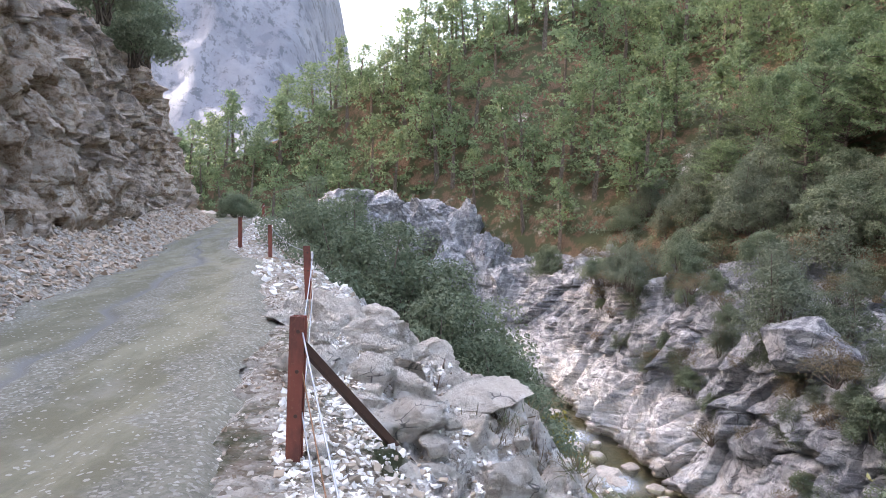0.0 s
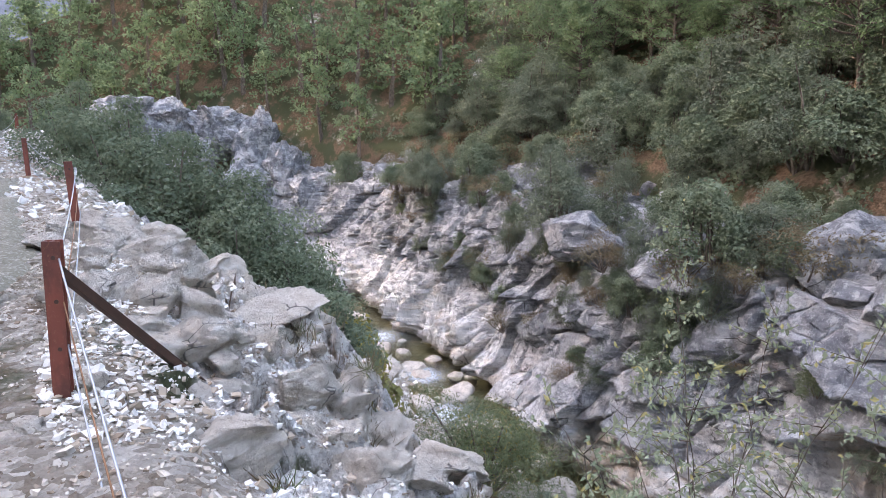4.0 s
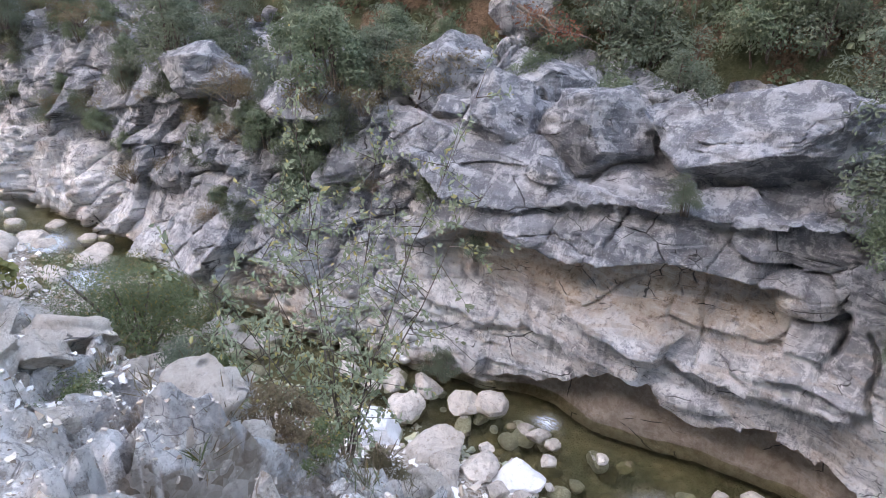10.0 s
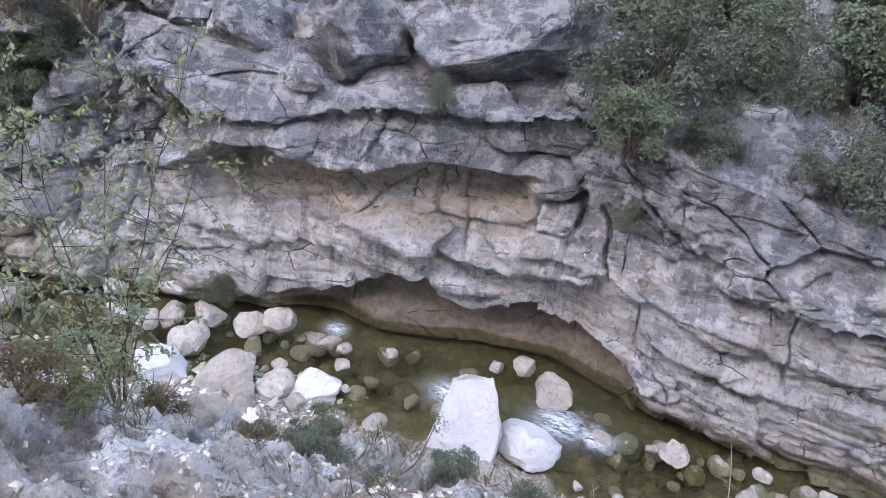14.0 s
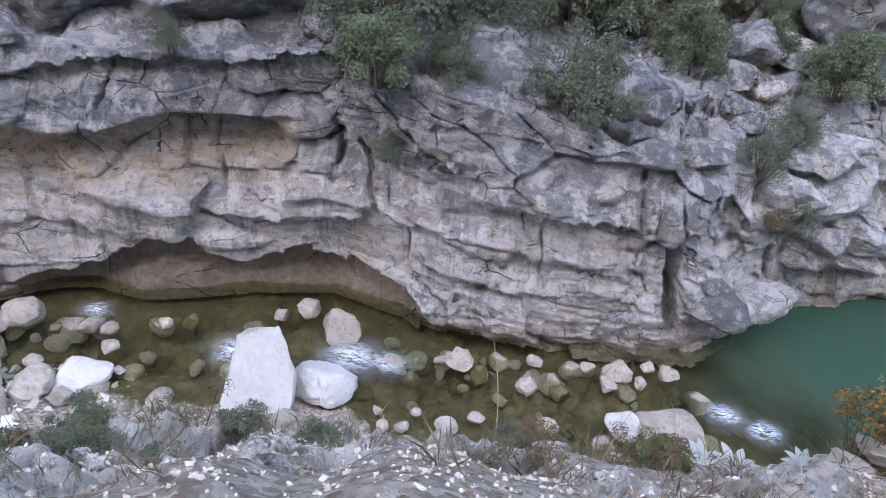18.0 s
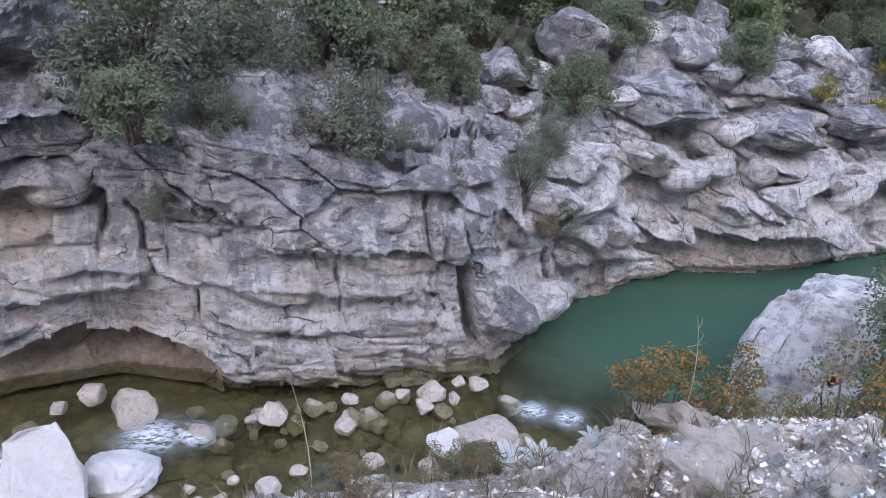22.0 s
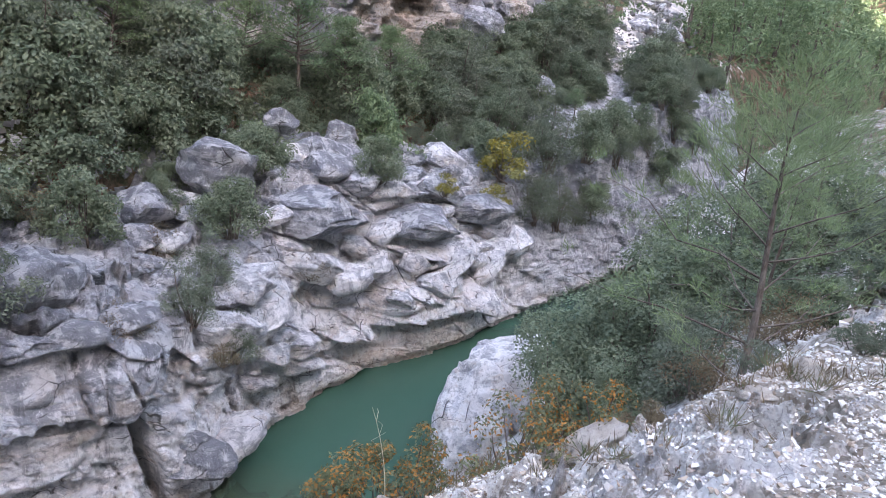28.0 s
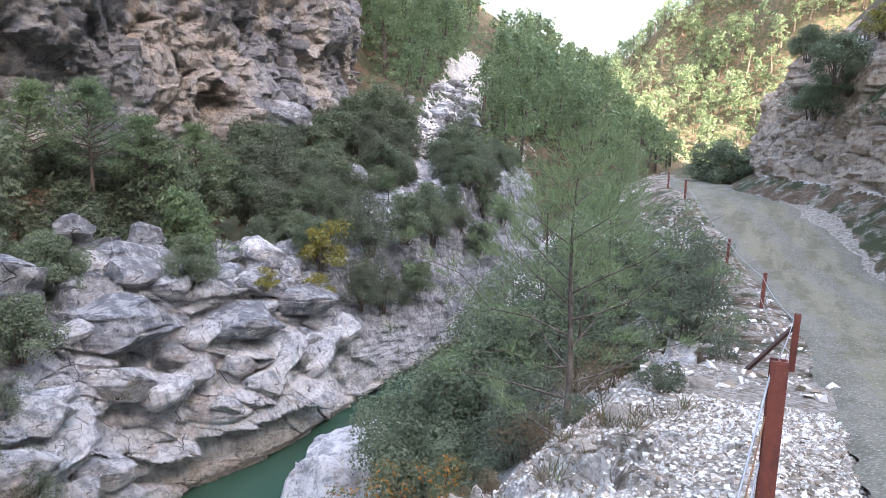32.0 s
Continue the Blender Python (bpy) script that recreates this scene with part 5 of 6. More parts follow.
FAR_BOULDERS = [(20.2, 15.0, -0.3, 1.42, "dark grey boulder perched above the gorge"), (21.0, -11.5, -2.9, 1.6, "rounded grey boulder among shrubs"),
                (20.2, -8.8, -3.8, 0.85, "small grey boulder beside a larger one"), (21.2, -1.8, -1.9, 0.8, "grey boulder under shrubs"),
                (31.0, -35.0, 3.4, 1.9, "smooth grey boulder below the rock face"), (27.0, -37.0, 0.0, 1.3, "pale boulder in the dry gully"), (23.5, -18.5, -2.2, 0.8, "brown-grey boulder on red soil"), (24.2, -16.0, -1.7, 0.7, "brown-grey boulder on red soil")]
for i, (x, y, z, s, lab) in enumerate(FAR_BOULDERS):
    r = np.random.default_rng(200 + i)
    x, y = swung(x, y)
    me = rock_mesh("boulder", r, (s, s * 1.05, s * 0.92), MAT_CLIFF, 5, 12, 0.07, crack=0.05, chips=0.02)
    put_attr(me, "weathered", np.full(len(me.vertices), 1.0))
    ob = new("boulder", me)
    ob.matrix_basis = pose(x, y, z, 0, 0, r.uniform(0, 360))
    tagged(ob, lab, "boulder")

for i in range(34):
    r = np.random.default_rng(1300 + i)
    y = -31 - 1.35 * i + r.uniform(-1, 1)
    x = 21.5 + 0.42 * max(-y - 36, 0) + r.normal() * (1.3 + 0.03 * i)
    s = r.uniform(0.7, 1.7)
    me = rock_mesh("gully_rock", r, (s, s * 1.2, s * 0.5), MAT_CLIFF, 4, 16, 0.05, crack=0.05, chips=0.03, sharp=24)
    put_attr(me, "weathered", np.full(len(me.vertices), r.uniform(0.1, 0.8)))
    ob = new("gully_rock", me)
    ob.matrix_basis = pose(x, y, ground_at(x, y) + 0.1 * s, r.uniform(-14, 14), r.uniform(-14, 14), r.uniform(0, 360))
    tagged(ob, "pale flat limestone slab in the dry gully", "rock", "slabs in the dry gully")

# ---------------------------------------------------------------- boulders in the stream and on its shore
STREAM = [(10.6, 3.0, 1.1), (11.0, 1.6, 0.81), (13.1, 1.6, 0.56), (14.0, 2.5, 0.35), (13.7, 3.2, 0.27), (12.6, -1.6, 0.43), (12.7, -1.1, 0.2), (13.0, -3.5, 0.21), (12.0, -3.2, 0.3), (12.7, -5.6, 0.47), (13.2, -6.5, 0.22),
          (13.0, -7.0, 0.28), (12.6, -6.2, 0.21), (12.4, -5.3, 0.27), (13.0, -4.9, 0.2), (12.0, 10.0, 0.54), (12.5, 9.4, 0.5), (12.5, 7.7, 0.32), (12.5, 7.2, 0.24), (11.9, 6.9, 0.28), (11.1, 7.4, 0.34), (10.6, 7.0, 0.66),
          (9.9, 9.3, 0.8), (10.3, 8.0, 0.52), (10.8, 11.1, 0.54), (11.3, 8.4, 0.22), (10.8, 9.0, 0.17), (13.0, 6.0, 0.2), (10.5, -1.3, 0.28)]
STREAM += [(10.4, 0.1, 0.2), (10.5, -0.3, 0.17), (10.9, 0.3, 0.15), (11.0, -0.6, 0.13), (10.9, -2.0, 0.2), (10.9, -3.7, 0.27), (10.7, -6.5, 0.8), (10.9, -5.4, 0.49), (11.7, 14.7, 0.42), (12.6, 13.4, 0.61), (10.9, 13.7, 0.4),
           (11.0, 12.7, 0.39), (11.4, 12.3, 0.39), (11.9, 11.4, 0.51), (10.6, 11.1, 0.61), (10.7, 8.9, 0.14), (11.3, 6.4, 0.15), (9.3, 11.0, 0.87), (10.1, 11.7, 0.2)]
SLOPES = (((-0.8, 0.15, 0.62), 0.40), ((0.3, -0.9, 0.25), 0.55), ((0.1, 0.95, 0.3), 0.6), ((0.8, 0.2, 0.5), 0.5), ((0.1, -0.2, 1.0), 0.78))
SUNKEN = [(12.5, 8.5, 0.24), (10.9, 7.8, 0.26), (13.3, 5.4, 0.28), (12.5, 0.1, 0.29), (12.1, -0.4, 0.28), (12.4, -2.1, 0.32), (12.1, -4.1, 0.29), (11.6, 1.4, 0.21)]
for i, (x, y, s) in enumerate(STREAM + SUNKEN):
    r = np.random.default_rng(300 + i)
    white, sunk = i == 0, i >= len(STREAM)
    size = (1.25, 1.15, 1.6) if white else (s * r.uniform(0.85, 1.0), s * r.uniform(0.95, 1.1), s * (r.uniform(0.62, 0.85) if s < 0.6 or i == 1 else 0.5))
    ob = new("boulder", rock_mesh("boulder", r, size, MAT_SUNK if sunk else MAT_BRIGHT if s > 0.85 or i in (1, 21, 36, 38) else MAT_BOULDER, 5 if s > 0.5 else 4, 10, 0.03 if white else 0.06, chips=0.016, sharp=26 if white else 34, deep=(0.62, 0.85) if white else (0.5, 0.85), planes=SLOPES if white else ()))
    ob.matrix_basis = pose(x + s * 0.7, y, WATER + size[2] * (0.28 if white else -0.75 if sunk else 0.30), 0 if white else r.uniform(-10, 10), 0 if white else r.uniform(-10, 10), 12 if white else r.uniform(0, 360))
    tagged(ob, "huge angular white boulder in the stream" if white else "brown boulder just under clear water" if sunk else "pale worn boulder in shallow water", "boulder", "boulders in the stream")
small = [rock_mesh("stone", np.random.default_rng(400 + i), (1, 1.15, 0.72), MAT_BOULDER, 3, 7, 0.09) for i in range(6)]
for i in range(230):
    r = np.random.default_rng(500 + i)
    if i < 110:
        y = r.uniform(-8, 17)
        x = float(foot_x(y)) - abs(r.normal()) * 2.1 - 0.5
        s = r.uniform(0.10, 0.34)
    else:
        y = r.uniform(17, 46)
        x = float(foot_x(y)) - r.uniform(0.4, 7)
        s = r.uniform(0.2, 0.75) ** 1.3
    z = max(ground_at(x, y), WATER - 0.25)
    ob = new("stone", small[i % 6])
    ob.matrix_basis = pose(x, y, z + 0.2 * s, r.uniform(-20, 20), r.uniform(-20, 20), r.uniform(0, 360)) @ Matrix.Diagonal((s, s, s, 1))
    tagged(ob, "rounded pale stone in the stream bed", "stone", "stones in the stream")

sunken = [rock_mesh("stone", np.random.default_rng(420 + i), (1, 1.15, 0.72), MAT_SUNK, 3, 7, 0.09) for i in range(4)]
for i in range(130):
    r = np.random.default_rng(900 + i)
    y = r.uniform(-8.5, 13)
    x = float(foot_x(y)) - r.uniform(0.3, 4.3)
    s = r.uniform(0.12, 0.42)
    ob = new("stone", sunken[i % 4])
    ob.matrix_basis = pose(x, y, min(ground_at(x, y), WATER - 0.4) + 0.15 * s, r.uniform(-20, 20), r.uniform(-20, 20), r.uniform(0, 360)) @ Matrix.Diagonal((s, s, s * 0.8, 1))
    tagged(ob, "stone under clear shallow water", "stone", "stones in the stream")

# ---------------------------------------------------------------- loose rock on the near bank
NEAR = [(1.5, 5.15, 0.58, 0.40, 0.26), (1.0, 6.3, 0.55, 0.4, 0.32), (0.3, 7.3, 0.9, 0.6, 0.28), (1.2, 5.6, 0.3, 0.3, 0.28), (0.55, 5.6, 0.5, 0.35, 0.3),
        (0.0, 4.1, 0.55, 0.4, 0.28), (0.9, 4.5, 0.4, 0.3, 0.3), (-0.2, 8.8, 0.8, 0.5, 0.3), (1.35, 4.2, 0.3, 0.25, 0.2), (3.6, 3.4, 0.4, 0.3, 0.2),
        (4.0, -3.9, 0.5, 0.4, 0.25), (2.4, -6.2, 0.3, 0.22, 0.18), (1.6, -7.8, 0.36, 0.26, 0.2), (1.95, -7.0, 0.26, 0.2, 0.16), (0.9, -9.3, 0.22, 0.2, 0.2)]
for i, (x, y, a, b, c) in enumerate(NEAR):
    r = np.random.default_rng(700 + i)
    x, y = swung(x, y)
    me = rock_mesh("bank_rock", r, (a, b, c), MAT_PALE, 5, 20, 0.06, crack=0.08, chips=0.03, sharp=20, deep=(0.42, 0.75))
    put_attr(me, "ochre", np.full(len(me.vertices), 0.75))
    ob = new("bank_rock", me)
    ob.matrix_basis = pose(x, y, ground_at(x, y) + c * 0.08, r.uniform(-12, 12), r.uniform(-12, 12), r.uniform(0, 360) if i else -15)
    tagged(ob, "jagged white limestone rock on the bank", "rock", "rocks on the near bank")

shard = [rock_mesh("bank_rock", np.random.default_rng(760 + i), (1.0, 0.75, 0.6), MAT_PALE, 4, 15, 0.06, crack=0.05, chips=0.03, sharp=20, deep=(0.35, 0.7)) for i in range(10)]
for me in shard:
    put_attr(me, "ochre", np.full(len(me.vertices), 0.75))
for i in range(290):
    r = np.random.default_rng(800 + i)
    y = r.uniform(3.2, 10.5) if i < 250 else r.uniform(-9, -4)
    xe_, xp_ = float(np.interp(y, EDGE_Y, EDGE_X)), float(np.interp(y, POST_Y, POST_X))
    x = xe_ - abs(r.normal()) * 0.75 * (xe_ - xp_) * 0.6 - 0.15
    s = 0.09 * 6.0 ** (r.uniform() ** 1.5)
    ob = new("bank_rock", shard[i % 10])
    ob.matrix_basis = pose(x, y, ground_at(x, y) + s * 0.1, r.uniform(-25, 25), r.uniform(-25, 25), r.uniform(0, 360)) @ Matrix.Diagonal((s, s, s, 1))
    tagged(ob, "jagged white limestone rock on the bank", "rock", "rocks on the near bank")

CUBE = np.array([[x, y, z] for x in (-1, 1) for y in (-1, 1) for z in (-1, 1)], float)
CUBE_F = np.array([[0, 1, 3, 2], [4, 6, 7, 5], [0, 4, 5, 1], [2, 3, 7, 6], [0, 2, 6, 4], [1, 5, 7, 3]])


def stones(rng, x, y, z, size):
    """Angular chips of stone, each a bent block."""
    n = len(x)
    v = CUBE[None] * rng.uniform(0.22, 1.0, (n, 8, 3)) * (size[:, None] * np.stack([rng.uniform(0.7, 1.2, n), rng.uniform(0.6, 1.0, n), rng.uniform(0.25, 0.6, n)], -1))[:, None]
    q = rng.normal(size=(n, 4)) * np.array([1.0, 0.25, 0.25, 1.0])
    q /= np.linalg.norm(q, axis=1)[:, None]
    w, u = q[:, :1, None], q[:, None, 1:]
    u = np.broadcast_to(u, v.shape)
    v = v + 2 * np.cross(u, np.cross(u, v) + w * v)
    v = v + np.stack([x, y, z + size * 0.2], -1)[:, None]
    return v.reshape(-1, 3), (CUBE_F[None] + 8 * np.arange(n)[:, None, None]).reshape(-1, 4)


MAT_SCREE = stone_material("grey_scree", (0.37, 0.365, 0.36), (0.26, 0.26, 0.255), (0.15, 0.14, 0.125))


def gravel_patch(name, label, n, ylo, yhi, pick, smin, smax, mat, seed):
    r = np.random.default_rng(seed)
    y = r.uniform(ylo, yhi, n)
    x = pick(r, y)
    size = smin * (smax / smin) ** (r.uniform(0, 1, n) ** 2.2)
    me = raw_mesh(name, *stones(r, x, y, heights(x, y), size), [mat], False)
    return tagged(new(name, me), label, "gravel", kind="stuff")


def verge(r, y):
    xp, xe = np.interp(y, POST_Y, POST_X), np.interp(y, EDGE_Y, EDGE_X)
    slab = (y > -4) & (y < 3.6) & (np.abs(y - 0.2) > 0.9) & (r.uniform(0, 1, len(y)) < 0.85)
    xe = np.where(slab, xe - 2.2, xe)
    return xp - 0.7 + (xe - xp + 1.6) * r.uniform(0, 1, len(y)) ** 0.9


gravel_patch("verge_gravel", "broken white limestone gravel on the verge", 26000, -9, 12, verge, 0.008, 0.034, MAT_GRIT, 1)
gravel_patch("spoil_gravel", "white broken stones tipped beside the road", 17000, -9.5, -2.8, verge, 0.010, 0.042, MAT_GRAVEL, 6)
gravel_patch("gully_stones", "pale boulders filling a dry gully", 1500, -70, -33, lambda r, y: 21.5 + 0.42 * np.maximum(-y - 36, 0) + r.normal(size=len(y)) * 1.3, 0.10, 0.6, MAT_SCREE, 7)
gravel_patch("slope_scree", "grey rubble between the shrubs above the cliff", 2600, -15, -2, lambda r, y: foot_x(y) + r.uniform(5.0, 10.5, len(y)), 0.04, 0.28, MAT_SCREE, 8)
gravel_patch("far_verge_gravel", "white stones along the road edge", 1500, -40, -10, verge, 0.03, 0.12, MAT_GRAVEL, 2)
gravel_patch("far_verge_gravel", "white stones along the road edge beyond the posts", 2200, 11, 44, verge, 0.03, 0.13, MAT_GRAVEL, 10)
gravel_patch("bank_rubble", "white limestone rubble between the posts and the brink", 11000, 3.6, 12, lambda r, y: np.interp(y, POST_Y, POST_X) - 0.15 + (np.interp(y, EDGE_Y, EDGE_X) - np.interp(y, POST_Y, POST_X)) * r.uniform(0, 1, len(y)) ** 1.3, 0.012, 0.06, MAT_GRAVEL, 11)
gravel_patch("talus_gravel", "tan rubble fallen from the rock cut", 9000, 2, 42, lambda r, y: np.interp(y, WALL_Y, WALL_X) + r.uniform(-0.4, 1.9, len(y)) ** 1.0, 0.02, 0.12, MAT_TAN_GRAVEL, 3)
gravel_patch("road_stones", "small loose stones on the road", 1500, -14, 20, lambda r, y: np.interp(y, POST_Y, POST_X) - 0.5 - r.uniform(0, 4.4, len(y)), 0.008, 0.03, MAT_GRAVEL, 4)
gravel_patch("shore_gravel", "pale cobbles on the stream's shore", 5000, 6, 48, lambda r, y: foot_x(y) - 2.0 - r.uniform(0, 6.5, len(y)), 0.05, 0.22, MAT_GRAVEL, 5)
r_ = np.random.default_rng(9)
chip = [rock_mesh("loose_stone", r_, (1.0, 0.8, 0.5), MAT_PALE, 2, 12, 0.15) for _ in range(5)]
for i in range(150):
    y = r_.uniform(-9, 11)
    if -4 < y < 3.5 and i % 4:
        continue
    x = float(verge(r_, np.array([y]))[0])
    s = 0.03 * (2.4 ** r_.uniform(0, 1))
    ob = new("loose_stone", chip[i % 5])
    ob.matrix_basis = pose(x, y, ground_at(x, y) - 0.02, r_.uniform(-15, 15), r_.uniform(-15, 15), r_.uniform(0, 360)) @ Matrix.Diagonal((s, s, s, 1))
    tagged(ob, "angular white stone lying on the verge", "stone", "loose stones on the verge")

# ---------------------------------------------------------------- trees and shrubs
PINES = [plant("pine_tree", *pine_parts(np.random.default_rng(20 + i), 7.5, 2.3 + 0.3 * i, 0.20 + 0.05 * i, 52, 6, 16, 0.22, 0.085), MAT_PINE, "green pine with an uneven crown on the slope", "tree") for i in range(4)]
OAKS = [plant("evergreen_shrub", *shrub_parts(np.random.default_rng(40 + i), 1.0, 1.7, 34, 230, 0.075, 0.046), MAT_OAK, "dark evergreen shrub on the rocky slope", "shrub", "trunk", "foliage") for i in range(3)]
OLIVES = [plant("grey_green_shrub", *shrub_parts(np.random.default_rng(50 + i), 1.0, 1.9, 30, 190, 0.075, 0.034, ragged=0.45), MAT_OLIVE, "grey-green leafy shrub growing from the rock", "shrub", "trunk", "foliage") for i in range(2)]
DRYS = [plant("dry_shrub", *shrub_parts(np.random.default_rng(60 + i), 1.0, 1.2, 12, 110, 0.10, 0.03, 8, 0.6), MAT_DRY, "brown half-dry shrub on the rock", "shrub", "trunk", "foliage") for i in range(2)]
YELLOWS = [plant("autumn_shrub", *shrub_parts(np.random.default_rng(70), 1.0, 1.5, 14, 110, 0.11, 0.08, 6, 0.5), MAT_YELLOW, "yellowing autumn shrub on the rocky bank", "shrub", "trunk", "foliage")]
BIGS = [plant("evergreen_bush", *shrub_parts(np.random.default_rng(45 + i), 1.0, 1.6, 34, 330, 0.05, 0.032, 9, 0.3), MAT_OAK, "large dark green evergreen bush below the road edge", "bush", "trunk", "foliage") for i in range(2)]
KINDS = {"b": BIGS, "p": PINES, "o": OAKS, "g": OLIVES, "d": DRYS, "y": YELLOWS}
USED = set()


def place(kind, x, y, z, size):
    """A plant of the kind, size metres in half width (shrubs) or height (pines)."""
    pool = KINDS[kind]
    k = int(RNG.integers(len(pool)))
    proto, s = pool[k], size / (7.5 if kind == "p" else 1.0)
    turn = RNG.uniform(0, 360)
    if proto not in USED:
        USED.add(proto)
        proto.matrix_basis = pose(x, y, z, 0, 0, turn) @ Matrix.Diagonal((s, s, s, 1))
        return proto
    return stand(proto, x, y, z, turn, s)


def surface_z(x, y):
    """Top of the rock or ground, where a plant can root on the far bank."""
    d = x - float(foot_x(y))
    top = float(np.interp(y, TOP_Y, TOP_Z))
    if d < 8.5:
        return top + 2.0 * min(max(d - 0.8, 0) / 8.5, 1) - 0.1
    return ground_at(x, y)


SHRUBS = [("g", 12.9, 26.0, 2.0), ("o", 13.6, 17.2, 1.7), ("d", 12.0, 20.8, 1.0), ("o", 16.6, 11.9, 0.9), ("o", 16.4, 9.1, 1.05), ("g", 19.0, 8.2, 1.1), ("g", 15.6, 1.4, 2.0),
          ("o", 13.9, 1.5, 1.0), ("g", 16.9, -0.7, 1.7), ("g", 14.5, -0.1, 0.8), ("d", 15.0, -2.0, 0.85), ("g", 14.6, -2.9, 1.3), ("d", 14.2, -5.7, 0.65), ("o", 18.5, -10.6, 1.2),
          ("g", 14.9, -7.6, 0.8), ("o", 21.3, -13.2, 1.3), ("d", 19.7, -5.7, 1.0), ("g", 16.3, -8.8, 0.8), ("o", 19.6, -17.5, 1.1), ("y", 20.3, -26.0, 1.5), ("y", 18.8, -20.5, 0.6), ("o", 19.0, -3.2, 1.7), ("o", 19.6, 0.6, 1.9), ("g", 20.0, 3.2, 1.9), ("o", 18.6, -6.4, 1.2), ("g", 20.4, -30.0, 1.6), ("o", 21.6, -27.0, 1.4), ("o", 19.9, -33.0, 1.5), ("g", 22.4, -32.0, 1.6), ("o", 20.6, -36.0, 1.5)]
for kind, x, y, s in SHRUBS:
    x, y = swung(x, y)
    place(kind, x, y, surface_z(x, y), s)


for kind, x, y, s in (("o", 23.0, -20.5, 2.0), ("o", 25.0, -17.0, 2.3), ("p", 23.6, -18.9, 4.8), ("o", 26.5, -22.0, 2.4), ("o", 24.5, -24.5, 2.2), ("o", 22.6, -15.0, 1.7), ("p", 27.0, -25.0, 4.6), ("p", 28.0, -13.6, 4.6), ("p", 27.4, -16.4, 4.4), ("p", 26.4, -18.6, 4.8), ("p", 26.0, -21.0, 4.6), ("p", 27.0, -11.0, 4.4), ("p", 25.0, -23.4, 4.2), ("p", 24.6, -15.4, 4.0), ("p", 24.0, -26.5, 4.4), ("p", 23.4, -21.5, 8.5),
                      ("o", 22.2, -33.4, 2.6), ("o", 30.0, -44.5, 2.6), ("o", 29.0, -46.0, 2.2), ("o", 24.5, -12.0, 2.1), ("g", 22.0, -9.8, 1.5), ("o", 25.5, -28.0, 2.0), ("o", 24.0, -8.0, 2.2), ("o", 26.5, -13.5, 2.5)):
    place(kind, x, y, ground_at(x, y) - 0.1, s)


r_ = np.random.default_rng(77)
for i in range(64):
    y = r_.uniform(13, 46) if i < 34 else r_.uniform(-30, 8)
    d = r_.uniform(1.2, 6.5) if y > 13 else r_.uniform(2.8, 7.5)
    x = float(foot_x(y)) + d
    place("god"[int(r_.integers(3))], x, y, surface_z(x, y) - 0.1, r_.uniform(0.35, 0.8) * (2.0 if y > 13 else 1.0))
for i in range(64):
    y = r_.uniform(-58, -27) if i < 48 else r_.uniform(-40, -24)
    x = float(foot_x(y)) + (r_.uniform(2.5, 10) if i < 48 else r_.uniform(1.2, 4.5))
    if abs(x - 21.5 - 0.42 * max(-y - 36, 0)) > 1.6:
        place("oogp"[int(r_.integers(4))], x, y, surface_z(x, y) - 0.1, r_.uniform(1.1, 2.0) if i % 4 else r_.uniform(1.6, 2.4))


north_y, north_h = np.concatenate([r_.uniform(18, 46, 34), r_.uniform(32, 56, 30)]), np.concatenate([r_.uniform(0.5, 1.1, 34), r_.uniform(0.9, 1.8, 30)])
north_x, _, north_z, _ = far_face(north_y[:, None], north_h[:, None])
for i in range(64):
    place("dgdo"[i % 4], float(north_x[i, 0]), float(north_y[i]), float(north_z[i, 0]) - 0.15, r_.uniform(0.4, 0.95) if i < 34 else r_.uniform(0.8, 1.6))
south_y, south_h = r_.uniform(-52, -25.5, 62), r_.uniform(0.55, 1.9, 62)
south_x, _, south_z, _ = far_face(south_y[:, None], south_h[:, None])
for i in range(62):
    x, y = float(south_x[i, 0]), float(south_y[i])
    if abs(x - 21.5 - 0.42 * max(-y - 36, 0)) > 1.4:
        place("ogobog"[i % 6], x, y, float(south_z[i, 0]) - 0.15, r_.uniform(0.7, 1.7))
for i in range(30):
    x = r_.uniform(-10, 9)
    y = 70 - 0.9 * (x + 10) + r_.uniform(-5, 3)
    place("oogp"[i % 4], x, y, ground_at(x, y) - 0.1, r_.uniform(1.2, 2.2) * (2.4 if i % 4 == 3 else 1.0))
for i in range(26):
    y, up = r_.uniform(14, 40), r_.uniform(0.45, 0.95)
    top = float(np.interp(y, TOP_Y, TOP_Z))
    lean = float(np.interp(y, [10, 16, 30, 50], [0.6, 2.0, 3.0, 3.5]))
    place("ggdo"[i % 4], float(foot_x(y)) + lean * up ** 1.2, y, WATER + (top - WATER) * up - 0.15, r_.uniform(0.4, 1.0))


def open_ground(x, y):
    """True where the slope stays bare: the gully, the great face, and clearings."""
    d = x - foot_x(y)
    face = (y > -56) & (y < -12) & (d > 12.0) & (d < 22)
    gully = (y < -34) & (np.abs(x - 21.5 - 0.42 * np.maximum(-y - 36, 0)) < 1.8 + 0.012 * np.abs(y))
    return (d < 7.5) | face | gully | (fbm(x / 9, y / 9, 0, 3, 81) > 0.62)


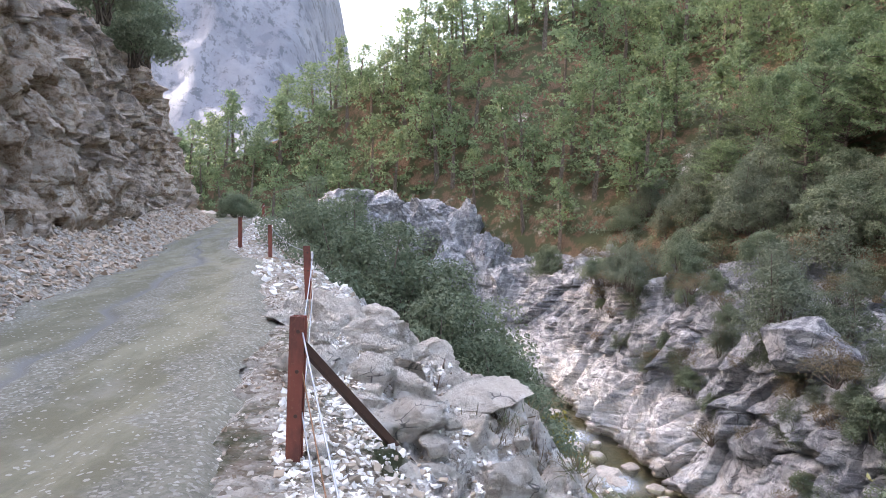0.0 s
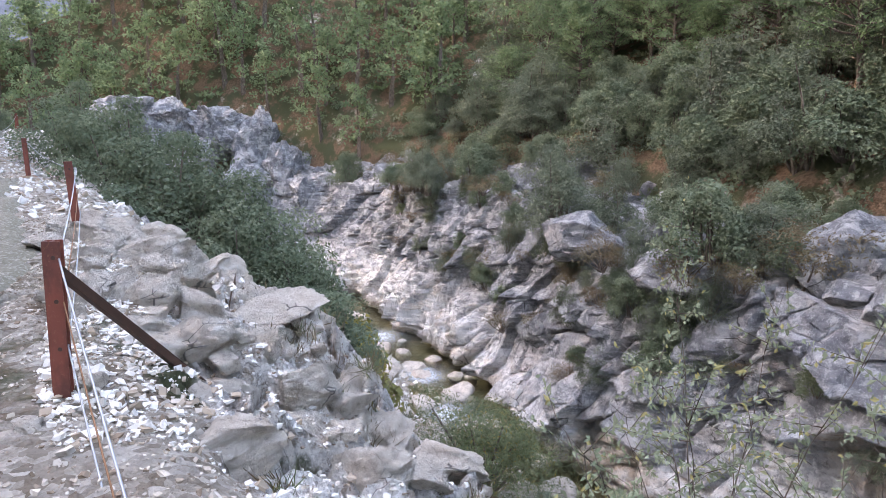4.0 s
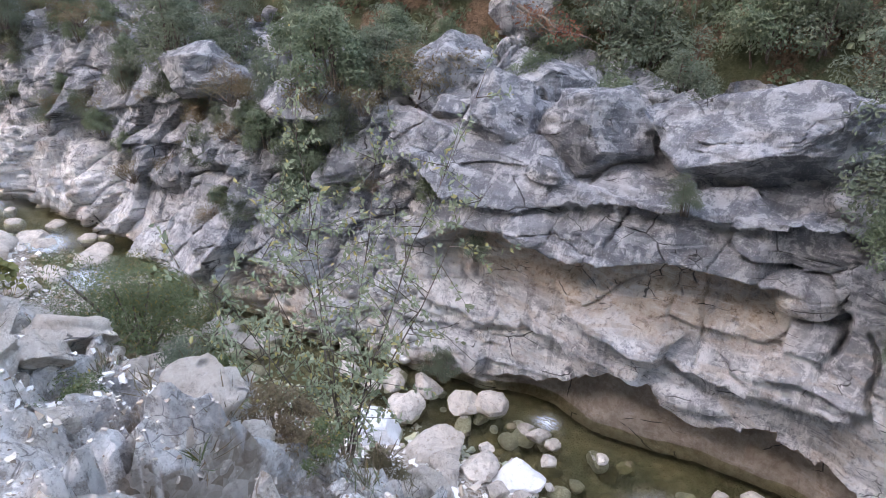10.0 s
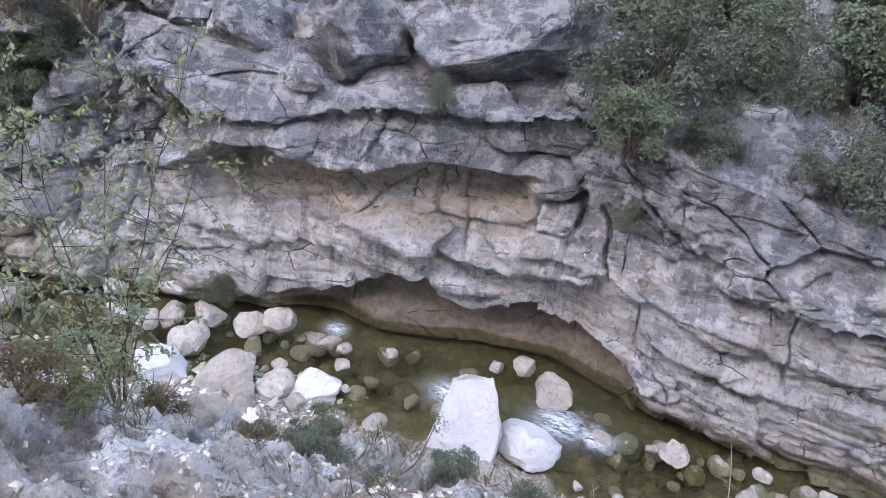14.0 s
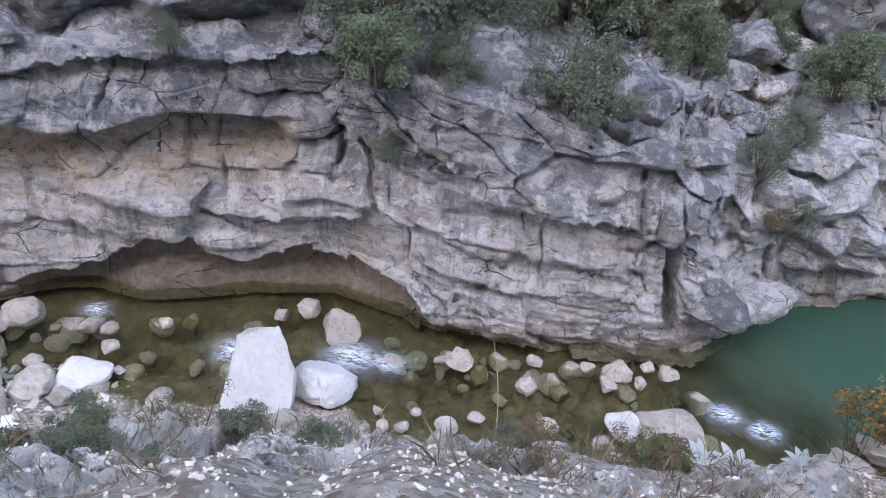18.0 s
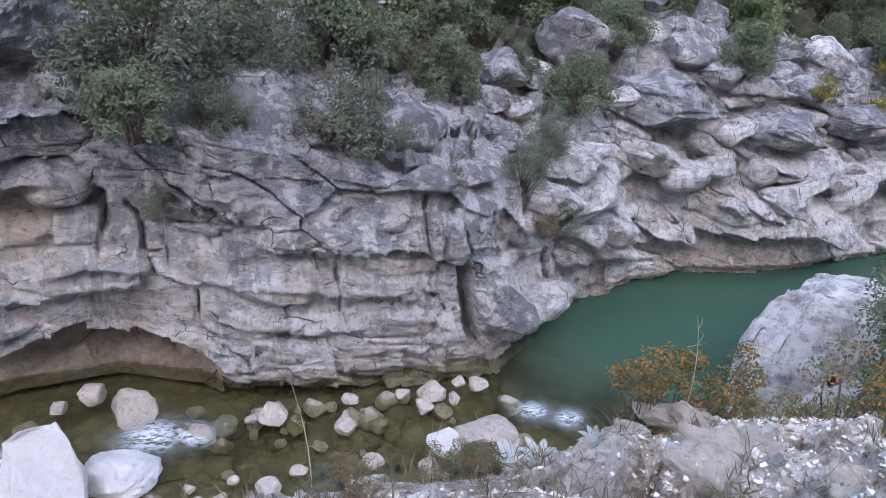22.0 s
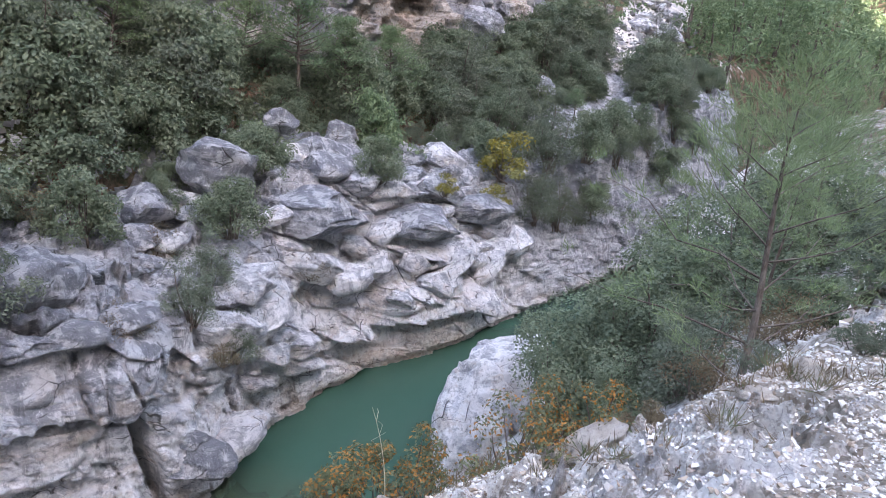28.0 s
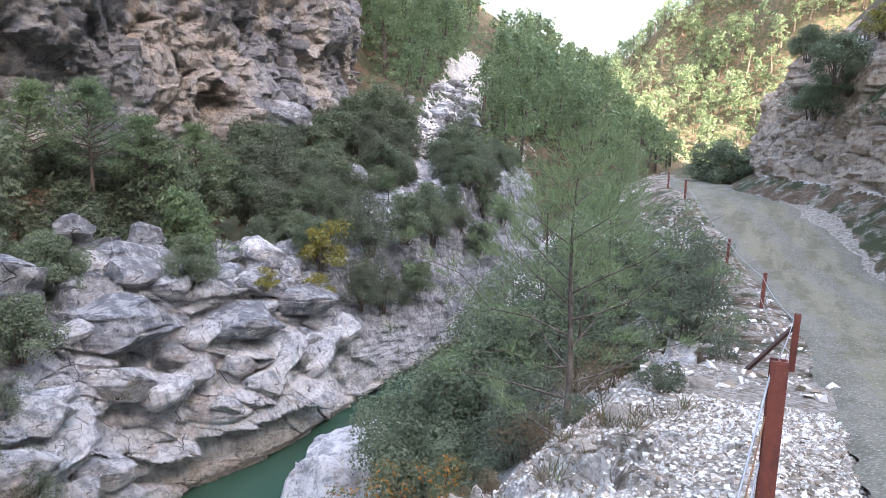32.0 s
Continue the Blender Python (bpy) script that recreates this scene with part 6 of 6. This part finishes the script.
def hill_spots(seed, cell, rmin, rmax, ylo, yhi, xhi):
    """Scattered places on the far slopes, at rmin to rmax metres from the road's edge."""
    r = np.random.default_rng(seed)
    a, b = np.meshgrid(np.arange(-140, xhi, cell), np.arange(ylo, yhi, cell), indexing="ij")
    x, y = a.ravel() + r.uniform(0, cell, a.size), b.ravel() + r.uniform(0, cell, a.size)
    far = np.hypot(x, y)
    near = (far >= rmin) & (far < rmax) & (x > foot_x(y) + 7.5)
    x, y = x[near], y[near]
    keep = ~open_ground(x, y)
    return list(zip(x[keep].tolist(), y[keep].tolist()))


for x, y in hill_spots(3, 2.15, 18, 56, -56, 56, 60):
    d = x - float(foot_x(y))
    u = RNG.uniform()
    z = ground_at(x, y) - 0.1
    if d < 11 + 3 * RNG.uniform():
        place("g" if u < 0.4 else "o", x, y, z, RNG.uniform(1.3, 2.3))
    elif u < 0.62:
        place("p", x, y, z - 0.2, RNG.uniform(4.5, 8.0))
    else:
        place("o" if u < 0.9 else "g", x, y, z, RNG.uniform(1.6, 2.8))


def woods(name, label, spots, seed, mats, scale=(5.0, 9.0), level=ground_at, fine=(16, 3, 4, 0.09, 0.05)):
    """Far trees of the slopes, in one mesh; every tree has a trunk and its tufts."""
    r = np.random.default_rng(seed)
    kinds = [pine_parts(np.random.default_rng(seed + i), 1.0, 0.36 + 0.04 * i, 0.14, *fine, 3, limbs=False) for i in range(5)]
    vs, fs, idx, n = [], [], [], 0
    for x, y in spots:
        wood, fol = kinds[int(r.integers(5))]
        a, s, base = r.uniform(0, 6.28), r.uniform(*scale), float(level(x, y)) - 0.2
        c, sn = math.cos(a) * s, math.sin(a) * s
        for k, (v, f) in enumerate((wood, fol)):
            p = np.stack([v[:, 0] * c - v[:, 1] * sn + x, v[:, 0] * sn + v[:, 1] * c + y, v[:, 2] * s], -1)
            p[:, 2] += base
            vs.append(p)
            fs.append(f + n)
            idx.append(np.full(len(f), k, np.int32))
            n += len(p)
    me = raw_mesh(name, np.concatenate(vs), np.concatenate(fs), [MAT_BARK, mats], False)
    me.polygons.foreach_set("material_index", np.concatenate(idx))
    return tagged(new(name, me), label, "woods", kind="stuff")


woods("hillside_pine_woods", "dense green pine woods covering the steep valley side", hill_spots(4, 3.4, 56, 105, -105, 105, 100), 80, MAT_PINE, fine=(26, 5, 7, 0.05, 0.026))
woods("upper_pine_woods", "pine woods on the upper and farther slopes", hill_spots(5, 4.2, 105, 190, -185, 150, 120), 85, MAT_PINE, fine=(18, 3, 4, 0.10, 0.06))
r_ = np.random.default_rng(12)
woods("far_sunlit_woods", "distant sunlit woods on the hill at the valley's end", list(zip(r_.uniform(-90, 170, 1100), r_.uniform(-450, -262, 1100))), 90, MAT_PINE, (9.0, 14.0), far_hill)


def brush(name, label, spots, seed, mat, size=(0.5, 1.3), leaf=0.30):
    """Low scrub between the trees, in one mesh of leaf clumps."""
    r = np.random.default_rng(seed)
    n = len(spots)
    xy = np.array(spots)
    z = heights(xy[:, 0], xy[:, 1])
    s = r.uniform(*size, n)
    per = 48
    d = r.normal(size=(n, per, 3))
    d /= np.linalg.norm(d, axis=2)[..., None]
    d[..., 2] = np.abs(d[..., 2]) * 0.9
    c = np.stack([xy[:, 0], xy[:, 1], z], -1)[:, None] + d * (s[:, None, None] * r.uniform(0.5, 1.0, (n, per, 1)))
    me = raw_mesh(name, *leaves(r, c.reshape(-1, 3), leaf, leaf * 0.65), [mat], False)
    return tagged(new(name, me), label, "scrub", kind="stuff")


sp_ = hill_spots(14, 1.75, 20, 70, -66, 62, 70)
brush("slope_scrub", "low dark green scrub between the trees", [p for i, p in enumerate(sp_) if i % 3], 15, MAT_OAK)
brush("slope_scrub_pale", "low grey-green and brown scrub between the trees", [p for i, p in enumerate(sp_) if i % 3 == 0], 16, MAT_OLIVE, (0.3, 0.8))
brush("far_slope_scrub", "green scrub on the far wooded slopes", hill_spots(17, 2.6, 68, 140, -140, 135, 100), 18, MAT_PINE, (0.9, 2.2), 0.55)

# plants of the near side
NEAR_SHRUBS = [("b", -4.6, 23.6, 1.9), ("b", -2.9, 20.8, 2.1), ("b", -1.3, 18.0, 2.2), ("b", 0.0, 16.5, 2.0), ("b", 0.9, 15.5, 1.8), ("b", 1.6, 14.9, 1.5), ("b", 0.6, 18.5, 2.2), ("b", -1.0, 21.5, 2.2),
               ("b", 6.4, -11.4, 1.5), ("b", 5.7, -12.6, 1.8), ("b", 7.3, -13.9, 1.9), ("b", 6.7, -15.6, 2.0), ("g", 1.9, -15.3, 1.1), ("g", 2.6, -17.6, 1.2), ("b", 5.4, -16.5, 2.3), ("b", 5.0, -21.0, 2.4), ("g", 3.0, -20.5, 1.4), ("d", 3.2, -9.8, 0.8), ("g", 3.9, -10.6, 0.9), ("d", 2.6, -11.2, 0.7), ("g", 4.4, -11.8, 1.0), ("b", 4.8, -10.6, 0.9), ("d", 3.4, -12.6, 0.8), ("o", 3.0, -13.6, 0.9), ("b", 6.6, -26.0, 2.4), ("b", 9.0, -31.0, 2.5), ("b", 8.0, -22.0, 2.6),
               ("o", 12.5, -46.0, 1.8), ("o", 4.6, -54.0, 2.0), ("o", 6.4, -56.0, 2.2), ("o", -13.5, 44.0, 1.5), ("o", -10.2, 46.5, 1.6), ("o", -7.6, 43.0, 1.5)]
for kind, x, y, s in NEAR_SHRUBS:
    x, y = swung(x, y)
    place(kind, x, y, ground_at(x, y) - 0.1, s)
for kind, x, y, z, s in (("o", 0.2, -42.0, 5.2, 1.3), ("o", -0.6, -40.5, 7.0, 1.5), ("y", -2.2, -38.5, 8.6, 1.0), ("o", 0.8, -44.0, 8.5, 1.2), ("o", -3.4, -37.2, 4.5, 0.9), ("o", -13.0, 28.5, 8.6, 1.6), ("o", -14.6, 33.0, 9.6, 1.9), ("o", -12.4, 24.5, 9.2, 1.5), ("p", -17.5, 36.0, 9.8, 6.0)):
    place(kind, x, y, z, s)
for x, y, s in ((2.7, 17.6, 1.8), (3.2, 21.6, 1.9), (3.6, 23.6, 1.6)):
    place("y", x, y, ground_at(x, y), s)
young = plant("young_pine", *pine_parts(np.random.default_rng(31), 4.6, 2.4, 0.06, 26, 8, 24, 0.20, 0.012, 7, 0.05, tuft=0.36, stout=0.55, thin=True), MAT_YOUNG, "young pine with thin bright green needles at the brink", "tree")
yx, yy = swung(2.75, -9.1)
young.matrix_basis = pose(yx, yy, ground_at(yx, yy) - 0.2)
for x, y, h in ((3.9, -14.2, 3.6), (6.8, -20.0, 5.5), (4.6, -18.6, 4.6), (5.6, -23.5, 5.2), (6.8, -27.5, 5.6)):
    stand(young, x, y, ground_at(x, y) - 0.2, RNG.uniform(0, 360), h / 4.6)
willow = plant("willow_bush", *shrub_parts(np.random.default_rng(33), 2.6, 3.6, 44, 640, 0.13, 0.022, 12, 0.3, droop=0.3), MAT_WILLOW, "broad olive-green willow bush beside the stream", "shrub", "trunk", "foliage")
willow.matrix_basis = pose(6.7, 18.4, -10.2) @ Matrix.Diagonal((1.2, 1.2, 1.12, 1))


def sapling_parts(rng, height=2.9, stems=10, twigs=26, per=16, leaf=0.05):
    wood, cen, outd = [], [], []
    tt = np.linspace(0, 1, 7)
    for i in range(stems):
        a = i * 2.399 + rng.uniform(-0.5, 0.5)
        h = height * rng.uniform(0.6, 1.05)
        out = np.array([np.cos(a), np.sin(a), 0]) * rng.uniform(0.25, 0.75) * h
        path = np.array([0, 0, h]) * tt[:, None] + out * (tt ** 1.4)[:, None] + rng.normal(size=(7, 3)) * 0.03 * tt[:, None]
        wood.append(tube(path, 0.009 * (1.1 - tt), 5))
        for k in range(twigs):
            f = rng.uniform(0.35, 1.0)
            b = np.array([np.interp(f, tt, path[:, m]) for m in range(3)])
            dr = rng.normal(size=3) + np.array([0, 0, 0.35])
            ln = rng.uniform(0.2, 0.55)
            tw = b + dr / np.linalg.norm(dr) * (np.linspace(0, 1, 4) * ln)[:, None]
            wood.append(tube(tw, 0.004 * (1.1 - np.linspace(0, 1, 4)), 3))
            u = rng.uniform(0.15, 1.0, per)
            cen.append(tw[0] + (tw[-1] - tw[0]) * u[:, None])
            outd.append(np.repeat((dr / np.linalg.norm(dr))[None], per, 0))
    return joined(wood), leaves(rng, np.concatenate(cen), leaf, leaf * 0.5, 0.1, np.concatenate(outd) * 0.5)


MAT_YOUNGLEAF = leaf_material("sapling_leaves", (0.27, 0.31, 0.19), (0.40, 0.44, 0.29), (0.28, 0.33, 0.19), (0.48, 0.42, 0.18), 0.10)
sapling = plant("sapling", *sapling_parts(np.random.default_rng(34)), MAT_YOUNGLEAF, "thin sapling with sparse pale leaves at the brink", "tree", "trunk", "foliage")
yx, yy = swung(3.5, 4.5)
sapling.matrix_basis = pose(yx, yy, ground_at(yx, yy)) @ Matrix.Diagonal((1.3, 1.3, 1.45, 1))
for i, (x, y, s, h) in enumerate(((4.1, -3.6, 0.42, 1.5), (3.95, -4.5, 0.5, 0.9), (3.45, -5.2, 0.6, 1.0), (3.0, -5.8, 0.55, 0.8), (4.3, -4.2, 0.3, 1.2))):
    x, y = swung(x, y)
    ob = plant("rusty_shrub", *shrub_parts(np.random.default_rng(640 + i), s, h, 14, 120, 0.05, 0.026, 7, 0.6), MAT_RUST, "shrub with rusty orange leaf tips on the brink", "shrub", "trunk", "foliage")
    ob.matrix_basis = pose(x, y, ground_at(x, y) - 0.05)
for i, (x, y, s) in enumerate(((4.75, 2.2, 0.62), (4.4, 1.5, 0.25), (2.6, 4.3, 0.35), (2.3, 3.6, 0.3), (3.4, 2.9, 0.4), (3.9, 2.6, 0.3), (4.35, -2.3, 0.25), (4.4, -0.9, 0.22), (4.5, 0.4, 0.2), (3.2, 3.7, 0.3), (1.3, -8.6, 0.35), (2.2, -8.3, 0.4), (3.0, -7.2, 0.4), (0.9, -12.6, 0.4))):
    x, y = swung(x, y)
    ob = plant("low_shrub", *shrub_parts(np.random.default_rng(610 + i), s, s * 1.5, 14, 170, 0.042, 0.014, 8, 0.6), MAT_OLIVE if i % 3 else MAT_DRY, "small thin-leaved shrub on the bank", "shrub", "trunk", "foliage")
    ob.matrix_basis = pose(x, y, ground_at(x, y) - 0.03)


def tufts(name, label, spots, seed, mat, height):
    """Dry grass: tufts of thin bent blades, in one mesh."""
    r = np.random.default_rng(seed)
    cen = np.repeat(np.array(spots), 22, 0) + r.normal(size=(22 * len(spots), 3)) * np.array([0.05, 0.05, 0.0])
    out = r.normal(size=cen.shape) * np.array([0.45, 0.45, 0.1]) + np.array([0, 0, 1.0])
    me = raw_mesh(name, *leaves(r, cen, height, 0.010, 0.0, out), [mat], False)
    return tagged(new(name, me), label, "grass", kind="stuff")


r_ = np.random.default_rng(88)
sp_ = []
for i in range(240):
    y = r_.uniform(-9, 8)
    xe_, xp_ = float(np.interp(y, EDGE_Y, EDGE_X)), float(np.interp(y, POST_Y, POST_X))
    x = xe_ - abs(r_.normal()) * 0.5 * (xe_ - xp_) * 0.7 + 0.2
    sp_.append((x, y, ground_at(x, y)))
tufts("dry_grass", "dry straw-coloured grass tufts on the bank", sp_, 89, MAT_DRY, 0.24)
tufts("green_grass", "sparse green grass tufts on the bank", sp_[::3], 90, MAT_WILLOW, 0.20)

for kind, x, y, z, s in (("g", 12.4, 11.5, -10.2, 0.6), ("d", 12.5, 11.9, -10.2, 0.5), ("g", 13.0, 16.4, -4.0, 0.9), ("o", 13.2, 12.5, -5.0, 0.6), ("g", 13.0, 10.8, -6.2, 0.45), ("g", 12.6, 18.0, -5.2, 0.8), ("d", 12.4, 21.0, -5.0, 1.0), ("g", 13.6, 5.6, -3.6, 0.45), ("g", 13.8, 1.2, -5.6, 0.4), ("d", 14.4, -8.2, -6.6, 0.5), ("g", 15.0, -8.9, -6.9, 0.7), ("d", 17.6, -13.0, -6.0, 0.6), ("y", 19.2, -24.6, -5.2, 1.0)):
    x, y = swung(x, y)
    place(kind, x, y, z, s)
brush("ledge_scrub", "dark scrub crowding behind the cliff top", hill_spots(24, 1.35, 18, 44, -44, 44, 44), 25, MAT_OAK, (0.4, 0.9), 0.22)


def stalk(x, y, height, lean, seed):
    """One tall dry stem with a few short side shoots."""
    r = np.random.default_rng(seed)
    tt = np.linspace(0, 1, 9)
    base = np.array([x, y, ground_at(x, y) - 0.05])
    path = base + np.array([lean * 0.4, lean, 0]) * (tt ** 2)[:, None] + np.array([0, 0, height]) * tt[:, None]
    pieces = [tube(path, 0.006 * (1.3 - tt), 5)]
    for k in range(5):
        p = path[3 + k]
        pieces.append(tube(np.stack([p, p + r.normal(size=3) * 0.05 + (0, 0, 0.07), p + r.normal(size=3) * 0.05 + (0, 0, 0.15)]), [0.003, 0.0025, 0.001], 3))
    ob = new("dry_stalk", raw_mesh("dry_stalk", *joined(pieces), [MAT_STRAW], True))
    return tagged(ob, "tall thin straw-coloured dry stalk on the brink", "plant", "dry stalks on the brink")


n_ = Nodes("straw")
MAT_STRAW = n_.done(n_.mix(n_.noise(20, 4), (0.52, 0.44, 0.30), (0.66, 0.58, 0.42)), 0.8)
for i, (x, y, h, l) in enumerate(((4.4, -0.75, 1.9, 0.35), (4.4, -1.75, 1.0, -0.1), (4.3, -2.3, 0.8, 0.2), (4.0, -4.0, 1.2, 0.2), (4.35, 0.2, 0.6, 0.1))):
    x, y = swung(x, y)
    stalk(x, y, h, l, 950 + i)


def rosette(x, y, size, seed):
    """A low plant of broad woolly leaves, each a curved blade."""
    r = np.random.default_rng(seed)
    e = new("silver_leaved_plant")
    e.matrix_basis = pose(x, y, ground_at(x, y) + 0.02)
    for k in range(13):
        a, up = k * 2.399, r.uniform(0.35, 1.0)
        d = np.array([math.cos(a), math.sin(a), 0])
        side = np.array([-d[1], d[0], 0])
        u = np.linspace(0, 1, 6)
        mid = d * (u * size)[:, None] + np.array([0, 0, 1]) * (size * (up * u - 0.55 * u ** 2))[:, None]
        wd = size * 0.19 * np.sin(np.pi * np.clip(u * 0.93 + 0.06, 0, 1))
        v = np.concatenate([mid - side * wd[:, None], mid + (0, 0, -0.02 * size), mid + side * wd[:, None]]).reshape(3, 6, 3)
        part("leaf", raw_mesh("leaf", v, grid_faces(3, 6), [MAT_SILVER], True), e)
    return tagged(e, "low plant with broad silvery woolly leaves", "plant", "silvery plants on the brink")


MAT_SILVER = leaf_material("silver_leaves", (0.50, 0.54, 0.50), (0.62, 0.65, 0.60), (0.46, 0.50, 0.46))
for i, (x, y, s) in enumerate(((4.25, -2.55, 0.28), (4.3, -2.85, 0.26), (4.2, -3.3, 0.18), (4.4, -2.1, 0.16))):
    x, y = swung(x, y)
    rosette(x, y, s, 970 + i)

# a fallen dead branch with rusty foliage on the rock hump
r_ = np.random.default_rng(990)
tt = np.linspace(0, 1, 7)
limb = np.array([17.4, 12.7, 0.1]) + np.array([0.2, -2.9, -1.0]) * tt[:, None] + r_.normal(size=(7, 3)) * 0.06
wood = [tube(limb, 0.07 * (1.1 - tt), 6)]
for k in range(9):
    p = limb[1 + k % 5]
    wood.append(tube(np.stack([p, p + r_.normal(size=3) * 0.25, p + r_.normal(size=3) * 0.5]), [0.025, 0.015, 0.006], 4))
cen = limb[r_.integers(1, 5, 420)] + r_.normal(size=(420, 3)) * np.array([0.28, 0.3, 0.15])
MAT_REDDEAD = leaf_material("dead_red_needles", (0.24, 0.085, 0.05), (0.32, 0.13, 0.08), (0.20, 0.08, 0.05))
plant("dead_branch", joined(wood), leaves(r_, cen, 0.16, 0.05), MAT_REDDEAD, "fallen dead branch with rusty red needles on the rock", "branch", "trunk", "foliage")

r_ = np.random.default_rng(1200)
for i in range(26):
    y = r_.uniform(-3.8, 6.0)
    xe_, xp_ = float(np.interp(y, EDGE_Y, EDGE_X)), float(np.interp(y, POST_Y, POST_X))
    x = xe_ - abs(r_.normal()) * 0.35 * (xe_ - xp_) + 0.15
    s = r_.uniform(0.12, 0.3)
    ob = plant("low_shrub", *shrub_parts(r_, s, s * 1.4, 9, 110, 0.036, 0.012, 6, 0.7), (MAT_OLIVE, MAT_DRY, MAT_WILLOW)[i % 3], ("small grey-green herb on the bank", "small dry brown herb on the bank", "small yellow-green herb on the bank")[i % 3], "plant", "trunk", "foliage")
    ob.matrix_basis = pose(x, y, ground_at(x, y) - 0.03)
for i in range(18):
    y = r_.uniform(-46, -34)
    x = float(np.interp(y, WALL_Y, WALL_X)) - r_.uniform(0.4, 2.5)
    place("ood"[int(r_.integers(3))], x, y, float(np.interp(y, POST_Y, ROAD_Z)) + r_.uniform(0.8, 9.0), r_.uniform(0.4, 1.0))
